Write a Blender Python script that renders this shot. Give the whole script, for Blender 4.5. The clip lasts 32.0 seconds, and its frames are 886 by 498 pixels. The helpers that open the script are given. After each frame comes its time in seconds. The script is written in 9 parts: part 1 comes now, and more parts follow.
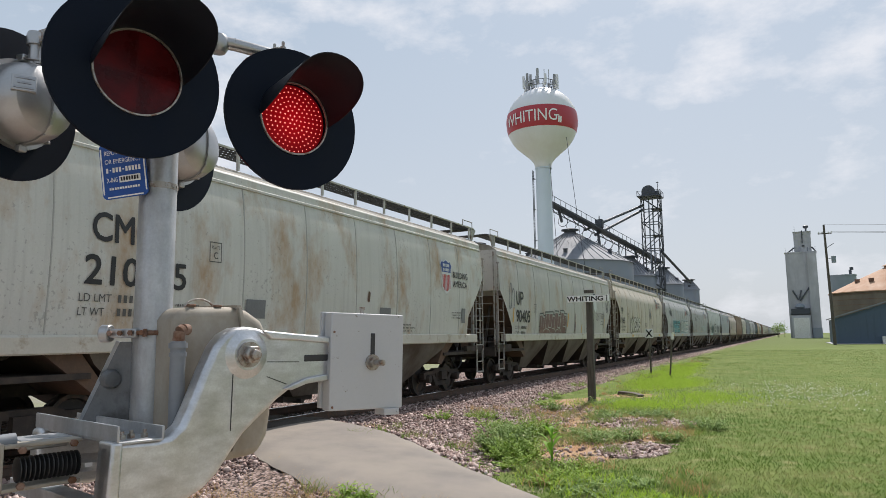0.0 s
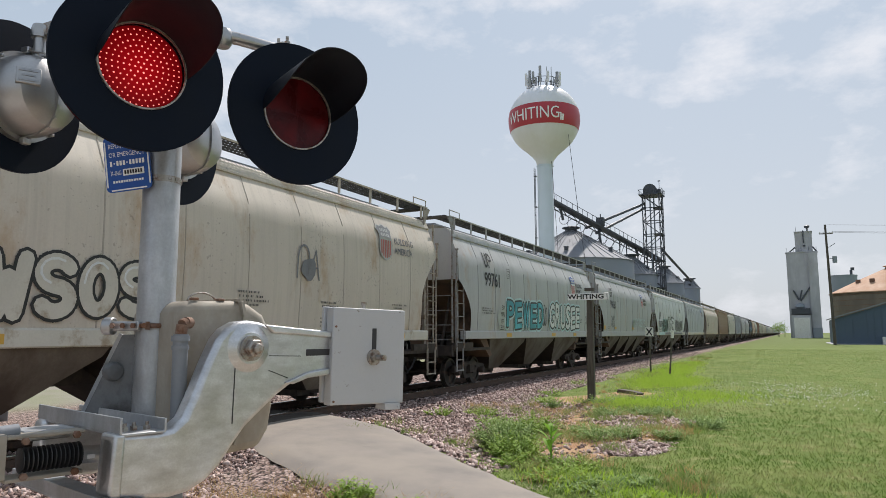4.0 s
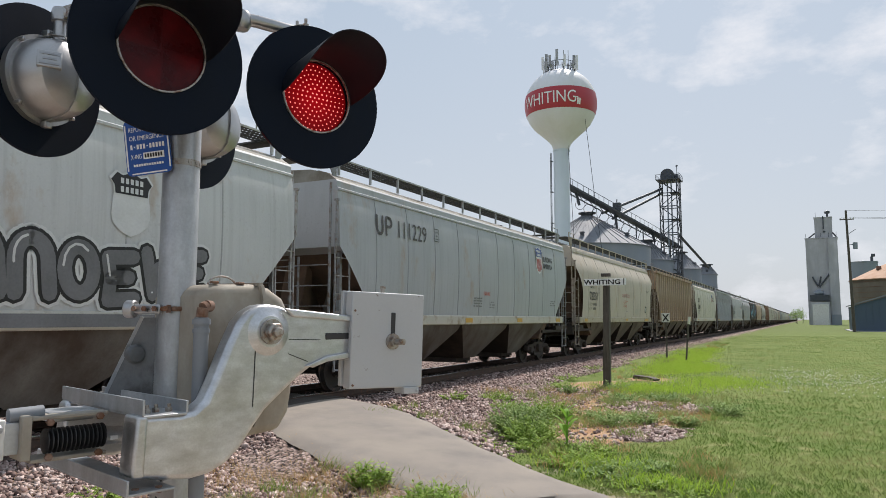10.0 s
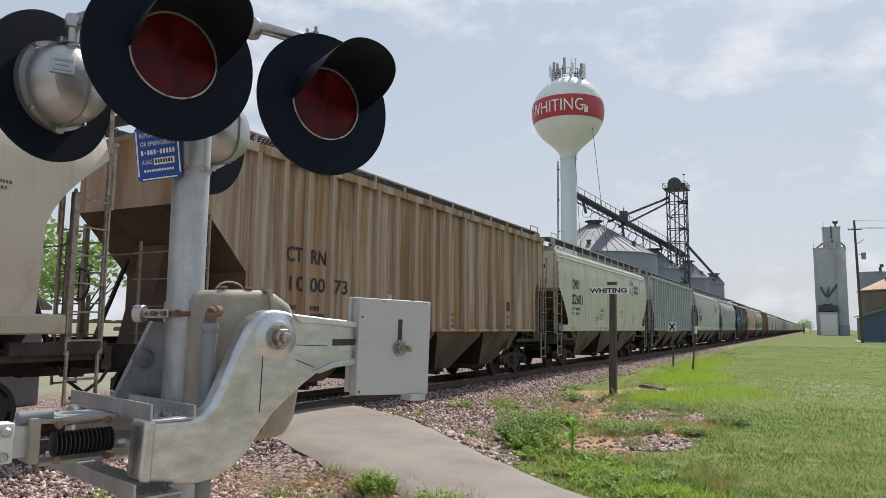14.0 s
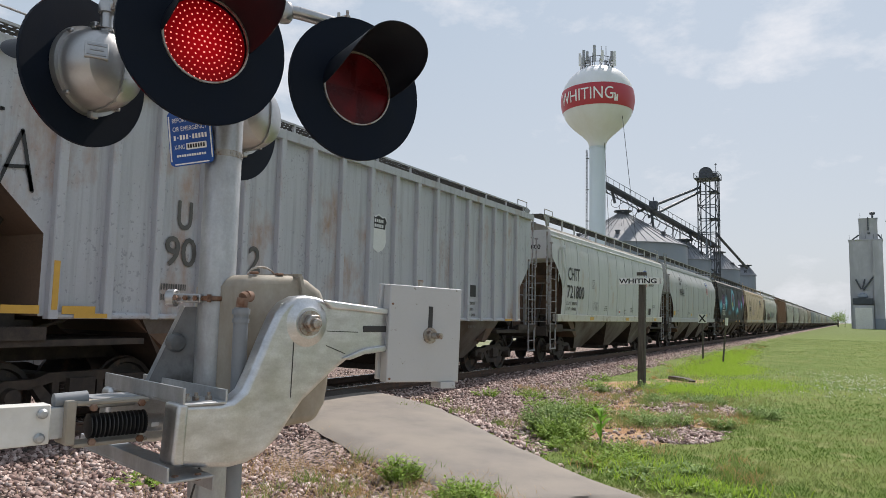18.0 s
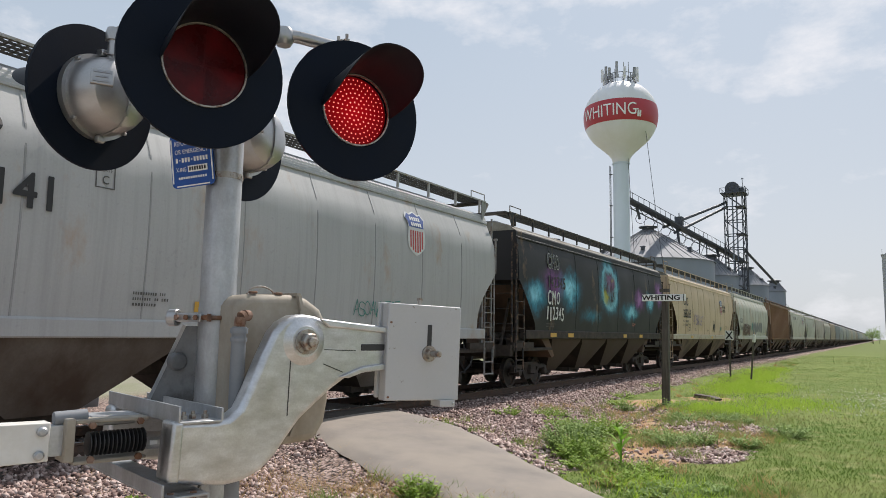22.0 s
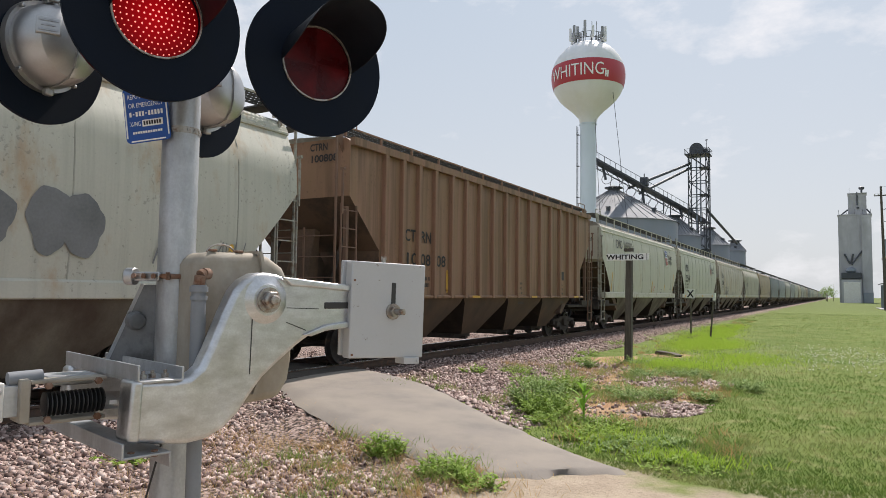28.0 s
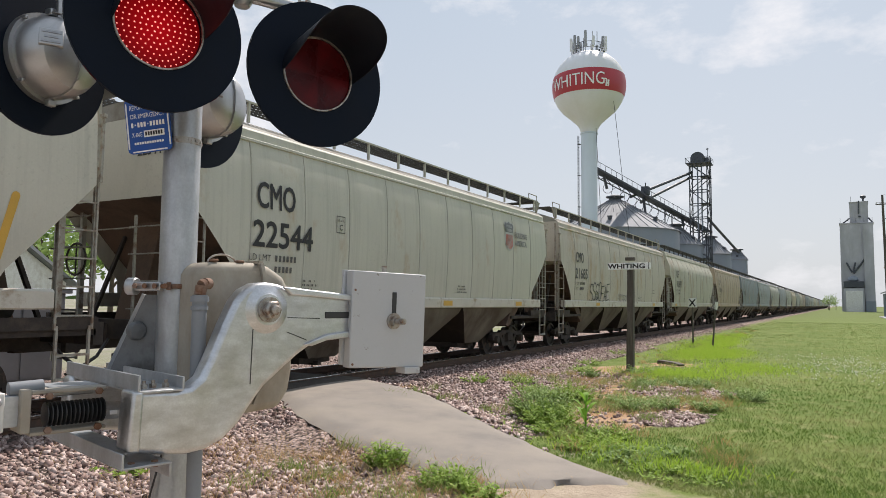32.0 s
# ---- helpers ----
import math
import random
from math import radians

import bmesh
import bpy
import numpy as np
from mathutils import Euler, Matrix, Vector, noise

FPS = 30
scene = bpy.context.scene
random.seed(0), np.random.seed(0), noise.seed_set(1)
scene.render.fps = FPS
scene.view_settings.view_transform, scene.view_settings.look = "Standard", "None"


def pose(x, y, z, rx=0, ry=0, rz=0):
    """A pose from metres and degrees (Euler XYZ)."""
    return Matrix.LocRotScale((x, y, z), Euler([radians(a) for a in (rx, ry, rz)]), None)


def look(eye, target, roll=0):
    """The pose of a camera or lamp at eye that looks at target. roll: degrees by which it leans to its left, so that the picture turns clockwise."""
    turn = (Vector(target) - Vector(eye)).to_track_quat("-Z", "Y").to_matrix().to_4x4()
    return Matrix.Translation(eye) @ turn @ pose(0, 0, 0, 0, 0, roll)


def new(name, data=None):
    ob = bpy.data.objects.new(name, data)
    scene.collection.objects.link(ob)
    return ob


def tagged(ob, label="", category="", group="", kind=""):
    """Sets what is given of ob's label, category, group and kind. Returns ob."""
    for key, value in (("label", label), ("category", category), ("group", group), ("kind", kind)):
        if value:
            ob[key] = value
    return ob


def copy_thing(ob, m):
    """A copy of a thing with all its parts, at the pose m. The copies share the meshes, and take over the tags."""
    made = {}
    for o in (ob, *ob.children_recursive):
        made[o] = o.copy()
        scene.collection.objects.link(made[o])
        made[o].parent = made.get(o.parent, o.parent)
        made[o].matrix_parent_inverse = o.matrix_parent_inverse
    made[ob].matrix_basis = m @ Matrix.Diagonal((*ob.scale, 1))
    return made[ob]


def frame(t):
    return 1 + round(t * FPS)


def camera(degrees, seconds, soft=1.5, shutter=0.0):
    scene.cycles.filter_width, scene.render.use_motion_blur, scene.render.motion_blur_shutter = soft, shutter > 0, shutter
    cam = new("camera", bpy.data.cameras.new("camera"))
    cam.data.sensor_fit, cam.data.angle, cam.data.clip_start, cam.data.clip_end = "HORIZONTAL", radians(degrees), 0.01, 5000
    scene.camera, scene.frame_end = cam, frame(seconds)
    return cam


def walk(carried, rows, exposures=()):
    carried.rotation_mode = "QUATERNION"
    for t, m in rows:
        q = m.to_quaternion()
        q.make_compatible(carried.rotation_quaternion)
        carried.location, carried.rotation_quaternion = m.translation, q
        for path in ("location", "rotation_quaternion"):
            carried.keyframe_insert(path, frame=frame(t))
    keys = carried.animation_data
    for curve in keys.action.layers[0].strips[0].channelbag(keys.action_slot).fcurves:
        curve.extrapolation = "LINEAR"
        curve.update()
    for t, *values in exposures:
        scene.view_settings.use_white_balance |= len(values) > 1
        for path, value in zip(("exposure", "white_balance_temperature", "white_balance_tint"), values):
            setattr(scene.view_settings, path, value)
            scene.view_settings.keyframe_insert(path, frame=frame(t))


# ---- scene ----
cam = camera(65.1, 32.0, 0.8)
PATH = [
    (0, (-0.039, 0.083, 1.603), (-0.913, 1.864, 1.855), -0.7),
    (0.5, (-0.045, 0.086, 1.601), (-0.913, 1.869, 1.858), -0.6),
    (1, (-0.052, 0.088, 1.598), (-0.917, 1.873, 1.858), -0.5),
    (1.5, (-0.047, 0.092, 1.599), (-0.913, 1.876, 1.858), -0.4),
    (2, (-0.039, 0.085, 1.601), (-0.906, 1.869, 1.861), -0.4),
    (2.5, (-0.031, 0.078, 1.601), (-0.901, 1.86, 1.861), -0.3),
    (3, (-0.029, 0.071, 1.601), (-0.901, 1.852, 1.858), -0.3),
    (3.5, (-0.036, 0.074, 1.6), (-0.909, 1.856, 1.85), -0.2),
    (5.5, (-0.045, 0.075, 1.597), (-0.936, 1.852, 1.819), -0.2),
    (6, (-0.047, 0.075, 1.6), (-0.941, 1.851, 1.817), -0.1),
    (6.5, (-0.049, 0.078, 1.598), (-0.947, 1.852, 1.814), -0.1),
    (7, (-0.049, 0.077, 1.598), (-0.951, 1.849, 1.812), -0.1),
    (7.5, (-0.049, 0.078, 1.597), (-0.956, 1.848, 1.808), -0.1),
    (8, (-0.055, 0.081, 1.598), (-0.968, 1.849, 1.805), -0.1),
    (8.5, (-0.06, 0.084, 1.598), (-0.977, 1.849, 1.802), -0.0),
    (9, (-0.063, 0.081, 1.596), (-0.983, 1.845, 1.798), -0.0),
    (9.5, (-0.068, 0.086, 1.598), (-0.988, 1.851, 1.797), 0.0),
    (10, (-0.063, 0.081, 1.597), (-0.981, 1.846, 1.797), 0.1),
    (10.5, (-0.061, 0.078, 1.597), (-0.98, 1.843, 1.799), 0.1),
    (11, (-0.058, 0.074, 1.597), (-0.978, 1.838, 1.802), 0.2),
    (11.5, (-0.064, 0.073, 1.597), (-0.986, 1.835, 1.804), 0.3),
    (12, (-0.069, 0.072, 1.598), (-0.994, 1.833, 1.809), 0.4),
    (12.5, (-0.069, 0.071, 1.597), (-0.995, 1.831, 1.813), 0.4),
    (13, (-0.063, 0.067, 1.599), (-0.991, 1.825, 1.819), 0.6),
    (13.5, (-0.063, 0.067, 1.597), (-0.993, 1.824, 1.82), 0.6),
    (14, (-0.064, 0.072, 1.597), (-0.997, 1.827, 1.817), 0.6),
    (14.5, (-0.066, 0.074, 1.598), (-1.003, 1.828, 1.81), 0.6),
    (16.5, (-0.093, 0.096, 1.596), (-1.059, 1.838, 1.768), 1.1),
    (17, (-0.097, 0.099, 1.59), (-1.072, 1.837, 1.764), 1.0),
    (17.5, (-0.101, 0.098, 1.594), (-1.089, 1.828, 1.772), 1.1),
    (18, (-0.097, 0.094, 1.59), (-1.099, 1.814, 1.778), 1.2),
    (18.5, (-0.085, 0.084, 1.596), (-1.1, 1.796, 1.795), 1.3),
    (19, (-0.072, 0.078, 1.6), (-1.09, 1.786, 1.81), 1.2),
    (19.5, (-0.032, 0.094, 1.599), (-1.051, 1.801, 1.82), 1.1),
    (20, (0.026, 0.113, 1.59), (-0.997, 1.815, 1.822), 1.1),
    (20.5, (0.022, 0.126, 1.592), (-1.012, 1.82, 1.833), 1.0),
    (21, (0.006, 0.134, 1.589), (-1.043, 1.819, 1.834), 1.1),
    (21.5, (0.004, 0.142, 1.591), (-1.055, 1.821, 1.835), 1.1),
    (22, (0.007, 0.135, 1.594), (-1.053, 1.814, 1.831), 1.0),
    (22.5, (0.012, 0.131, 1.594), (-1.043, 1.815, 1.821), 0.8),
    (23, (0.012, 0.136, 1.591), (-1.034, 1.826, 1.805), 0.7),
    (23.5, (0.01, 0.137, 1.589), (-1.028, 1.835, 1.787), 0.7),
    (24, (0.01, 0.138, 1.588), (-1.02, 1.842, 1.773), 0.6),
    (24.5, (0.014, 0.139, 1.586), (-1.009, 1.848, 1.763), 0.4),
    (25, (0.012, 0.135, 1.587), (-1.01, 1.846, 1.761), 0.2),
    (25.5, (0.012, 0.133, 1.589), (-1.009, 1.844, 1.757), 0.2),
    (27.5, (0.014, 0.161, 1.584), (-0.976, 1.895, 1.709), 0.7),
    (28, (0.011, 0.158, 1.584), (-0.973, 1.895, 1.709), 0.7),
    (28.5, (0.008, 0.16, 1.582), (-0.975, 1.897, 1.712), 0.7),
    (29, (0.011, 0.165, 1.582), (-0.974, 1.901, 1.716), 0.6),
    (29.5, (0.015, 0.164, 1.584), (-0.969, 1.899, 1.721), 0.6),
    (30, (0.016, 0.162, 1.586), (-0.97, 1.896, 1.728), 0.7),
    (30.5, (0.016, 0.156, 1.586), (-0.971, 1.89, 1.733), 0.7),
    (31, (0.014, 0.151, 1.587), (-0.975, 1.884, 1.738), 0.7),
    (31.5, (0.01, 0.155, 1.587), (-0.979, 1.887, 1.738), 0.7),
    (32, (0.017, 0.156, 1.584), (-0.97, 1.889, 1.736), 0.6),
]
walk(cam, [(t, look(eye, target, roll)) for t, eye, target, roll in PATH], ((0, 0.0, 6550, 13), (20, 0.0, 6600, 13), (25, 0.10, 6750, 14), (32, 0.10, 6750, 14)))

# world, sun and exposure
SUN_EL, SUN_AZ = 52.0, -5.0   # elevation; azimuth clockwise from +y
world = bpy.data.worlds.new("sky")
scene.world = world
world.use_nodes = True
wn, wl = world.node_tree.nodes, world.node_tree.links
bg = wn["Background"]
sky = wn.new("ShaderNodeTexSky")
sky.sky_type, sky.sun_disc = "NISHITA", False
sky.sun_elevation, sky.sun_rotation = radians(SUN_EL), radians(SUN_AZ)
sky.air_density, sky.dust_density, sky.ozone_density, sky.altitude = 1.0, 4.0, 2.5, 300
tc = wn.new("ShaderNodeTexCoord")
cm = wn.new("ShaderNodeMapping")
cm.inputs["Scale"].default_value = (1.0, 1.0, 1.9)
wl.new(tc.outputs["Generated"], cm.inputs["Vector"])
cn = wn.new("ShaderNodeTexNoise")
cn.inputs["Scale"].default_value, cn.inputs["Detail"].default_value, cn.inputs["Roughness"].default_value = 5.2, 12, 0.60
wl.new(cm.outputs["Vector"], cn.inputs["Vector"])
cr = wn.new("ShaderNodeValToRGB")
cr.color_ramp.elements[0].position, cr.color_ramp.elements[1].position = 0.515, 0.67
wl.new(cn.outputs["Fac"], cr.inputs["Fac"])
cmul = wn.new("ShaderNodeMath")
cmul.operation = "MULTIPLY"
cmul.inputs[1].default_value = 0.75
wl.new(cr.outputs["Color"], cmul.inputs[0])
mix = wn.new("ShaderNodeMix")
mix.data_type = "RGBA"
wl.new(cmul.outputs[0], mix.inputs[0])
haze = wn.new("ShaderNodeMix")
haze.data_type = "RGBA"
haze.inputs[0].default_value = 0.86
zs = wn.new("ShaderNodeSeparateXYZ")
wl.new(tc.outputs["Generated"], zs.inputs[0])
zr = wn.new("ShaderNodeMapRange")
zr.inputs["From Min"].default_value, zr.inputs["From Max"].default_value = 0.0, 0.42
wl.new(zs.outputs["Z"], zr.inputs["Value"])
air = wn.new("ShaderNodeMix")
air.data_type = "RGBA"
air.inputs[6].default_value, air.inputs[7].default_value = (6.35, 6.95, 7.4, 1), (4.75, 5.85, 6.95, 1)
wl.new(zr.outputs["Result"], air.inputs[0])
wl.new(air.outputs[2], haze.inputs[7])
wl.new(sky.outputs["Color"], haze.inputs[6])
wl.new(haze.outputs[2], mix.inputs[6])
mix.inputs[7].default_value = (8.3, 8.6, 9.0, 1)
wl.new(mix.outputs[2], bg.inputs["Color"])
bg.inputs["Strength"].default_value = 0.102
sun_data = bpy.data.lights.new("sun", "SUN")
sun_data.energy, sun_data.angle, sun_data.color = 5.0, radians(0.6), (1.0, 0.95, 0.88)
sun_ob = new("sun", sun_data)
_a, _e = radians(SUN_AZ), radians(SUN_EL)
sun_dir = Vector((math.sin(_a) * math.cos(_e), math.cos(_a) * math.cos(_e), math.sin(_e)))
sun_ob.matrix_world = look(sun_dir * 100, (0, 0, 0))


# ---- mesh building ----
class Build:
    """Collects vertices and faces of one mesh."""

    def __init__(self):
        self.v, self.f, self.m = [], [], []

    def add(self, vs, fs):
        n = len(self.v)
        self.v.extend([tuple(p) for p in vs])
        self.f.extend([tuple(i + n for i in q) for q in fs])
        return self

    def box(self, cx, cy, cz, sx, sy, sz, m=None):
        vs = [Vector((cx + sx * a / 2, cy + sy * b / 2, cz + sz * c / 2)) for c in (-1, 1) for b in (-1, 1) for a in (-1, 1)]
        if m is not None:
            vs = [m @ p for p in vs]
        return self.add(vs, [(0, 2, 3, 1), (4, 5, 7, 6), (0, 1, 5, 4), (2, 6, 7, 3), (0, 4, 6, 2), (1, 3, 7, 5)])

    def rod(self, a, b, r, n=8, r2=None, caps=True):
        a, b = Vector(a), Vector(b)
        q = (b - a).to_track_quat("Z", "Y").to_matrix()
        r2 = r if r2 is None else r2
        vs = []
        for p, rr in ((a, r), (b, r2)):
            vs += [p + q @ Vector((rr * math.cos(2 * math.pi * i / n), rr * math.sin(2 * math.pi * i / n), 0)) for i in range(n)]
        fs = [(i, (i + 1) % n, n + (i + 1) % n, n + i) for i in range(n)]
        if caps:
            fs += [tuple(range(n - 1, -1, -1)), tuple(range(n, 2 * n))]
        return self.add(vs, fs)

    def beam(self, a, b, w, h, up=(0, 0, 1)):
        """A bar of w by h from a to b."""
        a, b = Vector(a), Vector(b)
        d = (b - a).normalized()
        s = d.cross(Vector(up))
        if s.length < 1e-4:
            s = d.cross(Vector((1, 0, 0)))
        s.normalize()
        u = s.cross(d)
        vs = [p + s * (w / 2 * i) + u * (h / 2 * j) for p in (a, b) for i, j in ((-1, -1), (1, -1), (1, 1), (-1, 1))]
        return self.add(vs, [(3, 2, 1, 0), (4, 5, 6, 7), (0, 1, 5, 4), (1, 2, 6, 5), (2, 3, 7, 6), (3, 0, 4, 7)])

    def tube(self, pts, r, n=8):
        for a, b in zip(pts, pts[1:]):
            self.rod(a, b, r, n)
        return self

    def pipe(self, pts, r, n=8):
        """One continuous bent tube."""
        pts = [Vector(p) for p in pts]
        vs, fs = [], []
        for i, p in enumerate(pts):
            d = (pts[min(i + 1, len(pts) - 1)] - pts[max(i - 1, 0)]).normalized()
            q = d.to_track_quat("Z", "Y").to_matrix()
            vs += [p + q @ Vector((r * math.cos(2 * math.pi * j / n), r * math.sin(2 * math.pi * j / n), 0)) for j in range(n)]
        for i in range(len(pts) - 1):
            fs += [(i * n + j, i * n + (j + 1) % n, (i + 1) * n + (j + 1) % n, (i + 1) * n + j) for j in range(n)]
        fs += [tuple(range(n - 1, -1, -1)), tuple(range((len(pts) - 1) * n, len(pts) * n))]
        return self.add(vs, fs)

    def lathe(self, prof, n=32, m=None, close=True):
        """Turns (radius, height) pairs about z; m places it."""
        vs = [Vector((r * math.cos(2 * math.pi * i / n), r * math.sin(2 * math.pi * i / n), z)) for r, z in prof for i in range(n)]
        if m is not None:
            vs = [m @ p for p in vs]
        fs = [(k * n + i, k * n + (i + 1) % n, (k + 1) * n + (i + 1) % n, (k + 1) * n + i) for k in range(len(prof) - 1) for i in range(n)]
        if close:
            fs.append(tuple(range(n - 1, -1, -1)))
            fs.append(tuple((len(prof) - 1) * n + i for i in range(n)))
        return self.add(vs, fs)

    def prism(self, poly, lo, hi, axis="y", m=None):
        """Extrudes a polygon; its two coordinates fill the other two axes."""
        def at(p, k):
            a, b = p
            return Vector({"x": (k, a, b), "y": (a, k, b), "z": (a, b, k)}[axis])
        n = len(poly)
        vs = [at(p, lo) for p in poly] + [at(p, hi) for p in poly]
        if m is not None:
            vs = [m @ p for p in vs]
        fs = [(i, (i + 1) % n, n + (i + 1) % n, n + i) for i in range(n)] + [tuple(range(n - 1, -1, -1)), tuple(range(n, 2 * n))]
        return self.add(vs, fs)

    def mesh(self, name, smooth=False):
        me = bpy.data.meshes.new(name)
        me.from_pydata(self.v, [], self.f)
        bm = bmesh.new()
        bm.from_mesh(me)
        bmesh.ops.recalc_face_normals(bm, faces=bm.faces)
        bm.to_mesh(me)
        bm.free()
        if smooth:
            me.shade_smooth()
        return me


def smooth_by_angle(me, deg=35):
    me.shade_smooth()
    me.set_sharp_from_angle(angle=radians(deg))


def part(name, b, material, parent, label="", angle=30, bevel=0.0, seg=2):
    """One mesh object under a thing or a part."""
    me = b.mesh(name) if isinstance(b, Build) else b
    if angle:
        smooth_by_angle(me, angle)
    if not me.materials:
        me.materials.append(material)
    ob = new(name, me)
    ob.parent = parent
    if label:
        ob["label"] = label
    if bevel:
        mod = ob.modifiers.new("bevel", "BEVEL")
        mod.width, mod.segments, mod.limit_method = bevel, seg, "ANGLE"
    return ob


def shared(name, me, parent, m=None, label=""):
    """A piece on a shared mesh."""
    ob = new(name, me)
    ob.parent = parent
    if m is not None:
        ob.matrix_basis = m
    if label:
        ob["label"] = label
    return ob


def thing(name, label, category, m=None, group="", kind=""):
    ob = new(name)
    if m is not None:
        ob.matrix_basis = m
    return tagged(ob, label, category, group, kind)


def setting(name, b, material, label, category="", angle=30, kind="structure"):
    me = b.mesh(name) if isinstance(b, Build) else b
    if angle:
        smooth_by_angle(me, angle)
    if not me.materials:
        me.materials.append(material)
    return tagged(new(name, me), label, category, "", kind)


# ---- materials ----
def rgba(c):
    return (c[0], c[1], c[2], 1.0)


def surface(name, col, rough=0.6, metal=0.0, var=0.15, scale=2.0, grain=60.0, bump=0.15, second=None, amount=0.5, sscale=1.5,
            stretch=(1, 1, 1), sharp=0.15, dist=0.01, rvar=0.15, spec=0.5):
    """Paint, metal, wood or stone: base colour varied at two scales, a second colour in patches, and fine relief."""
    m = bpy.data.materials.new(name)
    m.use_nodes = True
    n, l = m.node_tree.nodes, m.node_tree.links
    p = n["Principled BSDF"]
    t = n.new("ShaderNodeTexCoord")
    big, fine = n.new("ShaderNodeTexNoise"), n.new("ShaderNodeTexNoise")
    big.inputs["Scale"].default_value, big.inputs["Detail"].default_value = scale, 5
    fine.inputs["Scale"].default_value, fine.inputs["Detail"].default_value = grain, 3
    for q in (big, fine):
        l.new(t.outputs["Object"], q.inputs["Vector"])
    add = n.new("ShaderNodeMath")
    add.operation = "MULTIPLY_ADD"
    add.inputs[1].default_value = 0.45
    l.new(fine.outputs["Fac"], add.inputs[0])
    l.new(big.outputs["Fac"], add.inputs[2])
    mr = n.new("ShaderNodeMapRange")
    mr.inputs["From Min"].default_value, mr.inputs["From Max"].default_value = 0.4, 1.05
    mr.inputs["To Min"].default_value, mr.inputs["To Max"].default_value = 1 - var, 1 + var
    l.new(add.outputs[0], mr.inputs["Value"])
    mul = n.new("ShaderNodeMix")
    mul.data_type, mul.blend_type = "RGBA", "MULTIPLY"
    mul.inputs[0].default_value = 1.0
    mul.inputs[6].default_value = rgba(col)
    l.new(mr.outputs["Result"], mul.inputs[7])
    out = mul.outputs[2]
    if second is not None:
        mp = n.new("ShaderNodeMapping")
        mp.inputs["Scale"].default_value = stretch
        l.new(t.outputs["Object"], mp.inputs["Vector"])
        sn = n.new("ShaderNodeTexNoise")
        sn.inputs["Scale"].default_value, sn.inputs["Detail"].default_value, sn.inputs["Roughness"].default_value = sscale, 8, 0.65
        l.new(mp.outputs["Vector"], sn.inputs["Vector"])
        ramp = n.new("ShaderNodeMapRange")
        c = 0.72 - 0.35 * amount
        ramp.inputs["From Min"].default_value, ramp.inputs["From Max"].default_value = c - sharp / 2, c + sharp / 2
        l.new(sn.outputs["Fac"], ramp.inputs["Value"])
        mx = n.new("ShaderNodeMix")
        mx.data_type = "RGBA"
        l.new(ramp.outputs["Result"], mx.inputs[0])
        l.new(out, mx.inputs[6])
        mx.inputs[7].default_value = rgba(second)
        out = mx.outputs[2]
    l.new(out, p.inputs["Base Color"])
    rr = n.new("ShaderNodeMapRange")
    rr.inputs["To Min"].default_value, rr.inputs["To Max"].default_value = max(0.03, rough - rvar), min(1, rough + rvar)
    l.new(big.outputs["Fac"], rr.inputs["Value"])
    l.new(rr.outputs["Result"], p.inputs["Roughness"])
    p.inputs["Metallic"].default_value = metal
    p.inputs["Specular IOR Level"].default_value = spec
    if bump:
        bp = n.new("ShaderNodeBump")
        bp.inputs["Strength"].default_value, bp.inputs["Distance"].default_value = bump, dist
        l.new(add.outputs[0], bp.inputs["Height"])
        l.new(bp.outputs["Normal"], p.inputs["Normal"])
    return m


def glow(name, col, strength):
    m = bpy.data.materials.new(name)
    m.use_nodes = True
    p = m.node_tree.nodes["Principled BSDF"]
    p.inputs["Base Color"].default_value = rgba([c * 0.15 for c in col])
    p.inputs["Specular IOR Level"].default_value, p.inputs["Roughness"].default_value = 0.12, 0.6
    p.inputs["Emission Color"].default_value = rgba(col)
    p.inputs["Emission Strength"].default_value = strength
    return m


def lens_glow(name, col, centre, edge, radius):
    """A lit lens, brightest in its middle."""
    m = glow(name, col, centre)
    n, l = m.node_tree.nodes, m.node_tree.links
    t, d, f = n.new("ShaderNodeTexCoord"), n.new("ShaderNodeVectorMath"), n.new("ShaderNodeMapRange")
    d.operation = "LENGTH"
    l.new(t.outputs["Object"], d.inputs[0])
    f.inputs["From Max"].default_value, f.inputs["To Min"].default_value, f.inputs["To Max"].default_value = radius, centre, edge
    l.new(d.outputs["Value"], f.inputs["Value"])
    l.new(f.outputs["Result"], n["Principled BSDF"].inputs["Emission Strength"])
    return m


gusset_grey = surface("dull_gusset_steel", (0.14, 0.145, 0.15), 0.6, 0.3, 0.2, 9, 90, 0.12, (0.08, 0.08, 0.08), 0.4, 6)
galv = surface("galvanised_steel", (0.46, 0.475, 0.495), 0.45, 0.7, 0.22, 9, 90, 0.15, (0.26, 0.26, 0.26), 0.42, 5, (1, 1, 0.4), 0.3)
cast_alu = surface("cast_aluminium", (0.66, 0.675, 0.70), 0.36, 0.9, 0.26, 9, 140, 0.35, (0.36, 0.355, 0.35), 0.52, 9.0, (1, 1, 2.2), 0.55, 0.004)
dome_alu = surface("dull_aluminium", (0.46, 0.465, 0.48), 0.36, 0.85, 0.14, 5, 120, 0.15, (0.33, 0.32, 0.30), 0.5, 3, (1, 1, 1), 0.5, 0.004)
grey_plate = surface("grey_painted_plate", (0.44, 0.45, 0.46), 0.55, 0.1, 0.05, 5, 150, 0.1, (0.2, 0.17, 0.14), 0.12, 30, (1, 1, 1), 0.06, 0.002)
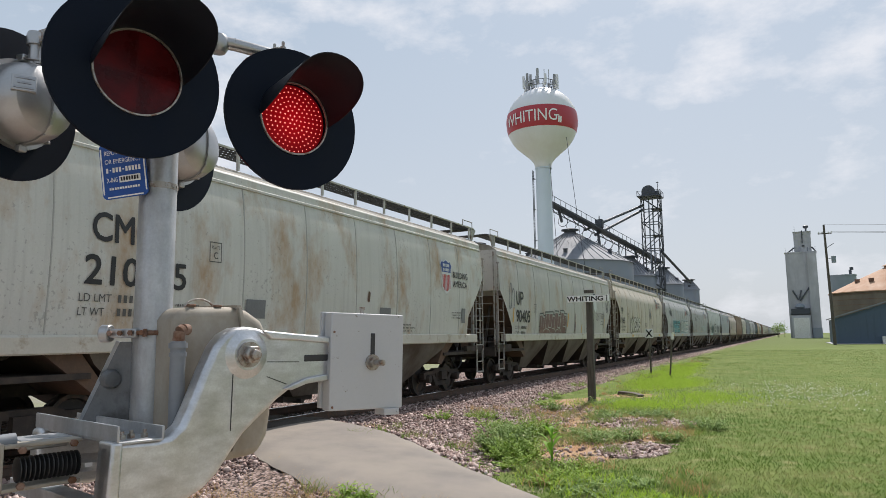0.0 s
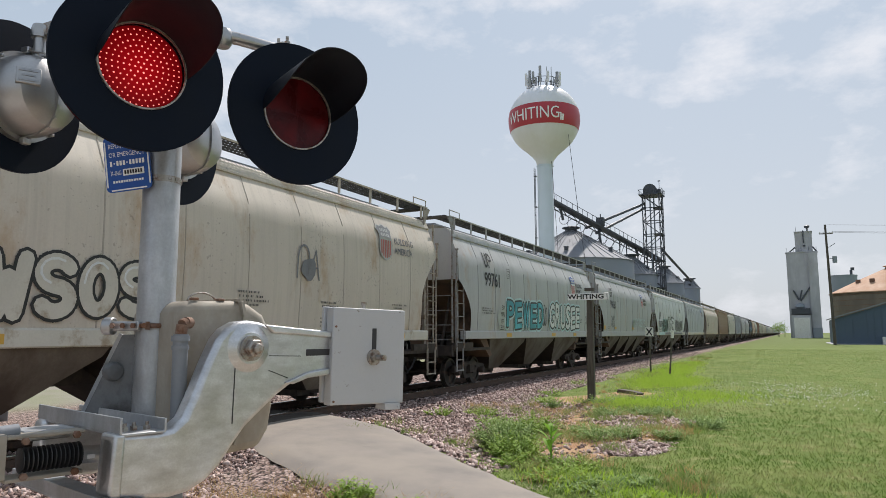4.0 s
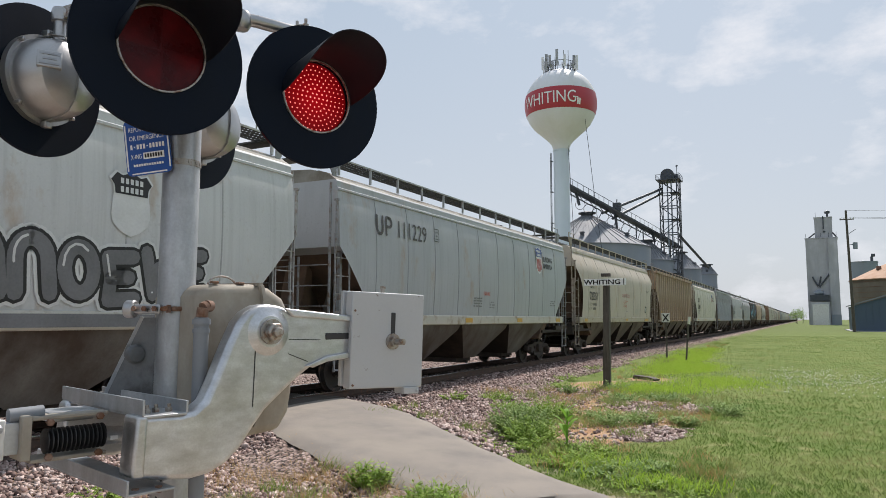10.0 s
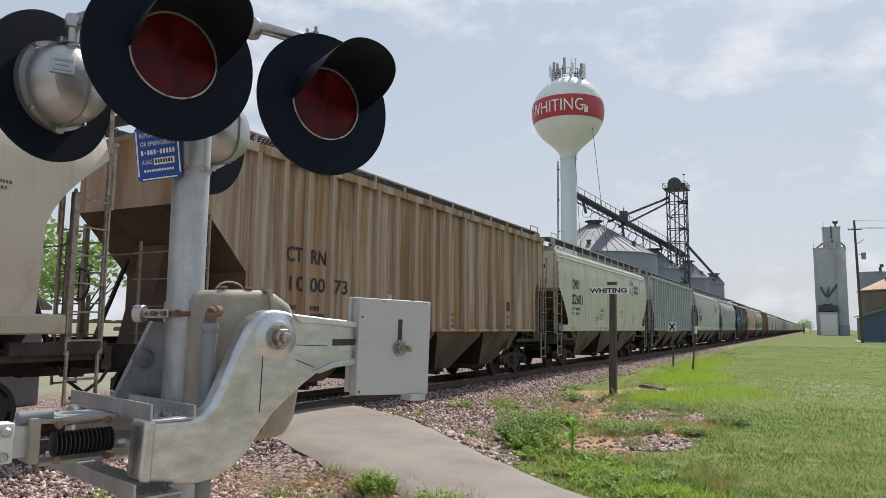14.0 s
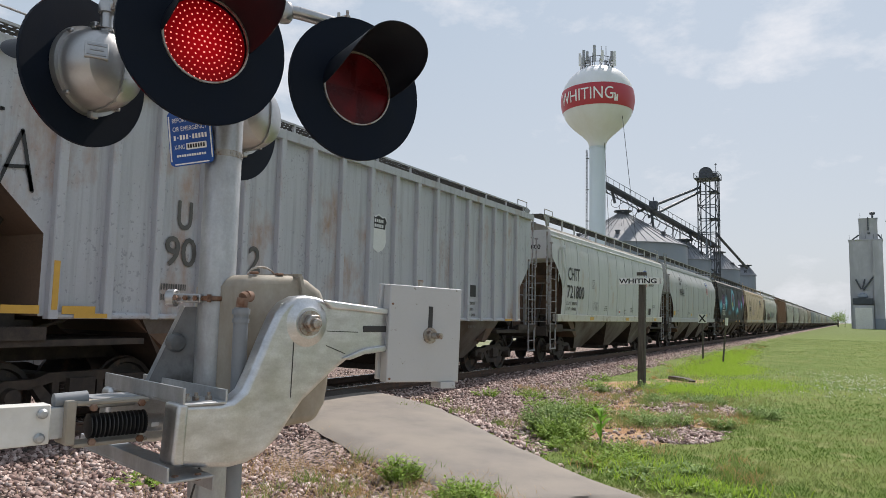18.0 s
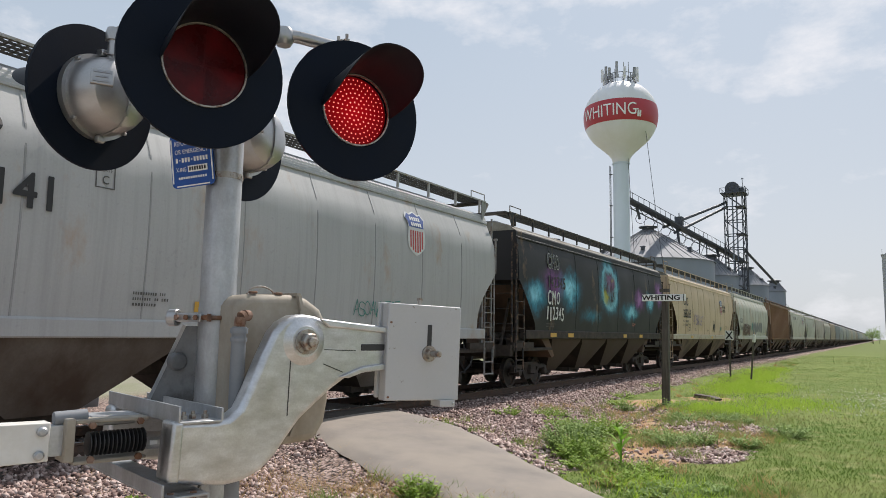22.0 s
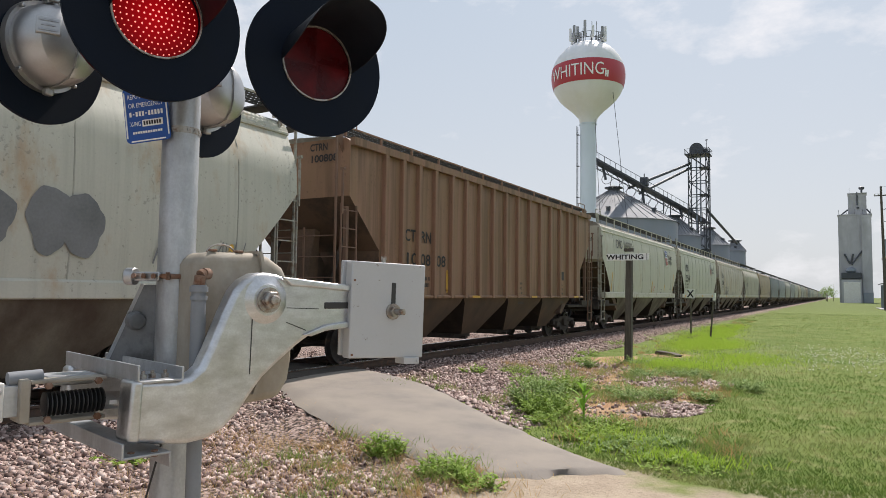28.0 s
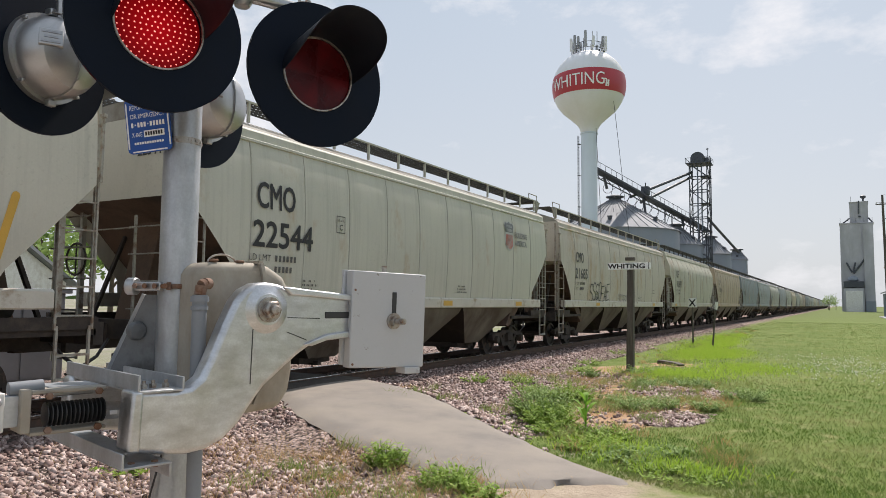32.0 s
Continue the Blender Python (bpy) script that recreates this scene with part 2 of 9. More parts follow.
beige_cast = surface("weathered_beige_casting", (0.36, 0.33, 0.28), 0.7, 0.1, 0.15, 5, 60, 0.25, (0.24, 0.2, 0.15), 0.4, 4, (1, 1, 0.5), 0.3, 0.004)
black_paint = surface("black_paint", (0.003, 0.0068, 0.0155), 0.65, 0.0, 0.2, 8, 120, 0.05, None, spec=0.15)
hood_black = surface("hood_black_paint", (0.004, 0.006, 0.0105), 0.5, 0.0, 0.2, 8, 120, 0.05, None, spec=0.3)
rust = surface("rusty_steel", (0.16, 0.075, 0.04), 0.85, 0.1, 0.3, 20, 120, 0.4, (0.3, 0.22, 0.18), 0.4, 15, (1, 1, 1), 0.3, 0.003)
bolt_steel = surface("bolt_steel", (0.38, 0.36, 0.33), 0.45, 0.8, 0.2, 30, 200, 0.2, (0.2, 0.1, 0.06), 0.4, 40, (1, 1, 1), 0.2, 0.002)
rubber = surface("black_rubber", (0.026, 0.026, 0.028), 0.5, 0, 0.2, 20, 150, 0.1)
white_paint = surface("white_paint", (0.75, 0.75, 0.73), 0.5, 0, 0.06, 4, 80, 0.08, (0.5, 0.47, 0.42), 0.3, 3, (1, 1, 1), 0.4)
sign_blue = surface("sign_blue", (0.004, 0.065, 0.31), 0.45, 0, 0.06, 4, 80, 0.03)
lettering_white = surface("lettering_white", (0.8, 0.8, 0.8), 0.5, 0, 0.04, 4, 80, 0)
lettering_black = surface("lettering_black", (0.02, 0.02, 0.022), 0.6, 0, 0.2, 10, 80, 0)
grey_pvc = surface("grey_conduit", (0.20, 0.215, 0.235), 0.55, 0, 0.1, 8, 80, 0.05)
led_red = lens_glow("lit_red_lens", (0.80, 0.004, 0.012), 0.40, 0.10, 0.150)
led_dot = glow("lit_led", (1.0, 0.26, 0.22), 1.7)
# look of the unlit lens, put on the added vanes
vane_red = surface("unlit_lens_vane", (0.040, 0.002, 0.003), 0.3, 0, 0.3, 14, 90, 0.3, (0.11, 0.006, 0.009), 0.45, 9, (1, 1, 1), 0.4, 0.004, spec=0.18)
timber = surface("weathered_timber", (0.11, 0.095, 0.08), 0.9, 0, 0.3, 3, 50, 0.6, (0.05, 0.042, 0.036), 0.5, 6, (3, 3, 0.3), 0.3, 0.01)
tie_wood = surface("creosoted_timber", (0.06, 0.05, 0.042), 0.9, 0, 0.3, 4, 60, 0.5, (0.12, 0.1, 0.085), 0.4, 5, (0.3, 3, 3), 0.3, 0.01)
rail_steel = surface("rail_steel", (0.09, 0.06, 0.045), 0.7, 0.3, 0.25, 6, 60, 0.3, (0.15, 0.08, 0.05), 0.4, 8)
rail_shine = surface("polished_rail_head", (0.55, 0.55, 0.55), 0.25, 0.9, 0.1, 4, 60, 0.05)
truck_steel = surface("dusty_truck_steel", (0.034, 0.028, 0.025), 0.85, 0.1, 0.3, 5, 50, 0.3, (0.075, 0.058, 0.045), 0.4, 4, (1, 1, 1), 0.3)
wheel_steel = surface("wheel_steel", (0.045, 0.04, 0.037), 0.65, 0.4, 0.3, 5, 50, 0.2, (0.12, 0.08, 0.06), 0.4, 6)
ladder_grey = surface("ladder_steel", (0.42, 0.41, 0.38), 0.6, 0.2, 0.2, 6, 60, 0.1, (0.14, 0.08, 0.05), 0.4, 9)
grating = surface("dark_grating", (0.07, 0.068, 0.066), 0.7, 0.3, 0.25, 6, 60, 0.2)
yellow_tape = surface("yellow_reflector", (0.55, 0.32, 0.05), 0.5, 0, 0.1, 6, 60, 0.05)
hopper_dark = surface("dusty_hopper_slope", (0.085, 0.062, 0.046), 0.85, 0.05, 0.25, 1.5, 40, 0.3, (0.16, 0.125, 0.095), 0.5, 1.2, (1, 1, 1), 0.4)
asphalt = surface("worn_asphalt", (0.190, 0.168, 0.150), 0.9, 0, 0.32, 1.8, 160, 0.7, (0.27, 0.235, 0.195), 0.5, 0.8, (1, 1, 1), 0.35, 0.006)
concrete = surface("grey_concrete", (0.47, 0.475, 0.51), 0.85, 0, 0.16, 0.4, 20, 0.3, (0.31, 0.315, 0.335), 0.55, 0.25, (1, 1, 0.25), 0.4, 0.02)
road_concrete = surface("worn_road_concrete", (0.42, 0.385, 0.34), 0.9, 0, 0.16, 0.6, 60, 0.4, (0.30, 0.275, 0.245), 0.5, 0.5, (1, 1, 1), 0.4, 0.01)
tower_white = surface("tower_white_paint", (0.74, 0.755, 0.80), 0.4, 0, 0.05, 0.3, 10, 0.03, (0.6, 0.6, 0.58), 0.35, 0.25, (1, 1, 0.3), 0.5)
tower_red = surface("tower_red_paint", (0.42, 0.035, 0.05), 0.4, 0, 0.08, 0.4, 10, 0.03)
bin_wall = surface("corrugated_bin_steel", (0.22, 0.26, 0.31), 0.6, 0.1, 0.12, 0.3, 8, 0.1, (0.26, 0.28, 0.31), 0.4, 0.3, (1, 1, 0.3), 0.4)
bin_roof = surface("galvanised_roof_steel", (0.20, 0.215, 0.24), 0.75, 0.1, 0.1, 0.3, 8, 0.1, (0.26, 0.27, 0.29), 0.35, 0.3, (1, 1, 1), 0.4)
leg_steel = surface("grey_structural_steel", (0.075, 0.083, 0.098), 0.6, 0.4, 0.2, 0.8, 20, 0.1)
tile_brown = surface("brown_tile_wall", (0.20, 0.165, 0.13), 0.85, 0, 0.2, 0.4, 10, 0.3, (0.13, 0.11, 0.09), 0.5, 0.5, (1, 1, 0.4), 0.4)
roof_rust = surface("rusted_roof_steel", (0.36, 0.20, 0.115), 0.8, 0.1, 0.15, 0.5, 12, 0.15, (0.45, 0.31, 0.22), 0.45, 0.5, (1, 1, 0.4), 0.4)
shed_blue = surface("blue_grey_siding", (0.075, 0.11, 0.16), 0.6, 0.1, 0.1, 0.5, 12, 0.1)
bark = surface("bark", (0.09, 0.07, 0.05), 0.9, 0, 0.3, 3, 30, 0.6)
leaf_green = surface("foliage", (0.055, 0.11, 0.025), 0.75, 0, 0.35, 1.5, 20, 0.0, (0.11, 0.17, 0.04), 0.5, 1.0, (1, 1, 1), 0.5)
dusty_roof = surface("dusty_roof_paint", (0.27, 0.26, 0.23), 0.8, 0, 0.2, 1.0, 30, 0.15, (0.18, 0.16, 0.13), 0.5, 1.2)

# ---- the ground ----
ZR = 0.02                 # top of rail
TX = -10.03               # centre line of the track
GZ = -0.30                # lawn


def smoothstep(a, b, x):
    t = min(1.0, max(0.0, (x - a) / (b - a)))
    return t * t * (3 - 2 * t)


def ground_z(x, y):
    z = GZ + 0.10 * (1 - smoothstep(1.0, 9.0, math.hypot(x, y - 0.5)))
    z += (-0.17 - z) * (1 - smoothstep(-8.6, -5.6, x)) if x > -15 else (-0.2 - z) * (1 - smoothstep(4, 9, abs(x - TX)))
    if -20 < x < 20 and -10 < y < 70:
        z = max(z, bank_z(x, y))
        z += 0.018 * noise.noise(Vector((x * 0.7, y * 0.7, 0))) + 0.012 * noise.noise(Vector((x * 2.5, y * 2.5, 3)))
    return z


# the paved footpath that climbs to the rails
PATH_L = [(0.2, 5.3), (-1.9, 6.15), (-3.9, 6.85), (-5.4, 7.25), (-6.9, 8.0), (-8.4, 9.2)]
PATH_R = [(0.9, 6.2), (-0.9, 7.0), (-2.6, 8.05), (-4.4, 9.35), (-6.3, 10.85), (-8.4, 11.9)]


def path_z(k):
    return GZ + 0.045 + 0.27 * smoothstep(1.6, 4.6, k)


def bank_z(x, y):
    """The earth bank on which the path climbs."""
    best = -9.0
    if -11 < x < 2 and 3 < y < 15:
        for i in range(26):
            k = i * 0.2
            j = min(4, int(k))
            f = k - j
            lx, ly = PATH_L[j][0] + (PATH_L[j + 1][0] - PATH_L[j][0]) * f, PATH_L[j][1] + (PATH_L[j + 1][1] - PATH_L[j][1]) * f
            qx, qy = PATH_R[j][0] + (PATH_R[j + 1][0] - PATH_R[j][0]) * f, PATH_R[j][1] + (PATH_R[j + 1][1] - PATH_R[j][1]) * f
            ux, uy = qx - lx, qy - ly
            ln = math.hypot(ux, uy)
            s = min(1, max(0, ((x - lx) * ux + (y - ly) * uy) / ln / ln))
            d = math.hypot(x - lx - ux * s, y - ly - uy * s)
            best = max(best, path_z(k) - 0.055 - 0.30 * max(0.0, d - 0.05))
    return best


# bare soil and stone among the grass: centre and half sizes
SOIL_PATCHES = [(-3.45, 11.5, 0.9, 1.6), (-4.9, 16.9, 0.55, 1.3), (-2.9, 14.0, 0.9, 1.2), (-4.6, 14.8, 0.8, 1.5), (-4.6, 22.7, 0.6, 0.8), (-5.6, 19.5, 0.7, 2.0)]
STONE_PATCHES = [(-2.45, 12.1, 0.55, 0.8), (-3.0, 15.7, 1.1, 1.0), (-5.1, 14.6, 0.5, 2.2)]


def bare(x, y, pad=1.0):
    return any(((x - a) / (c * pad)) ** 2 + ((y - b) / (d * pad)) ** 2 < 1 for a, b, c, d in SOIL_PATCHES + STONE_PATCHES)


def ground_material():
    m = bpy.data.materials.new("lawn_dirt_and_gravel")
    m.use_nodes = True
    n, l = m.node_tree.nodes, m.node_tree.links
    p = n["Principled BSDF"]
    p.inputs["Roughness"].default_value = 0.95
    p.inputs["Specular IOR Level"].default_value = 0.15
    t = n.new("ShaderNodeTexCoord")
    sep = n.new("ShaderNodeSeparateXYZ")
    l.new(t.outputs["Object"], sep.inputs[0])

    def noise_tex(scale, detail=6, rough=0.6):
        q = n.new("ShaderNodeTexNoise")
        q.inputs["Scale"].default_value, q.inputs["Detail"].default_value, q.inputs["Roughness"].default_value = scale, detail, rough
        l.new(t.outputs["Object"], q.inputs["Vector"])
        return q.outputs["Fac"]

    def op(kind, a, b=None, c=None):
        q = n.new("ShaderNodeMath")
        q.operation = kind
        for i, s in enumerate((a, b, c)):
            if s is None:
                continue
            if isinstance(s, (int, float)):
                q.inputs[i].default_value = s
            else:
                l.new(s, q.inputs[i])
        return q.outputs[0]

    def step(v, lo, hi):
        q = n.new("ShaderNodeMapRange")
        q.interpolation_type = "SMOOTHSTEP"
        q.inputs["From Min"].default_value, q.inputs["From Max"].default_value = lo, hi
        l.new(v, q.inputs["Value"])
        return q.outputs["Result"]

    def blend(f, a, b):
        q = n.new("ShaderNodeMix")
        q.data_type = "RGBA"
        l.new(f, q.inputs[0])
        for i, s in ((6, a), (7, b)):
            if isinstance(s, tuple):
                q.inputs[i].default_value = rgba(s)
            else:
                l.new(s, q.inputs[i])
        return q.outputs[2]

    x, y = sep.outputs["X"], sep.outputs["Y"]
    wob = op("MULTIPLY_ADD", noise_tex(0.55), 3.2, -1.6)
    wob2 = op("MULTIPLY_ADD", noise_tex(2.5), 1.2, -0.6)
    xw = op("ADD", op("ADD", x, wob), wob2)
    yw = op("ADD", op("ADD", y, wob), wob2)
    # lawn: greens and dry straw at three scales
    lawn = blend(step(noise_tex(0.35), 0.4, 0.62), (0.11, 0.16, 0.036), (0.15, 0.19, 0.05))
    lawn = blend(step(noise_tex(3.0, 8), 0.5, 0.72), lawn, (0.255, 0.25, 0.11))
    lawn = blend(op("MULTIPLY", step(noise_tex(45, 4), 0.42, 0.68), 0.55), lawn, (0.10, 0.145, 0.028))
    far_lawn = blend(step(y, 60, 160), lawn, (0.125, 0.16, 0.05))
    # crushed pink stone
    vor = n.new("ShaderNodeTexVoronoi")
    vor.inputs["Scale"].default_value = 22
    l.new(t.outputs["Object"], vor.inputs["Vector"])
    hsv = n.new("ShaderNodeSeparateColor")
    l.new(vor.outputs["Color"], hsv.inputs[0])
    stone = blend(hsv.outputs[0], (0.18, 0.12, 0.10), (0.50, 0.39, 0.35))
    stone = blend(step(vor.outputs["Distance"], 0.35, 0.75), stone, (0.05, 0.04, 0.035))
    dirt = blend(step(noise_tex(1.8), 0.35, 0.65), (0.36, 0.21, 0.12), (0.44, 0.31, 0.20))
    dirt = blend(op("MULTIPLY", step(noise_tex(30), 0.5, 0.7), 0.6), dirt, (0.2, 0.14, 0.09))
    # where each lies

    def oval(cx, cy, rx, ry):
        dx = op("DIVIDE", op("SUBTRACT", op("ADD", x, wob2), cx), rx)
        dy = op("DIVIDE", op("SUBTRACT", op("ADD", y, op("MULTIPLY", wob2, 1.6)), cy), ry)
        r2 = op("ADD", op("MULTIPLY", dx, dx), op("MULTIPLY", dy, dy))
        return op("SUBTRACT", 1.0, step(r2, 0.75, 1.25))

    rock = op("SUBTRACT", 1.0, step(xw, -7.6, -6.9))
    fore = op("MULTIPLY", op("SUBTRACT", 1.0, step(yw, 8.2, 9.0)), op("SUBTRACT", 1.0, step(xw, -3.8, -2.9)))
    bank = op("MULTIPLY", op("MULTIPLY", step(yw, 9.5, 10.5), op("SUBTRACT", 1.0, step(yw, 17.0, 19.0))), op("SUBTRACT", 1.0, step(xw, -5.6, -5.0)))
    rock = op("MAXIMUM", rock, op("MAXIMUM", fore, bank))
    soil = op("MULTIPLY", op("SUBTRACT", 1.0, step(yw, 7.2, 8.0)), op("SUBTRACT", 1.0, step(xw, 9.0, 12.0)))
    for o in SOIL_PATCHES:
        soil = op("MAXIMUM", soil, oval(*o))
    for o in STONE_PATCHES:
        rock = op("MAXIMUM", rock, oval(*o))
    far_side = op("SUBTRACT", 1.0, step(x, -19.0, -16.0))
    fine = blend(step(noise_tex(2.2), 0.35, 0.65), (0.32, 0.26, 0.20), (0.40, 0.33, 0.255))
    fine = blend(op("MULTIPLY", step(noise_tex(26), 0.5, 0.7), 0.5), fine, (0.19, 0.15, 0.115))
    dirt = blend(step(y, 9.0, 10.0), fine, dirt)
    col = blend(soil, far_lawn, dirt)
    col = blend(rock, col, stone)
    yard = blend(step(noise_tex(0.08), 0.4, 0.6), (0.27, 0.25, 0.22), (0.20, 0.215, 0.12))
    col = blend(far_side, col, yard)
    l.new(col, p.inputs["Base Color"])
    bp = n.new("ShaderNodeBump")
    bp.inputs["Strength"].default_value, bp.inputs["Distance"].default_value = 0.7, 0.03
    l.new(op("ADD", noise_tex(30, 5), op("MULTIPLY", noise_tex(6), 0.8)), bp.inputs["Height"])
    l.new(bp.outputs["Normal"], p.inputs["Normal"])
    return m


def graded(lo, hi, step, far, k=1.35):
    """Coordinates at even steps from lo to hi, then ever wider to -far and far."""
    c = list(np.arange(lo, hi + 1e-6, step))
    s, x = step, hi
    while x < far:
        s *= k
        x += s
        c.append(x)
    s, x = step, lo
    while x > -far:
        s *= k
        x -= s
        c.insert(0, x)
    return c


gx, gy = graded(-15, 8, 0.3, 3500), graded(-3, 40, 0.35, 3500)
gb = Build()
gb.v = [(x, y, ground_z(x, y)) for y in gy for x in gx]
nx = len(gx)
gb.f = [(j * nx + i, j * nx + i + 1, (j + 1) * nx + i + 1, (j + 1) * nx + i) for j in range(len(gy) - 1) for i in range(nx - 1)]
ground = setting("ground", gb, ground_material(), "mown green lawn giving way to pink crushed stone and bare soil", "ground", 0)
ground.data.shade_smooth()


def pave(k, s):
    """A point of the path: k along it, s across."""
    k = min(max(k, 0), 4.9999)
    i = int(k)
    f = k - i
    a = Vector(PATH_L[i]).lerp(Vector(PATH_L[i + 1]), f)
    b = Vector(PATH_R[i]).lerp(Vector(PATH_R[i + 1]), f)
    return a.lerp(b, s)


pb = Build()
rows_k, rows_s = 60, 14
for i in range(rows_k + 1):
    k = 1.55 + 3.45 * i / rows_k
    for j in range(rows_s + 1):
        s = j / rows_s
        q = pave(k, s)
        edge = 0.05 * noise.noise(Vector((k * 4, 5 if s < 0.5 else 9, 0))) if j in (0, rows_s) else 0
        z = path_z(k) + 0.03 * math.sin(s * math.pi)
        z = max(z, ground_z(q.x, q.y) + 0.02) if j not in (0, rows_s) else z - 0.06
        if i == 0:
            q = q + Vector((0.25, -0.2)) * noise.noise(Vector((s * 5, 2, 0)))
            z -= 0.07
        pb.v.append((q.x + edge, q.y + edge * 0.6, z))
w = rows_s + 1
pb.f = [(i * w + j, i * w + j + 1, (i + 1) * w + j + 1, (i + 1) * w + j) for i in range(rows_k) for j in range(rows_s)]
setting("footpath", pb, asphalt, "worn grey-brown asphalt footpath rising to the rails", "path", 60)

# the road, which crosses the rails behind the gate
rb = Build()
ry = [-7.2, -5.5, -3.5, -1.5, 0.3]
rx = [40 - 2.0 * i for i in range(24)]
rb.v = [(x, y, ground_z(x, y) * (1 - (1 - smoothstep(-8.4, -3.5, x))) + 0.0 * (1 - smoothstep(-8.4, -3.5, x)) + (0.03 if -7 < y < 0 else -0.05)) for x in rx for y in ry]
rb.f = [(i * 5 + j, i * 5 + j + 1, (i + 1) * 5 + j + 1, (i + 1) * 5 + j) for i in range(len(rx) - 1) for j in range(4)]
setting("road", rb, road_concrete, "pale worn concrete road leading to the level crossing", "road", 60)
rf = Build()
rf.box(-42, -3.4, -0.12, 60, 7.2, 0.2)
setting("road_beyond", rf, road_concrete, "pale concrete road on the other side of the rails", "road", 60)

# ---- the railway ----
track = thing("railway_track", "single railway track of brown steel rails on timber ties", "track", pose(TX, 0, ZR))
rail_prof = [(-0.075, -0.17), (0.075, -0.17), (0.075, -0.155), (0.012, -0.135), (0.012, -0.045), (0.036, -0.03), (0.036, -0.004), (0.028, 0.0), (-0.028, 0.0), (-0.036, -0.004), (-0.036, -0.03), (-0.012, -0.045), (-0.012, -0.135), (-0.075, -0.155)]
for sx in (-0.755, 0.755):
    rl = part("rail", Build().prism([(sx + a, b) for a, b in rail_prof], -60, 900, "y"), rail_steel, track)
    part("rail_head", Build().box(sx, 420, 0.0015, 0.05, 960, 0.003), rail_shine, rl, "bright worn running surface")
tie_me = Build().box(0, 0, -0.26, 2.6, 0.23, 0.18).mesh("tie")
tie_me.materials.append(tie_wood)
for i in range(120):
    shared("tie", tie_me, track, pose(random.uniform(-0.03, 0.03), -3 + i * 0.53, 0, 0, 0, random.uniform(-1, 1)))
tb = Build()
for i in range(700):
    tb.box(0, -3 + (120 + i) * 0.53, -0.26, 2.6, 0.23, 0.18)
for i in range(60):
    tb.box(0, -3.53 - i * 0.53, -0.26, 2.6, 0.23, 0.18)
tagged(part("far_ties", tb, tie_wood, track, "far timber ties", 0), kind="stuff")
panel_me = Build().box(0, 0, -0.09, 1.3, 2.4, 0.16).mesh("panel")
panel_me.materials.append(tie_wood)
for y in (-6.2, -3.7, -1.2, 10.75):
    for x in (0.0,):
        shared("crossing_panel", panel_me, track, pose(x, y, 0), "dark crossing panel between the rails")
side_me = Build().box(0, 0, -0.09, 0.55, 2.4, 0.16).mesh("side_panel")
side_me.materials.append(tie_wood)
for y in (-6.2, -3.7, -1.2, 10.75):
    for x in (-1.15, 1.15):
        shared("crossing_panel", side_me, track, pose(x, y, 0), "dark crossing panel beside the rail")

# ---- lettering ----
def letters(text, height, align="LEFT", width=None, bold=0.0):
    """A flat mesh of the built-in font: capitals about `height` tall, from the origin along x."""
    cu = bpy.data.curves.new("letters", "FONT")
    cu.body, cu.size, cu.align_x, cu.resolution_u = text, height / 0.70, align, 3
    cu.offset = bold * height
    ob = bpy.data.objects.new("letters", cu)
    scene.collection.objects.link(ob)
    me = bpy.data.meshes.new_from_object(ob)
    bpy.data.objects.remove(ob)
    bpy.data.curves.remove(cu)
    if width:
        xs = [v.co.x for v in me.vertices]
        k = width / (max(xs) - min(xs))
        for v in me.vertices:
            v.co.x *= k
    return me


def bolder(b, pts, faces, d, place):
    """Adds flat letters several times, shifted by d each way and lifted a hair, so that the strokes grow fatter."""
    shifts = [(0, 0)] if d <= 0 else [(0, 0)] + [(math.cos(k * math.pi / 4), math.sin(k * math.pi / 4)) for k in range(8)]
    for k, (sx, sy) in enumerate(shifts):
        b.add([place(x + sx * d, y + sy * d, 0.0003 * k) for x, y in pts], faces)


def mapped(me, fn):
    for v in me.vertices:
        v.co = fn(v.co.x, v.co.y)
    return me


# ---- the crossing signal ----
TURN_X = Matrix.Rotation(radians(90), 4, "Y")          # a lathe's axis along +x
signal = thing("crossing_signal", "crossing signal with four round black lamp boards on a mast", "signal", pose(-2.25, 2.02, -0.20))
SB = Vector((-2.25, 2.02, -0.20))


def sp(x, y, z):
    """World place to the signal's own space."""
    return Vector((x, y, z)) - SB


part("mast", Build().lathe([(0.0705, -0.05), (0.0705, 3.55), (0.06, 3.60), (0.02, 3.62)], 32), galv, signal, "galvanised steel mast")
part("mast_base", Build().lathe([(0.16, -0.05), (0.16, 0.03), (0.13, 0.05), (0.095, 0.24), (0.072, 0.26)], 24), cast_alu, signal)
bandb = Build().lathe([(0.0715, 2.395), (0.0735, 2.395), (0.0735, 2.42), (0.0715, 2.42), (0.0715, 2.395)], 32, None, False)
for k in range(10):
    a = radians(-150 + 22 * k)
    bandb.box(0, 0, 0, 0.004, 0.012, 0.010, Matrix.Translation((0.0745 * math.cos(a), 0.0745 * math.sin(a), 2.408)) @ Matrix.Rotation(a, 4, "Z"))
part("strap_band", bandb, bolt_steel, signal, "perforated steel strap round the mast")
part("junction_box", Build().lathe([(0.0, 2.86), (0.11, 2.86), (0.13, 2.88), (0.13, 3.10), (0.11, 3.13), (0.0, 3.13)], 24), dome_alu, signal)

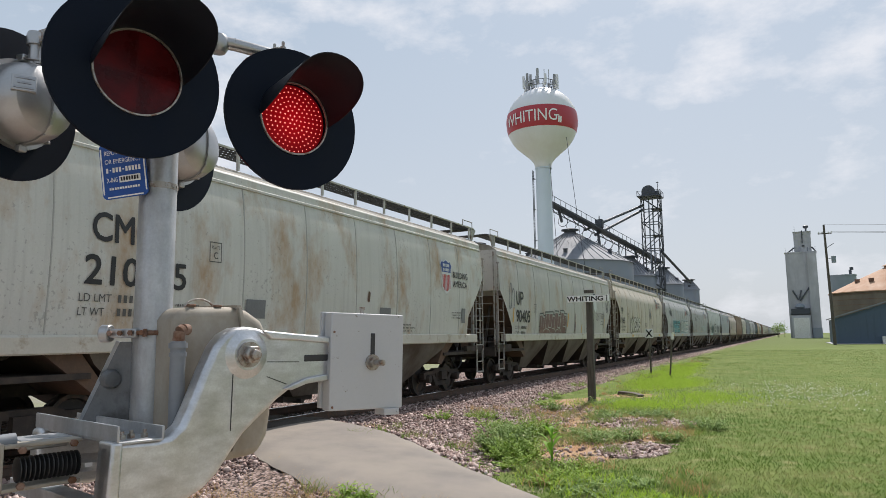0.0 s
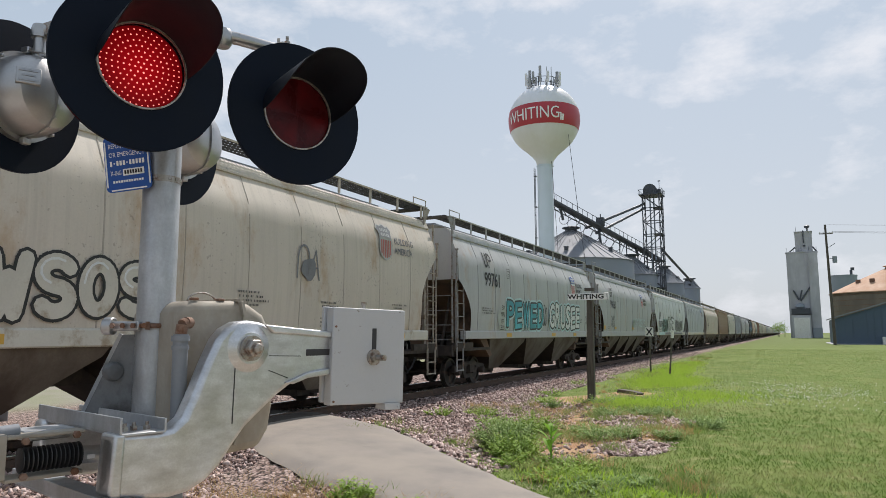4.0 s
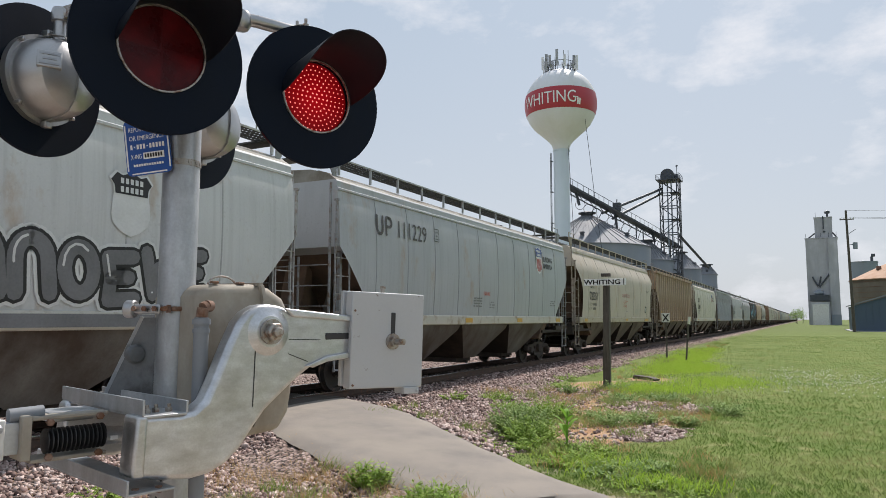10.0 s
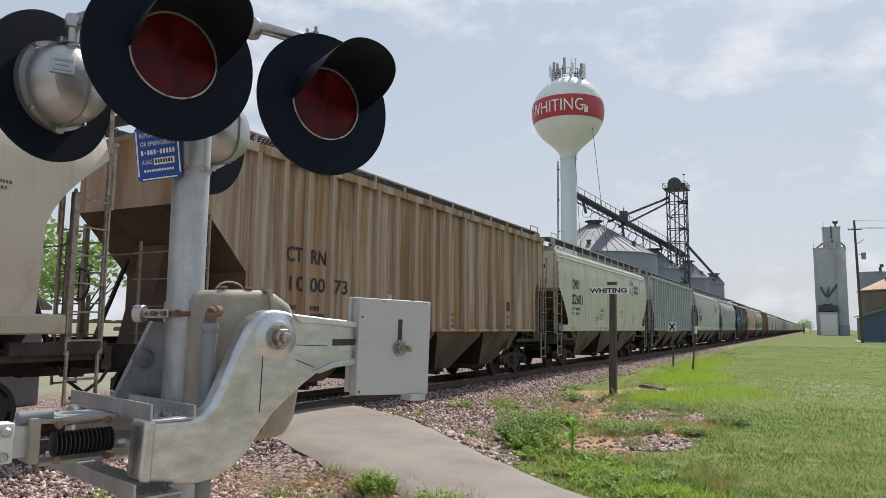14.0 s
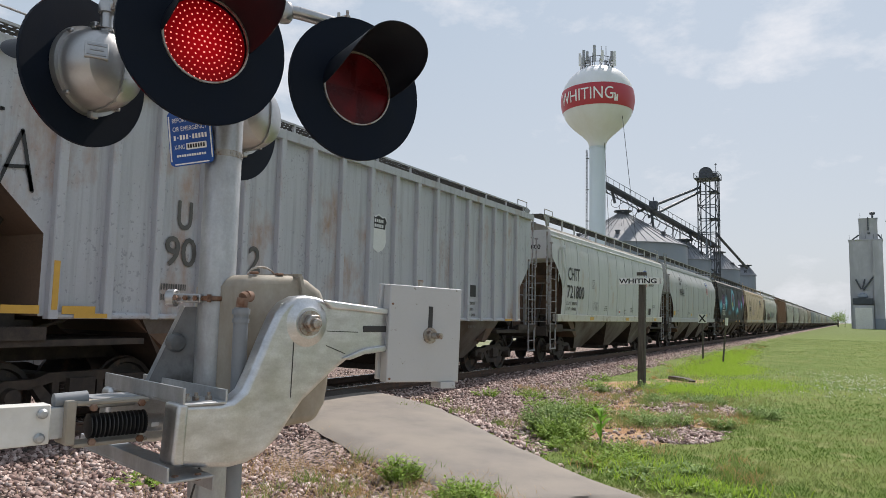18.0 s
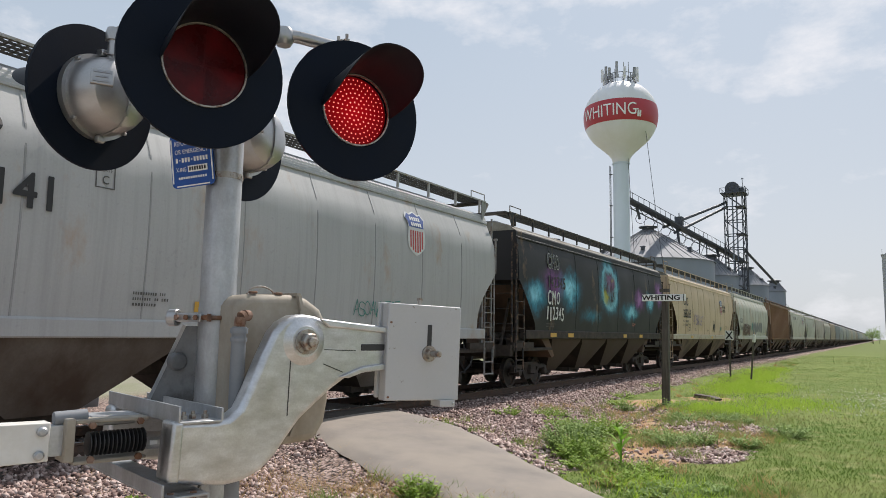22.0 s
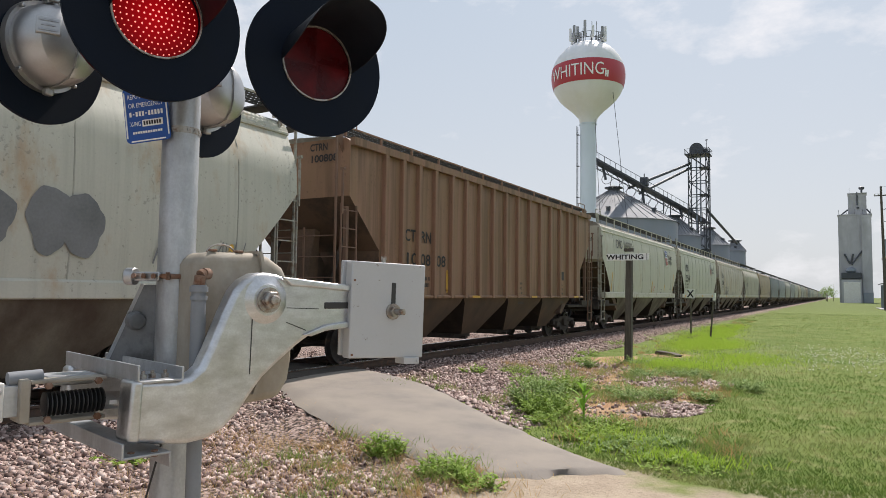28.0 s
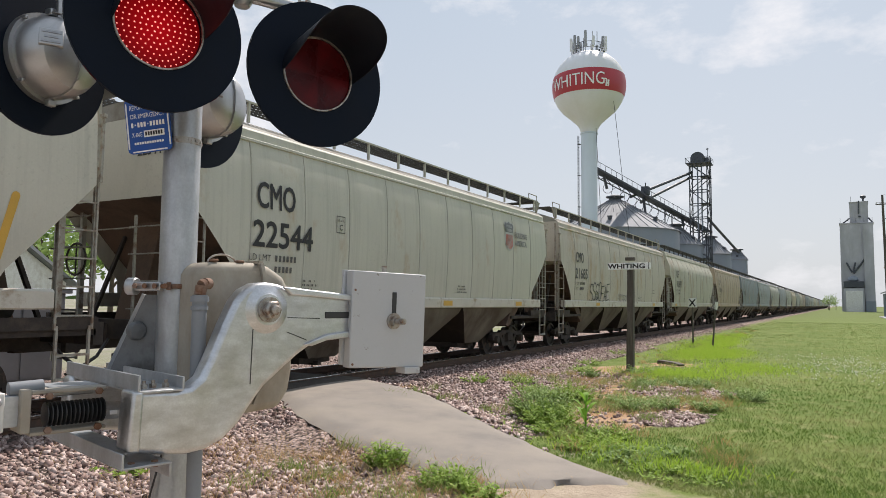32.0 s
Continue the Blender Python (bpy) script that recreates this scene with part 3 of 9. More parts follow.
# emergency notice board
plate = [(sx * 0.063 + 0.018 * math.cos(radians(a + 22.5 * k)), sz * 0.0845 + 0.018 * math.sin(radians(a + 22.5 * k))) for sx, sz, a in ((1, 1, 0), (-1, 1, 90), (-1, -1, 180), (1, -1, 270)) for k in range(5)]
board = part("notice_board", Build().prism(plate, -0.002, 0.002, "y"), sign_blue, signal, "blue enamel emergency notice with white lettering", 30)
board.matrix_basis = Matrix.Translation(sp(-2.303, 1.898, 2.262)) @ Matrix.Rotation(radians(26.5), 4, "Z") @ Matrix.Rotation(radians(-8), 4, "Y") @ Matrix.Scale(1.08, 4)
rim = Build()
for s in (-1, 1):
    rim.box(0.0755 * s, -0.003, 0, 0.0045, 0.002, 0.168)
    rim.box(0, -0.003, 0.0965 * s, 0.126, 0.002, 0.0045)
part("border", rim, lettering_white, board)
for i, (txt, h, w) in enumerate((("REPORT PROBLEM", 0.017, 0.125), ("OR EMERGENCY", 0.017, 0.128))):
    me = mapped(letters(txt, h, "LEFT", w), lambda x, y, i=i: Vector((x - 0.064, -0.0035, 0.058 - 0.032 * i + y)))
    part("lettering", me, lettering_white, board, "", 0)
bars = Build()
for k in range(11):
    bars.box(-0.058 + 0.0115 * k, -0.003, 0.002, 0.007 if k not in (1, 5) else 0.004, 0.002, 0.017 if k not in (1, 5) else 0.004)
bars.box(0.02, -0.003, -0.034, 0.075, 0.002, 0.024)
for k in range(12):
    bars.box(-0.052 + 0.0092 * k, -0.003, -0.066, 0.006, 0.002, 0.008)
part("notice_print", bars, lettering_white, board)
nb = Build()
for k in range(7):
    nb.box(-0.009 + 0.0095 * k, -0.0045, -0.034, 0.006, 0.002, 0.014)
part("notice_number", nb, lettering_black, board)
part("lettering", mapped(letters("X-ING", 0.017, "LEFT", 0.038), lambda x, y: Vector((x - 0.062, -0.0035, -0.042 + y))), lettering_white, board, "", 0)

# lamps
LAMPS = {}


def ring_plate(r0, r1, x0, x1, n=56):
    return Build().lathe([(r0, x0), (r1, x0), (r1, x1), (r0, x1), (r0, x0)], n, TURN_X, False)


def vane_mesh():
    b = Build()
    n = 10
    poly = [(0.0, 0.0)] + [(0.154 * math.cos(radians(-45 + 90 * i / n)), 0.154 * math.sin(radians(-45 + 90 * i / n))) for i in range(n + 1)]
    b.prism(poly, -0.0095, -0.0065, "x")
    me = b.mesh("vane")
    me.materials.append(vane_red)
    return me


VANE = vane_mesh()


def lamp(key, at, turn, front):
    m = Matrix.Translation(sp(*at)) @ Matrix.Rotation(radians(turn), 4, "Z")
    body = Build().lathe([(0.0, -0.215), (0.05, -0.213), (0.10, -0.200), (0.135, -0.175), (0.155, -0.13), (0.165, -0.07), (0.166, -0.045), (0.182, -0.044), (0.184, -0.019), (0.165, -0.0175)], 48, TURN_X, False)
    lp = part("lamp", body, dome_alu, signal, "round crossing lamp with an aluminium housing")
    lp.matrix_basis = m
    part("lamp_board", ring_plate(0.154, 0.305, -0.003, 0.0), black_paint, lp, "round black lamp board")
    part("lamp_board_back", ring_plate(0.154, 0.305, -0.0165, -0.0135), black_paint, lp)
    part("lamp_board_rim", ring_plate(0.3035, 0.3065, -0.0165, 0.0), black_paint, lp)
    part("lens_ring", ring_plate(0.152, 0.158, 0.0005, 0.009), bolt_steel, lp, "thin metal lens ring")
    hb = Build()
    n, inner, outer = 44, 0.1575, 0.1605
    for i in range(n + 1):
        th = -94 + 188 * i / n
        a = abs(th)
        ln = 0.012 + 0.335 * (1 - (a / 94.5) ** 4) ** 0.75
        for r in (inner, outer):
            for x in (0.002, ln):
                flare = 1 + 0.10 * x / 0.33
                hb.v.append((x, r * flare * math.sin(radians(th)), r * flare * math.cos(radians(th))))
    for i in range(n):
        o, p = 4 * i, 4 * i + 4
        hb.f += [(o, o + 1, p + 1, p), (o + 2, p + 2, p + 3, o + 3), (o + 1, o + 3, p + 3, p + 1), (o, p, p + 2, o + 2)]
    part("hood", hb, hood_black, lp, "black visor hood")
    for k in range(4):
        a = radians(45 + 90 * k)
        c = Vector((-0.05, 0.178 * math.sin(a), 0.178 * math.cos(a)))
        part("latch", Build().box(c.x, c.y, c.z, 0.034, 0.014, 0.014), dome_alu, lp, "", 30, 0.004)
    rib = Build()
    prof = [(0.0, -0.215), (0.05, -0.213), (0.10, -0.200), (0.135, -0.175), (0.155, -0.13), (0.165, -0.07), (0.17, -0.045)]
    for (r0, x0), (r1, x1) in zip(prof, prof[1:]):
        for s in (-1, 1):
            rib.beam((x0 - 0.003, 0, s * r0), (x1 - 0.003, 0, s * r1), 0.011, 0.012, (0, 1, 0))
    part("housing_rib", rib, dome_alu, lp)
    for e in (-1, 1):
        clip = Build().pipe([(-0.175, e * 0.02, 0.135), (-0.15, e * 0.02, 0.165), (-0.10, e * 0.02, 0.176), (-0.05, e * 0.02, 0.190)], 0.004, 8)
        part("bail_wire", clip, bolt_steel, lp)
    part("hinge_lug", Build().box(-0.05, 0.0, 0.19, 0.04, 0.05, 0.03), dome_alu, lp, "", 30, 0.006)
    part("drain_lug", Build().box(-0.06, 0.0, -0.185, 0.03, 0.035, 0.028), dome_alu, lp, "", 30, 0.006)
    tilt = Matrix.Translation((-0.1835, 0.112, 0.03)) @ Matrix.Rotation(radians(-40), 4, "Z") @ Matrix.Rotation(radians(9), 4, "Y")
    plaque = Build().box(0, 0, 0, 0.022, 0.085, 0.068, tilt)
    marks_ = Build()
    for k in range(3):
        marks_.box(-0.0115, 0.0, -0.02 + 0.02 * k, 0.004, 0.068 - 0.02 * (k % 2), 0.008, tilt)
    tagged(part("plaque_relief", marks_, galv, lp), kind="stuff")
    part("maker_plaque", plaque, dome_alu, lp, "raised plaque with unreadable marks", 30, 0.003)
    part("lit_plate", Build().lathe([(0.0, -0.0205), (0.152, -0.0205), (0.152, -0.0185), (0.0, -0.0185)], 48, TURN_X, False), led_red, lp, "glowing red lens")
    db = Build()
    for ri, cnt in ((0, 1), (0.02, 6), (0.04, 12), (0.06, 18), (0.08, 24), (0.10, 30), (0.12, 36), (0.139, 42)):
        for k in range(cnt):
            a = 2 * math.pi * (k + 0.5 * (cnt % 4)) / cnt
            c = Vector((-0.0175, ri * math.cos(a), ri * math.sin(a)))
            s = 0.0040 - 0.009 * ri
            db.add([c + Vector((0.001, s * math.cos(q), s * math.sin(q))) for q in (0, 1.05, 2.09, 3.14, 4.19, 5.24)], [(0, 1, 2, 3, 4, 5)])
    tagged(part("led_cluster", db, led_dot, lp, "bright red points of light", 0), kind="stuff")
    # added vanes, no real lamp part: they cover the constant glow to imitate blinking
    vanes = []
    for k in range(4):
        v = shared("blink_vane", VANE, lp, Matrix.Rotation(radians(90 * k + 45), 4, "X"), "added dark red vane that hides the lit lens between flashes")
        vanes.append((v, k))
    LAMPS[key] = vanes
    return lp


lamp("left", (-2.055, 1.74, 2.552), -20, True)
lamp("right", (-1.872, 2.388, 2.538), -24, True)
lamp("back_left", (-2.80, 1.757, 2.556), 189, False)
lamp("back_right", (-2.69, 2.475, 2.535), 187, False)

# pipe arms that carry the lamps
top = 2.80
for at, turn in (((-2.055, 1.74), -20), ((-1.872, 2.388), -24), ((-2.782, 1.766), 189), ((-2.69, 2.475), 187)):
    d = Vector((math.cos(radians(turn)), math.sin(radians(turn)), 0))
    e = Vector((at[0], at[1], 0)) - d * 0.075
    hub = Vector((-2.25, 2.02, 0))
    a = Vector((hub.x, hub.y, top + 0.06))
    k = Vector((e.x, e.y, top + 0.03))
    arm = Build()
    mid = a.lerp(k, 0.55) + Vector((0, 0, 0.012))
    arm.tube([sp(*a), sp(*mid), sp(*k)], 0.027, 16)
    arm.add(*(lambda q: (q.v, q.f))(Build().lathe([(0.0, -0.045), (0.03, -0.04), (0.042, -0.02), (0.044, 0.015), (0.034, 0.036), (0.0, 0.044)], 18, Matrix.Translation(sp(*a.lerp(k, 0.42))))))
    arm.add(*(lambda q: (q.v, q.f))(Build().lathe([(0.0, -0.034), (0.034, -0.03), (0.036, 0.0), (0.03, 0.024), (0.0, 0.036)], 16, Matrix.Translation(sp(*k)))))
    arm.rod(sp(k.x, k.y, top + 0.02), sp(k.x, k.y, 2.68), 0.024, 14)
    part("pipe_arm", arm, dome_alu, signal, "grey pipe arm with an elbow")
    cl = Build()
    c = a.lerp(k, 0.9)
    cl.box(*sp(*c), 0.085, 0.062, 0.05)
    for s in (-1, 1):
        cl.rod(sp(c.x + 0.024 * s, c.y + 0.02, c.z - 0.02), sp(c.x + 0.024 * s, c.y + 0.02, c.z + 0.07), 0.007, 8)
        cl.rod(sp(c.x + 0.024 * s, c.y + 0.02, c.z + 0.025), sp(c.x + 0.024 * s, c.y + 0.02, c.z + 0.045), 0.015, 6)
    part("arm_clamp", cl, bolt_steel, signal, "bolted clamp")
cross = Build()
hubc = sp(-2.25, 2.02, top + 0.06)
cross.lathe([(0.071, -0.07), (0.095, -0.07), (0.095, 0.07), (0.071, 0.07)], 28, Matrix.Translation(hubc), False)
part("arm_hub", cross, dome_alu, signal)

# ---- the gate ----
gate = thing("crossing_gate", "lowered crossing gate drive with cast aluminium arms and a grey counterweight", "gate", pose(-1.883, 2.105, 1.548, 0, 0, 75))
CAST = [(-0.492, -0.455), (-0.482, -0.262), (-0.33, -0.268), (-0.285, -0.262), (-0.245, -0.232), (-0.215, -0.17), (-0.165, -0.05), (-0.125, 0.035), (-0.09, 0.075), (-0.045, 0.098), (0.0, 0.103), (0.05, 0.097), (0.095, 0.083),
        (0.20, 0.072), (0.46, 0.05), (0.46, -0.105), (0.37, -0.115), (0.27, -0.122), (0.20, -0.142), (0.14, -0.178), (0.07, -0.23), (0.0, -0.285), (-0.05, -0.345), (-0.10, -0.41), (-0.155, -0.455), (-0.22, -0.482), (-0.29, -0.49), (-0.40, -0.475)]
for k, y in enumerate((0.0, 0.60)):
    c = part("arm_casting", Build().prism(CAST, y - 0.042, y + 0.042, "y"), cast_alu, gate, "thick S-shaped cast aluminium arm", 40, 0.02, 4)
    if k == 0:
        web = Build()
        web.beam((-0.055, -0.0425, -0.07), (-0.06, -0.0425, -0.27), 0.003, 0.003, (0, 1, 0))
        web.beam((0.09, -0.0425, -0.085), (0.18, -0.0425, -0.118), 0.003, 0.003, (0, 1, 0))
        web.beam((0.09, -0.0425, -0.03), (0.24, -0.0425, -0.035), 0.003, 0.002, (0, 1, 0))
        tagged(part("casting_joint", web, rubber, c, "dark joint lines"), kind="stuff")
        slot = Build().box(0.33, -0.0425, -0.022, 0.13, 0.006, 0.026)
        part("slot", slot, rubber, c, "dark slot in the casting", 30, 0.008)
        lip = Build().prism([(0.06, 0.088), (0.20, 0.076), (0.46, 0.056), (0.46, 0.030), (0.20, 0.050), (0.10, 0.055)], -0.058, -0.04, "y")
        part("casting_flange", lip, cast_alu, c, "", 40, 0.006, 3)
        lip2 = Build().prism([(0.16, -0.135), (0.27, -0.098), (0.46, -0.078), (0.46, -0.105), (0.37, -0.115), (0.27, -0.122), (0.20, -0.142)], -0.056, -0.04, "y")
        part("casting_flange", lip2, cast_alu, c, "", 40, 0.006, 3)
        edge = Build().prism([(-0.492, -0.455), (-0.482, -0.262), (-0.445, -0.264), (-0.452, -0.462)], -0.052, 0.052, "y")
        part("casting_end_plate", edge, cast_alu, c, "", 40, 0.01, 3)
TURN_Y = Matrix.Rotation(radians(90), 4, "X")           # a lathe's axis along -y
boss = part("pivot_boss", Build().lathe([(0.0, 0.04), (0.092, 0.04), (0.084, 0.045), (0.068, 0.05), (0.058, 0.056), (0.0, 0.057)], 36, TURN_Y, False), cast_alu, gate)
part("washer", Build().lathe([(0.0, 0.056), (0.047, 0.056), (0.047, 0.068), (0.0, 0.068)], 28, TURN_Y, False), bolt_steel, boss, "rusty washer")
part("nut", Build().lathe([(0.0, 0.066), (0.036, 0.066), (0.036, 0.092), (0.03, 0.097), (0.0, 0.097)], 6, TURN_Y, False), bolt_steel, boss, "hexagonal nut", 20, 0.003)
part("stud", Build().lathe([(0.0, 0.09), (0.019, 0.09), (0.019, 0.112), (0.012, 0.116), (0.0, 0.116)], 20, TURN_Y, False), bolt_steel, boss)

# counterweight
cw = Matrix.Translation((0.557, -0.075, -0.042)) @ Matrix.Rotation(radians(-12), 4, "Z") @ Matrix.Rotation(radians(1.5), 4, "Y")
weight = part("counterweight", Build().box(0, 0, 0, 0.355, 0.06, 0.40), grey_plate, gate, "square grey counterweight plates", 30, 0.005)
weight.matrix_basis = cw
part("back_plate", Build().box(-0.012, 0.042, 0.006, 0.355, 0.022, 0.395), grey_plate, weight, "", 30, 0.004)
part("adjusting_slot", Build().box(0.022, -0.0305, 0.05, 0.021, 0.005, 0.135), rubber, weight, "dark adjusting slot", 30, 0.008, 3)
nut = Build().lathe([(0.0, 0.036), (0.034, 0.036), (0.034, 0.044), (0.0, 0.044)], 20, Matrix.Translation((0.022, 0.007, -0.005)) @ TURN_Y, False)
nut.lathe([(0.0, 0.044), (0.024, 0.044), (0.024, 0.066), (0.0, 0.066)], 6, Matrix.Translation((0.022, 0.007, -0.005)) @ TURN_Y, False)
part("adjusting_nut", nut, bolt_steel, weight, "rusty nut", 30)
part("adjusting_stud", Build().rod((0.022, -0.06, -0.005), (0.03, -0.105, -0.005), 0.013, 14), bolt_steel, weight)
lug = Build().box(0.115, -0.005, -0.212, 0.075, 0.08, 0.028).rod((0.14, -0.046, -0.212), (0.14, -0.052, -0.212), 0.006, 8)
part("lug", lug, grey_plate, weight, "", 30, 0.004)
part("top_bolt", Build().rod((0.0, 0.03, 0.2), (0.0, 0.03, 0.225), 0.010, 8).rod((0.0, 0.03, 0.218), (0.0, 0.03, 0.23), 0.014, 6), bolt_steel, weight)
for dx, dz in ((-0.175, -0.185), (-0.175, 0.12)):
    part("small_rivet", Build().lathe([(0.0, 0.037), (0.005, 0.037), (0.005, 0.040), (0.0, 0.041)], 10, Matrix.Translation((dx + 0.012, 0.0075, dz)) @ TURN_Y, False), rust, weight)
# drive housing
HOUSE = [(a + 0.02, b) for a, b in [(-0.215, -0.30), (-0.215, 0.13), (-0.195, 0.168), (-0.16, 0.178), (0.02, 0.184), (0.09, 0.172), (0.16, 0.13), (0.20, 0.06), (0.215, -0.24), (0.20, -0.33), (0.155, -0.40), (-0.02, -0.41)]]
hs = part("drive_housing", Build().prism(HOUSE, 0.12, 0.50, "y"), beige_cast, gate, "weathered beige drive housing", 50, 0.035, 4)
strap = Build()
strap.beam((0.062, 0.112, 0.18), (0.075, 0.112, 0.12), 0.014, 0.02, (0, 1, 0)).beam((0.062, 0.112, 0.184), (0.062, 0.52, 0.192), 0.018, 0.012)
strap.beam((0.075, 0.112, 0.12), (0.078, 0.112, -0.30), 0.014, 0.012, (0, 1, 0)).beam((0.078, 0.112, -0.30), (0.05, 0.112, -0.372), 0.014, 0.012, (0, 1, 0))
part("housing_strap", strap, beige_cast, hs, "cover flange")
part("lower_lug", Build().prism([(-0.06, -0.36), (0.02, -0.37), (0.0, -0.44), (-0.05, -0.445)], 0.16, 0.26, "y"), beige_cast, hs, "", 40, 0.015, 3)
hb2 = Build().pipe([(-0.06 + 0.06 * math.cos(math.pi * k / 12), 0.2, 0.178 + 0.035 * math.sin(math.pi * k / 12)) for k in range(13)], 0.004, 8)
part("lifting_bail", hb2, bolt_steel, hs)
for dx in (-0.12, -0.01):
    part("hasp", Build().box(dx, 0.15, 0.186, 0.03, 0.025, 0.010), rust, hs, "small rusty hasp", 30, 0.004)
part("terminal_box", Build().box(0.21, 0.40, 0.13, 0.12, 0.10, 0.05), white_paint, hs, "", 30, 0.01)

# channels that join the two arms, the boots and the arm itself
ch = Build()
ch.box(-0.388, 0.30, -0.268, 0.15, 0.70, 0.008).box(-0.462, 0.30, -0.238, 0.008, 0.70, 0.052).box(-0.314, 0.30, -0.245, 0.008, 0.70, 0.04)
chan = part("cross_channel", ch, galv, gate, "galvanised channel with turned-up sides", 30, 0.002)
for dx, dy in ((-0.42, 0.02), (-0.385, 0.03), (-0.345, 0.02), (-0.42, 0.58), (-0.345, 0.58)):
    part("bolt", Build().rod((dx, dy, -0.266), (dx, dy, -0.25), 0.013, 6).rod((dx, dy, -0.25), (dx, dy, -0.238), 0.007, 8), bolt_steel, chan)
lowb = Build().box(-0.44, 0.32, -0.498, 0.16, 0.80, 0.008).box(-0.515, 0.32, -0.476, 0.008, 0.80, 0.05).box(-0.362, 0.32, -0.52, 0.008, 0.80, 0.05)
low = part("lower_angle", lowb, galv, gate, "galvanised angle under the arms", 30, 0.002)
for dx, dy in ((-0.40, -0.045), (-0.47, -0.03)):
    part("bolt", Build().rod((dx, dy, -0.51), (dx, dy, -0.49), 0.012, 6), rust, low)
part("roller_block", Build().box(-0.56, 0.32, -0.272, 0.16, 0.12, 0.02).box(-0.56, 0.32, -0.29, 0.14, 0.10, 0.016), galv, gate, "", 30, 0.004)
boots = Build()
prof = []
for k in range(14):
    prof += [(0.024, 0.0138 * k), (0.041, 0.0138 * k + 0.0045), (0.041, 0.0138 * k + 0.008)]
boots.lathe(prof, 22, Matrix.Translation((-0.655, 0.25, -0.352)) @ Matrix.Rotation(radians(90), 4, "Y"))
part("rubber_boot", boots, rubber, gate, "black ribbed rubber boot", 25)
rodb = Build().rod((-0.468, 0.25, -0.356), (-0.33, 0.25, -0.366), 0.031, 22)
rodo = part("spring_rod", rodb, cast_alu, gate, "bright steel rod", 30)
part("rod_label", Build().box(-0.44, 0.2185, -0.362, 0.025, 0.004, 0.014), lettering_white, rodo)
yoke = Build()
yoke.box(-0.72, 0.25, -0.33, 0.03, 0.11, 0.14)
yk = part("arm_yoke", yoke, beige_cast, gate, "cream steel yoke", 30, 0.004)
for dz in (-0.272, -0.405):
    part("yoke_plate", Build().box(-0.5875, 0.25, dz, 0.235, 0.10, 0.012), beige_cast, yk, "", 30, 0.003)
yb = Build()
yb.rod((-0.76, 0.25, -0.262), (-0.66, 0.25, -0.258), 0.024, 16)
part("yoke_pin", yb, grey_pvc, yk, "", 30)
for dx, dz in ((-0.655, -0.285), (-0.655, -0.395), (-0.50, -0.28), (-0.50, -0.40)):
    part("bolt", Build().rod((dx, 0.185, dz), (dx, 0.20, dz), 0.012, 6), rust, yk)
adapter = Build().box(-0.77, 0.25, -0.33, 0.09, 0.05, 0.10)
part("arm_adapter", adapter, galv, gate, "", 30, 0.003)
arm = Build()
arm.prism([(-0.775, -0.392), (-0.775, -0.268), (-1.6, -0.258), (-6.6, -0.22), (-6.6, -0.32), (-1.6, -0.398)], 0.215, 0.285, "y")
ga = part("gate_arm", arm, white_paint, gate, "white gate arm with red bands", 30, 0.004)
ab = Build()
for dx, dz in ((-0.80, -0.295), (-0.805, -0.37)):
    ab.lathe([(0.0, -0.212), (0.016, -0.212), (0.016, -0.206), (0.010, -0.198), (0.0, -0.197)], 14, Matrix.Translation((dx, 0, dz)) @ Matrix.Rotation(radians(90), 4, "X") @ Matrix.Scale(1, 4), False)
part("arm_bolts", ab, galv, ga)
for k in range(6):
    part("red_band", Build().box(-1.75 - 0.85 * k, 0.25, -0.32, 0.40, 0.074, 0.14 - 0.01 * k), tower_red, ga, "red reflective band")

# fixings to the mast
M0 = Vector((-2.25, 2.02, 0))
gi = gate.matrix_basis.inverted()


def gp(x, y, z):
    return gi @ Vector((x, y, z))


br = Build()
a, b = gp(-2.372, 1.915, 1.632), gp(-2.245, 1.955, 1.632)
br.beam(a, b, 0.05, 0.035)
br.rod(gp(-2.385, 1.90, 1.632), gp(-2.35, 1.915, 1.632), 0.034, 14)
part("mast_clamp", br, dome_alu, gate, "cast mast clamp", 30, 0.005)
ub = Build()
for k in range(16):
    t0, t1 = radians(-190 + 12.5 * k), radians(-190 + 12.5 * (k + 1))
    ub.rod(gp(M0.x + 0.079 * math.cos(t0), M0.y + 0.079 * math.sin(t0), 1.633), gp(M0.x + 0.079 * math.cos(t1), M0.y + 0.079 * math.sin(t1), 1.633), 0.009, 8)
for q in ((-2.34, 1.912), (-2.30, 1.925), (-2.262, 1.94), (-2.205, 1.945)):
    ub.rod(gp(q[0], q[1], 1.648), gp(q[0], q[1], 1.618), 0.009, 6)
    ub.rod(gp(q[0] + 0.01, q[1] - 0.02, 1.633), gp(q[0] + 0.011, q[1] - 0.026, 1.633), 0.011, 6)
part("clamp_bolts", ub, rust, gate, "rusty clamp bolts")
tri = Build()
p0, p1, p2 = Vector((-2.335, 1.945, 1.60)), Vector((-2.475, 1.90, 1.295)), Vector((-2.255, 1.99, 1.285))
p3 = Vector((-2.27, 1.975, 1.60))
nrm = (p1 - p0).cross(p2 - p0).normalized() * 0.004
q = [gi @ (p + s * nrm) for s in (-1, 1) for p in (p0, p1, p2, p3)]
tri.add(q, [(0, 1, 2, 3), (7, 6, 5, 4), (0, 4, 5, 1), (1, 5, 6, 2), (2, 6, 7, 3), (3, 7, 4, 0)])
part("gusset", tri, gusset_grey, gate, "grey triangular gusset plate")
part("gusset_flange", Build().beam(gi @ p0, gi @ p1, 0.006, 0.03, (0.9, -0.3, 0)), galv, gate, "bright flange")
sw = Build()
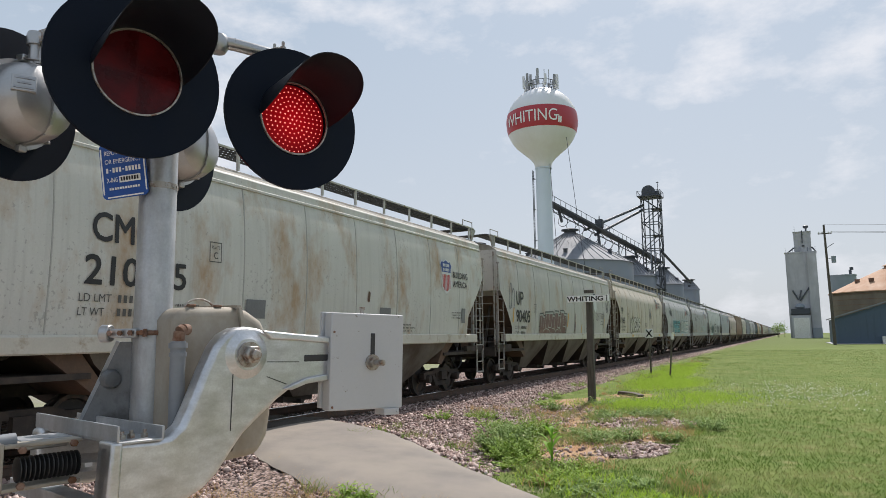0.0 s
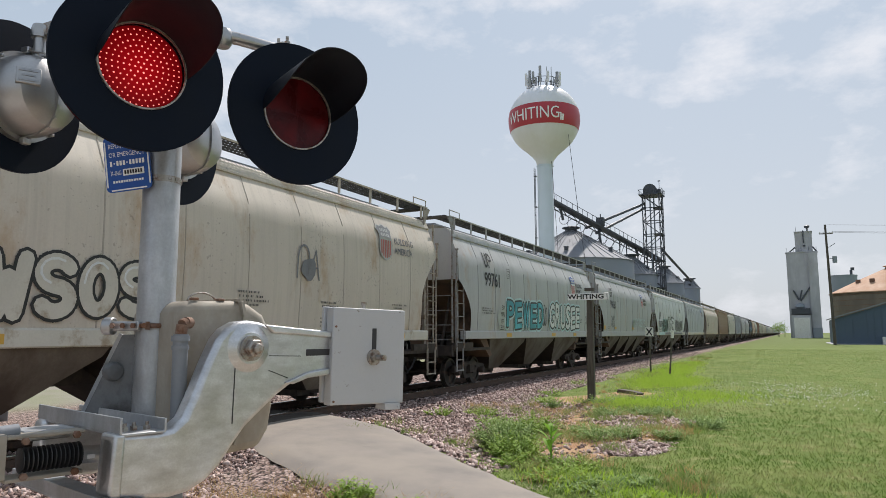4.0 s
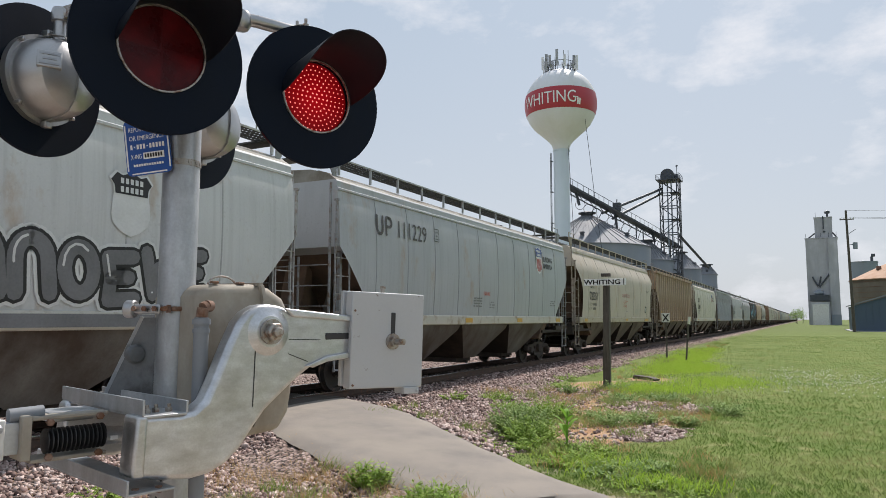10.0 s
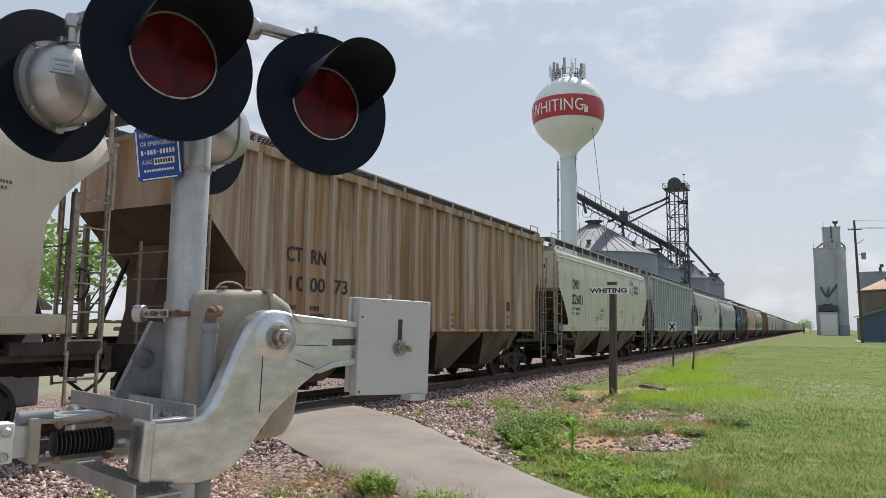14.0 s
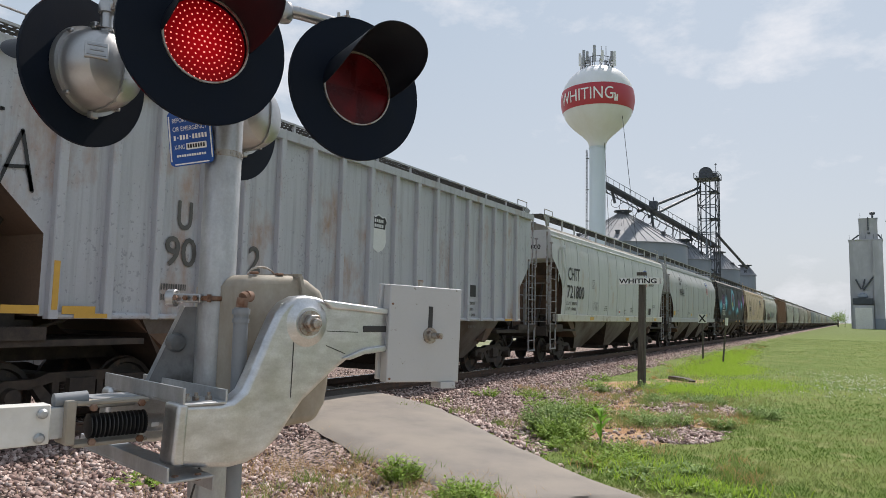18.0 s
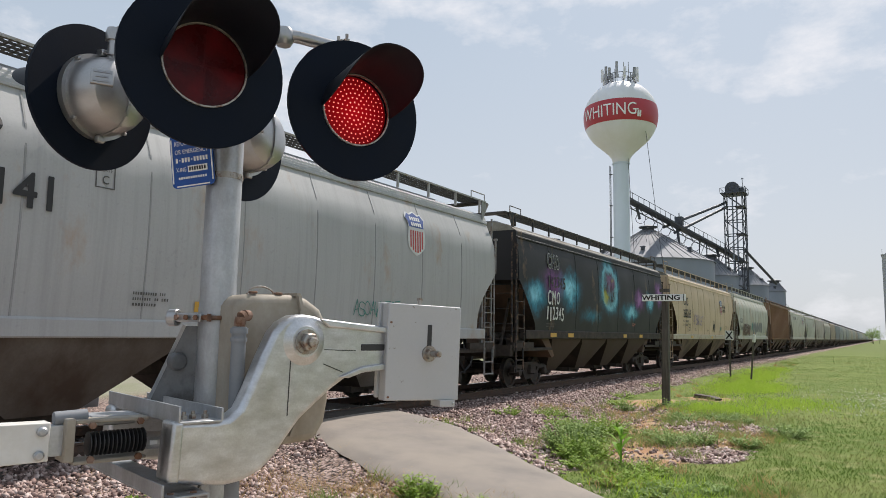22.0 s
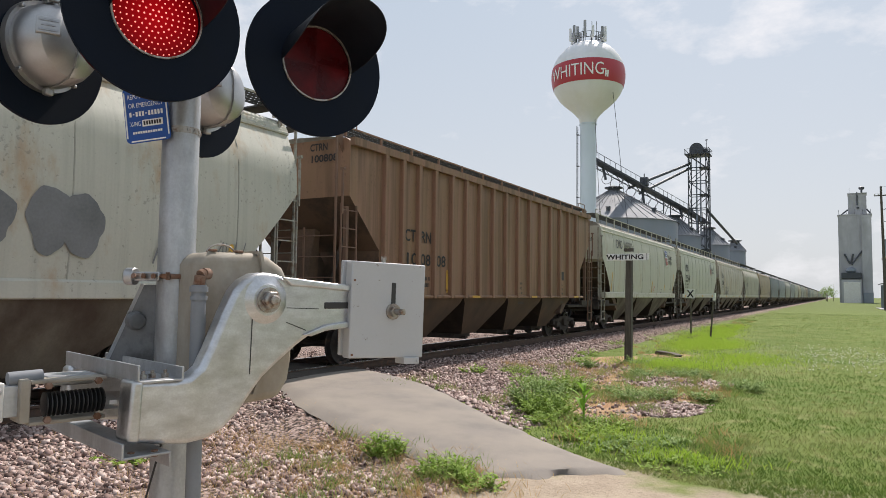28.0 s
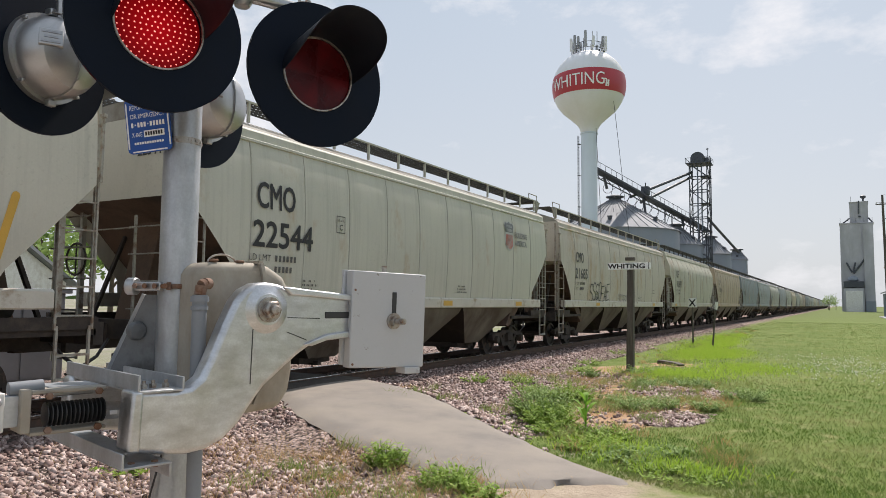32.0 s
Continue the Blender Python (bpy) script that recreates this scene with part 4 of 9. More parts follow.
c = gp(-2.355, 1.925, 1.46)
sw.lathe([(0.0, -0.02), (0.034, -0.02), (0.037, 0.0), (0.03, 0.022), (0.0, 0.026)], 20, Matrix.Translation(c) @ TURN_Y)
sw.box(c.x + 0.045, c.y, c.z - 0.01, 0.035, 0.02, 0.075)
part("cast_cap", sw, gusset_grey, gate, "", 30, 0.003)
cd = Build().rod(gp(-2.018, 1.942, -0.25), gp(-2.018, 1.932, 1.60), 0.027, 18)
cd.rod(gp(-2.018, 1.932, 1.575), gp(-2.018, 1.932, 1.595), 0.033, 18).rod(gp(-2.018, 1.932, 1.545), gp(-2.018, 1.932, 1.56), 0.031, 18)
part("conduit", cd, grey_pvc, gate, "grey conduit pipe")
eb = Build()
pts = [gp(-2.018, 1.932, 1.60), gp(-2.016, 1.936, 1.635), gp(-2.016, 1.95, 1.642), gp(-2.02, 1.975, 1.642)]
eb.tube(pts, 0.021, 14)
part("conduit_elbow", eb, rust, gate, "rusty pipe elbow", 60)
lead = Build().tube([gp(-2.215, 1.95, 1.0), gp(-2.222, 1.935, 0.93), gp(-2.26, 1.92, 0.78), gp(-2.33, 1.89, 0.55)], 0.004, 8)
part("cable", lead, rubber, gate, "loose black cable")

# ---- the train ----
SPEED = 9.56              # metres a second, towards -y
# couplings between the cars at the start, along the track
GAPS = [-14.0, 3.3, 20.7, 38.2, 55.7, 72.4, 88.9, 106.5, 123.1, 140.7, 158.3, 175.25, 193.0, 210.5, 227.1, 243.5, 261.2, 278.1, 295.6, 312.4, 328.6, 346.9]
while len(GAPS) < 62:
    GAPS.append(GAPS[-1] + 17.2)


def car_paint(name, col, rust_col=(0.25, 0.14, 0.075), amount=0.2, nebula=False, streak=0.25):
    m = surface(name, col, 0.60, 0.0, 0.10, 0.7, 35, 0.08, rust_col, amount, 1.1, (1, 1.0, 0.55) if amount < 0.45 else (1, 2.6, 0.17), 0.22, 0.004, spec=0.28)
    n, l = m.node_tree.nodes, m.node_tree.links
    p = n["Principled BSDF"]
    t = n.new("ShaderNodeTexCoord")
    src = p.inputs["Base Color"].links[0].from_socket
    # grime run down the sides in narrow streaks
    mp = n.new("ShaderNodeMapping")
    mp.inputs["Scale"].default_value = (1, 2.3, 0.10) if streak > 0.4 else (1, 5.5, 0.22)
    l.new(t.outputs["Object"], mp.inputs["Vector"])
    sn = n.new("ShaderNodeTexNoise")
    sn.inputs["Scale"].default_value, sn.inputs["Detail"].default_value, sn.inputs["Roughness"].default_value = 1.6, 9, 0.62
    l.new(mp.outputs["Vector"], sn.inputs["Vector"])
    mr = n.new("ShaderNodeMapRange")
    rusty = streak > 0.4
    mr.inputs["From Min"].default_value, mr.inputs["From Max"].default_value = (0.46, 0.60) if rusty else (0.48, 0.78)
    mr.inputs["To Max"].default_value = 0.85 if rusty else streak * 2
    l.new(sn.outputs["Fac"], mr.inputs["Value"])
    mx = n.new("ShaderNodeMix")
    mx.data_type = "RGBA"
    l.new(mr.outputs["Result"], mx.inputs[0])
    l.new(src, mx.inputs[6])
    mx.inputs[7].default_value = rgba([c * 0.62 for c in rust_col] if rusty else [c * 0.45 + 0.02 for c in col])
    out = mx.outputs[2]
    # small chips and dirt spots, gathered in patches
    sp1, sp2 = n.new("ShaderNodeTexNoise"), n.new("ShaderNodeTexNoise")
    for q, sc, dt in ((sp1, 17.0, 4), (sp2, 0.9, 3)):
        q.inputs["Scale"].default_value, q.inputs["Detail"].default_value = sc, dt
        l.new(t.outputs["Object"], q.inputs["Vector"])
    sm = n.new("ShaderNodeMath")
    sm.operation = "MULTIPLY_ADD"
    sm.inputs[1].default_value = 0.35
    l.new(sp2.outputs["Fac"], sm.inputs[0])
    l.new(sp1.outputs["Fac"], sm.inputs[2])
    sr = n.new("ShaderNodeMapRange")
    sr.inputs["From Min"].default_value, sr.inputs["From Max"].default_value, sr.inputs["To Max"].default_value = 0.815, 0.875, 0.4 if amount >= 0.15 else 0.12
    l.new(sm.outputs[0], sr.inputs["Value"])
    sx = n.new("ShaderNodeMix")
    sx.data_type = "RGBA"
    l.new(sr.outputs["Result"], sx.inputs[0])
    l.new(out, sx.inputs[6])
    sx.inputs[7].default_value = rgba([c * 0.3 + 0.015 for c in col])
    out = sx.outputs[2]
    if nebula:
        ns, fine = n.new("ShaderNodeTexNoise"), n.new("ShaderNodeTexNoise")
        ns.inputs["Scale"].default_value, ns.inputs["Detail"].default_value, ns.inputs["Roughness"].default_value = 1.7, 10, 0.62
        fine.inputs["Scale"].default_value, fine.inputs["Detail"].default_value, fine.inputs["Roughness"].default_value = 3.0, 8, 0.6
        fine.inputs["Distortion"].default_value = 1.2
        for q in (ns, fine):
            l.new(t.outputs["Object"], q.inputs["Vector"])
        warp = n.new("ShaderNodeMix")
        warp.data_type, warp.blend_type = "RGBA", "LINEAR_LIGHT"
        warp.inputs[0].default_value = 0.42
        l.new(t.outputs["Object"], warp.inputs[6])
        l.new(ns.outputs["Color"], warp.inputs[7])
        wisp = n.new("ShaderNodeMapRange")
        wisp.inputs["From Min"].default_value, wisp.inputs["From Max"].default_value, wisp.inputs["To Min"].default_value = 0.34, 0.55, 0.45
        l.new(fine.outputs["Fac"], wisp.inputs["Value"])
        CY, ICE, PUR, BLK, YEL = (0.03, 0.33, 0.50), (0.32, 0.72, 0.86), (0.26, 0.08, 0.33), (0.020, 0.021, 0.026), (0.42, 0.40, 0.05)
        # sprayed clouds: along, height, half sizes, inner edge, strength, colour
        for cy, cz, ry_, rz_, inner, power, c in ((-6.4, 2.65, 1.1, 0.62, 0.1, 0.9, CY), (-6.5, 2.7, 0.6, 0.36, 0.0, 0.8, ICE), (-5.0, 3.1, 1.3, 0.7, 0.0, 0.75, PUR), (-3.75, 2.98, 1.25, 0.85, 0.1, 0.95, CY), (-3.85, 3.05, 0.85, 0.52, 0.0, 0.95, ICE),
                                                  (0.09, 3.28, 1.35, 1.25, 0.35, 0.9, CY), (0.09, 3.28, 1.04, 0.98, 0.6, 0.85, ICE), (0.09, 3.31, 0.86, 0.80, 0.6, 1.0, BLK), (0.25, 3.45, 0.62, 0.52, 0.2, 1.0, (0.24, 0.09, 0.22)), (0.3, 3.3, 0.22, 0.6, 0.2, 0.8, BLK), (-0.34, 2.92, 0.48, 0.36, 0.2, 1.0, YEL), (0.42, 3.6, 0.2, 0.2, 0.0, 0.8, (0.36, 0.28, 0.08)),
                                                  (2.5, 2.5, 1.5, 0.50, 0.0, 0.85, CY), (2.7, 2.5, 0.9, 0.30, 0.0, 0.85, ICE), (-1.8, 2.2, 1.4, 0.35, 0.0, 0.5, CY), (3.8, 2.96, 0.85, 0.62, 0.1, 0.85, PUR), (3.8, 3.0, 0.4, 0.35, 0.0, 0.7, (0.46, 0.22, 0.46)), (5.3, 3.0, 0.75, 0.60, 0.1, 0.9, CY), (5.3, 3.02, 0.5, 0.42, 0.0, 0.95, ICE), (6.85, 3.4, 0.95, 0.68, 0.1, 0.85, PUR), (6.9, 3.42, 0.5, 0.40, 0.0, 0.7, (0.46, 0.28, 0.50))):
            dq = n.new("ShaderNodeVectorMath")
            dq.operation = "MULTIPLY"
            dq.inputs[1].default_value = (0, 1 / ry_, 1 / rz_)
            l.new(warp.outputs[2], dq.inputs[0])
            vq = n.new("ShaderNodeVectorMath")
            vq.operation = "DISTANCE"
            vq.inputs[1].default_value = (0, cy / ry_, cz / rz_)
            l.new(dq.outputs[0], vq.inputs[0])
            rq = n.new("ShaderNodeMapRange")
            rq.interpolation_type = "SMOOTHSTEP"
            rq.inputs["From Min"].default_value, rq.inputs["From Max"].default_value = inner, 1.0
            rq.inputs["To Min"].default_value, rq.inputs["To Max"].default_value = power, 0.0
            l.new(vq.outputs["Value"], rq.inputs["Value"])
            fq = n.new("ShaderNodeMath")
            fq.operation = "MULTIPLY"
            l.new(rq.outputs["Result"], fq.inputs[0])
            l.new(wisp.outputs["Result"], fq.inputs[1])
            xq = n.new("ShaderNodeMix")
            xq.data_type = "RGBA"
            l.new(fq.outputs[0], xq.inputs[0])
            l.new(out, xq.inputs[6])
            xq.inputs[7].default_value = rgba(c)
            out = xq.outputs[2]
    l.new(out, p.inputs["Base Color"])
    return m


# half width of the body at each height over the rail: smooth-sided and ribbed kinds
def width_at(kind, z, top):
    if kind == "ribbed":
        return 1.50 if z < top - 0.02 else 1.46
    if kind == "round":                              # barrel-sided
        t = (z - 1.6) / (top - 1.6)
        return 1.50 + 0.09 * math.sin(math.pi * min(1, max(0, t * 0.82 + 0.12))) - 0.20 * max(0, t - 0.80) / 0.2
    t = (z - 1.6) / (top - 1.6)                      # lightly curved
    return 1.53 + 0.065 * math.sin(math.pi * min(1, max(0, t))) - 0.03 * max(0, t - 0.9) / 0.1


WHEEL = Build().lathe([(0.05, -0.06), (0.11, -0.07), (0.12, -0.03), (0.34, -0.015), (0.36, -0.065), (0.42, -0.065), (0.425, 0.035), (0.45, 0.045), (0.45, 0.07), (0.36, 0.07), (0.34, 0.02), (0.12, 0.03), (0.05, 0.06)], 28, TURN_X).mesh("wheel")
smooth_by_angle(WHEEL, 35)
WHEEL.materials.append(wheel_steel)
AXLE = Build().rod((-0.98, 0, 0), (0.98, 0, 0), 0.075, 12).mesh("axle")
AXLE.materials.append(truck_steel)


def frame_mesh():
    """A cast truck side frame with its window, spring group and bearing ends."""
    b = Build()
    b.prism([(-1.12, -0.02), (-1.12, 0.12), (-0.95, 0.17), (-0.6, 0.17), (-0.42, 0.24), (0.42, 0.24), (0.6, 0.17), (0.95, 0.17), (1.12, 0.12), (1.12, -0.02), (0.98, -0.05), (0.9, 0.05), (0.62, 0.05),
             (0.36, 0.12), (-0.36, 0.12), (-0.62, 0.05), (-0.9, 0.05), (-0.98, -0.05)], -0.07, 0.07, "x")
    b.prism([(-0.62, 0.07), (-0.50, 0.1), (-0.30, -0.12), (0.30, -0.12), (0.50, 0.1), (0.62, 0.07), (0.40, -0.24), (-0.40, -0.24)], -0.07, 0.07, "x")
    b.box(0, -0.31, 0, 0.12, 0.09, 0.28).box(0, 0.31, 0, 0.12, 0.09, 0.28)
    me = b.mesh("side_frame")
    me.materials.append(truck_steel)
    return me


SIDE_FRAME = frame_mesh()


def spring_mesh():
    pr = []
    for j in range(7):
        pr += [(0.045, -0.11 + 0.036 * j), (0.065, -0.092 + 0.036 * j)]
    me = Build().lathe(pr, 10).mesh("spring")
    me.materials.append(truck_steel)
    return me


SPRING = spring_mesh()
CAP = Build().lathe([(0.0, 0.07), (0.10, 0.06), (0.115, 0.0), (0.115, -0.09)], 14, TURN_X, False).mesh("bearing_cap")
smooth_by_angle(CAP, 30)
CAP.materials.append(truck_steel)
BOLSTER = Build().box(0, 0, 0.02, 2.3, 0.36, 0.24).mesh("bolster")
BOLSTER.materials.append(truck_steel)
COUPLER = Build().box(0, 0.25, 0, 0.16, 0.75, 0.18).box(0.06, 0.66, 0, 0.26, 0.22, 0.24).mesh("coupler")
COUPLER.materials.append(truck_steel)


def truck(car, y, tall):
    tr = shared("bogie", BOLSTER, car, pose(0, y, 0.50), "four-wheeled cast steel bogie")
    for s in (-1, 1):
        shared("side_frame", SIDE_FRAME, tr, pose(s * 1.0, 0, -0.02), "")
        for k in (-1, 0, 1):
            shared("spring", SPRING, tr, pose(s * 1.0, 0.17 * k, -0.02), "")
        for e in (-1, 1):
            shared("bearing_cap", CAP, tr, pose(s * 1.10, e * 0.89, -0.05, 0, 0, 0 if s > 0 else 180), "")
    for e in (-1, 1):
        ax = shared("wheelset", AXLE, car, pose(0, y + e * 0.89, 0.43), "")
        WHEELSETS.append((ax, car, y + e * 0.89))
        for s in (-1, 1):
            shared("wheel", WHEEL, ax, pose(s * 0.755, 0, 0, 0, 0, 0 if s < 0 else 180), "")


def merged(pieces, name):
    """One mesh out of several placed ones."""
    b = Build()
    for me, m in pieces:
        b.add([m @ v.co for v in me.vertices], [tuple(p.vertices) for p in me.polygons])
    return b.mesh(name)


def far_truck_mesh():
    q = [(BOLSTER, pose(0, 0, 0))]
    for sx in (-1, 1):
        q += [(SIDE_FRAME, pose(sx * 1.0, 0, -0.02))] + [(SPRING, pose(sx * 1.0, 0.17 * k, -0.02)) for k in (-1, 0, 1)]
        for e in (-1, 1):
            q.append((WHEEL, pose(sx * 0.755, e * 0.89, -0.07, 0, 0, 0 if sx < 0 else 180)))
    return merged(q, "bogie")


def ladder_mesh(h, w, n, stand=0.0):
    """A ladder in the plane x = 0, its rungs along y."""
    b = Build()
    for s in (-1, 1):
        b.box(0, s * w / 2, h / 2, 0.035, 0.026, h)
    for k in range(n):
        z = 0.18 + (h - 0.3) * k / (n - 1)
        b.box(0.0, 0, z, 0.022, w, 0.022)
    me = b.mesh("ladder")
    return me


SILL = 1.42               # underside of the side sill over the rail


def end_irons(top):
    """Corner rail, a shorter rail and grab irons across the car's end."""
    b = Build()
    b.box(1.42, 0, (top - 1.0) / 2, 0.04, 0.04, top - 1.0).box(0.62, 0, 0.85, 0.035, 0.035, 1.7).box(-1.42, 0, (top - 1.0) / 2, 0.04, 0.04, top - 1.0)
    for k in range(4):
        b.rod((0.5, -0.02, 0.25 + 0.42 * k), (1.44, -0.02, 0.25 + 0.42 * k), 0.012, 6)
    b.rod((-1.42, -0.02, 1.5), (0.6, -0.02, 1.5), 0.012, 6)
    return b.mesh("end_ladder")


# where the low corners of the side sheets begin to be cut away, and whether the cut is curved
BASE = {"ribbed": 0.50, "round": 0.27, "panel": 0.27}


def corner_cut(kind, z, cut, curved):
    """How far the end edge of the side sheet stands back at height z."""
    if z >= cut:
        return 0.0
    if kind == "ribbed":
        return 1.02 * (cut - max(z, 2.45))
    if curved:
        return 0.86 * math.sin(math.pi / 2 * min(1.0, (cut - z) / 1.15))
    return min(1.15, 0.93 * (cut - z))


def body_mesh(kind, half, top, panels, cut, curved):
    """The shell of a hopper: sides over the sill, end walls that slope in below, and the roof. Low corners are cut away."""
    lo = SILL + (0.03 if kind == "ribbed" else 0.2)
    levels = [lo] + [q for q in (1.75, 1.9, 2.05, 2.2, 2.35, 2.5, 2.65, 2.8, 2.95, 3.1, 3.25, 3.4, 3.55, 3.8, 4.0) + ((2.45,) if kind == "ribbed" else ()) if q > lo + 0.05 and abs(q - cut) > 0.05] + [cut, top - 0.12, top]
    levels.sort()
    b = Build()
    nl = panels * 6
    base = BASE[kind]
    rings = []

    def ring_of(w, e, back, z, bulged):
        ring = []
        full = half - base
        for s in (1, -1):
            for j in range(nl + 1):
                y = max(-e, min(e, -full + 2 * full * j / nl)) * s
                ph = (y / full * 0.5 + 0.5) * panels
                bulge = 0.0
                if bulged and kind != "ribbed":
                    bulge = (0.026 if kind == "round" else 0.018) * abs(math.sin(math.pi * ph)) ** 0.5 * math.sin(math.pi * min(1, max(0, (z - 1.3) / (top - 1.3))))
                ring.append((s * (w + bulge), y, z))
            ring.append((s * (w - 0.06), s * (e - back), z))
            ring.append((-s * (w - 0.06), s * (e - back), z))
        return ring

    for z in levels:
        back = 0.0 if kind == "ribbed" else 0.34 * min(1.0, max(0.0, (cut - z) / 0.10))
        rings.append(ring_of(width_at(kind, z, top), half - base - corner_cut(kind, z, cut, curved), back, z, True))
    # roof: eave, shoulder and shallow ridge
    if kind == "ribbed":
        roof = [(-0.02, top + 0.015), (-0.10, top + 0.06), (-0.55, top + 0.12), (-1.30, top + 0.16)]
    elif kind == "round":
        roof = [(0.03, top + 0.01)] + [q for k in range(4) for q in ((0.03 - 0.028 * k, top + 0.045 + 0.055 * k), (0.012 - 0.028 * k, top + 0.055 + 0.055 * k))] + [(-0.16, top + 0.28), (-0.5, top + 0.38), (-1.2, top + 0.44)]
    else:
        roof = [(0.03, top + 0.01), (0.03, top + 0.05), (-0.01, top + 0.07), (-0.015, top + 0.20), (-0.04, top + 0.24), (-0.28, top + 0.40), (-0.7, top + 0.50), (-1.30, top + 0.54)]
    wt = width_at(kind, top, top)
    for dx, z in roof:
        rings.append(ring_of(wt + dx, half - base, 0.0, z, False))
    k = 2 * (nl + 3)
    b.v = [p for r in rings for p in r]
    b.f = [(i * k + j, i * k + (j + 1) % k, (i + 1) * k + (j + 1) % k, (i + 1) * k + j) for i in range(len(rings) - 1) for j in range(k)]
    top0 = (len(rings) - 1) * k
    for j in range(nl):
        b.f.append((top0 + j, top0 + j + 1, top0 + 2 * nl + 2 - j, top0 + 2 * nl + 3 - j))
        b.f.append((2 * nl + 3 - j, 2 * nl + 2 - j, j + 1, j))
    return b


# bays between the side posts: narrow at the ends, wide in the middle
EVEN_BAYS = [0.72, 0.71, 0.80, 0.81, 0.81, 0.81, 0.87, 0.94, 0.90, 0.90, 0.85, 0.80, 0.80, 0.76, 0.77, 0.73, 0.74]
LONG_BAYS = [0.70, 0.70, 0.75, 0.86, 0.78, 0.80, 0.86, 0.88, 0.89, 0.92, 0.94, 0.94, 0.92, 0.90, 0.86, 0.80]


def post_rows(length, half):
    """Where the side posts of a car stand along it."""
    wide = length > 16.8
    y = -half - 0.45 + (1.87 if wide else 2.16)
    out = [y]
    for d in EVEN_BAYS if wide else LONG_BAYS:
        y += d
        out.append(y)
    return [q for q in out if q < half - 1.40]


# how far the panels bulge past the seams
PROUD = {"ribbed": 0.0, "round": 0.02, "panel": 0.014}


def ribbon(b, kind, top, pts, r, off):
    """A flat brush stroke of half width r along (y, z) points on the car's side."""
    for (ya, za), (yb, zb) in zip(pts, pts[1:]):
        d = Vector((yb - ya, zb - za))
        if d.length < 1e-4:
            continue
        t = Vector((-d.y, d.x)).normalized() * r
        q = [(ya - t.x, za - t.y), (yb - t.x, zb - t.y), (yb + t.x, zb + t.y), (ya + t.x, za + t.y)]
        b.add([(width_at(kind, z, top) + off, y, z) for y, z in q], [(0, 1, 2, 3)])
    for y, z in pts:
        b.add([(width_at(kind, z + r * math.sin(a), top) + off, y + r * math.cos(a), z + r * math.sin(a)) for a in [k * math.pi / 4 for k in range(8)]], [tuple(range(8))])


def arc(cx, cz, rx, rz, a0, a1, k=9):
    return [(cx + rx * math.cos(a0 + (a1 - a0) * j / k), cz + rz * math.sin(a0 + (a1 - a0) * j / k)) for j in range(k + 1)]


def graffiti(car, kind, top, y0, z0, w, h, colours, seed, base=0.012):
    """Spray-painted bubble shapes: outlines, fill and shine."""
    rnd = random.Random(seed)
    fill, line, halo = colours
    base += PROUD[kind]
    thin = fill is None and halo is None and line is not None
    n = max(2, int(round(w / (h * (0.46 if thin else 0.66)))))
    strokes = []
    for i in range(n):
        cx, cz = y0 + w * (i + 0.5) / n, z0 + h / 2
        a, b_ = w / n * (0.50 if thin else 0.33), h * (rnd.uniform(0.36, 0.5) if thin else rnd.uniform(0.29, 0.36))
        q = rnd.randrange(6)
        cz += rnd.uniform(-0.08, 0.08) * h
        if q == 0:                                   # closed loop
            strokes.append(arc(cx, cz, a, b_, 0.4, 6.68, 14))
        elif q == 1:                                 # arch on two feet
            strokes.append([(cx - a, cz - b_), (cx - a, cz)] + arc(cx, cz + b_ * 0.2, a, b_ * 0.8, math.pi, 0) + [(cx + a, cz), (cx + a * 1.1, cz - b_)])
        elif q == 2:                                 # upright with two arms
            strokes.append([(cx + a, cz + b_), (cx - a, cz + b_ * 0.9), (cx - a * 0.8, cz), (cx + a * 0.6, cz + b_ * 0.05), (cx - a * 0.8, cz), (cx - a, cz - b_), (cx + a, cz - b_ * 0.9)])
        elif q == 3:                                 # double bend
            strokes.append(arc(cx, cz + b_ * 0.5, a, b_ * 0.5, 0.5, 4.4, 8) + arc(cx, cz - b_ * 0.5, a, b_ * 0.5, 1.6, -2.6, 8))
        elif q == 4:                                 # broad wedge
            strokes.append([(cx - a, cz - b_), (cx + a * 0.2, cz + b_), (cx + a, cz - b_), (cx + a * 0.6, cz - b_ * 0.2), (cx - a * 0.6, cz - b_ * 0.3)])
        else:                                        # zigzag
            strokes.append([(cx - a, cz + b_), (cx - a * 0.5, cz - b_), (cx, cz + b_ * 0.3), (cx + a * 0.5, cz - b_), (cx + a, cz + b_)])
    lean = rnd.uniform(-0.12, 0.2)
    strokes = [[(y + lean * (z - z0 - h / 2), z) for y, z in st] for st in strokes]
    for colr, r, off in ((halo, 0.235, base), (line, 0.024 if thin else 0.18, base + 0.004), (fill, 0.125, base + 0.008)):
        if colr is None:
            continue
        b = Build()
        for st in strokes:
            ribbon(b, kind, top, st, r * h * (1.0 if thin else 0.8), off)
        tagged(part("spray_paint", b, colr, car, "", 0), kind="stuff")
    if fill is not None:
        b = Build()
        for st in strokes:
            ribbon(b, kind, top, [(y - 0.02 * h, z + 0.03 * h) for y, z in st[1:len(st) // 2]], 0.016 * h, base + 0.012)
        tagged(part("spray_highlight", b, spray_white, car, "", 0), kind="stuff")


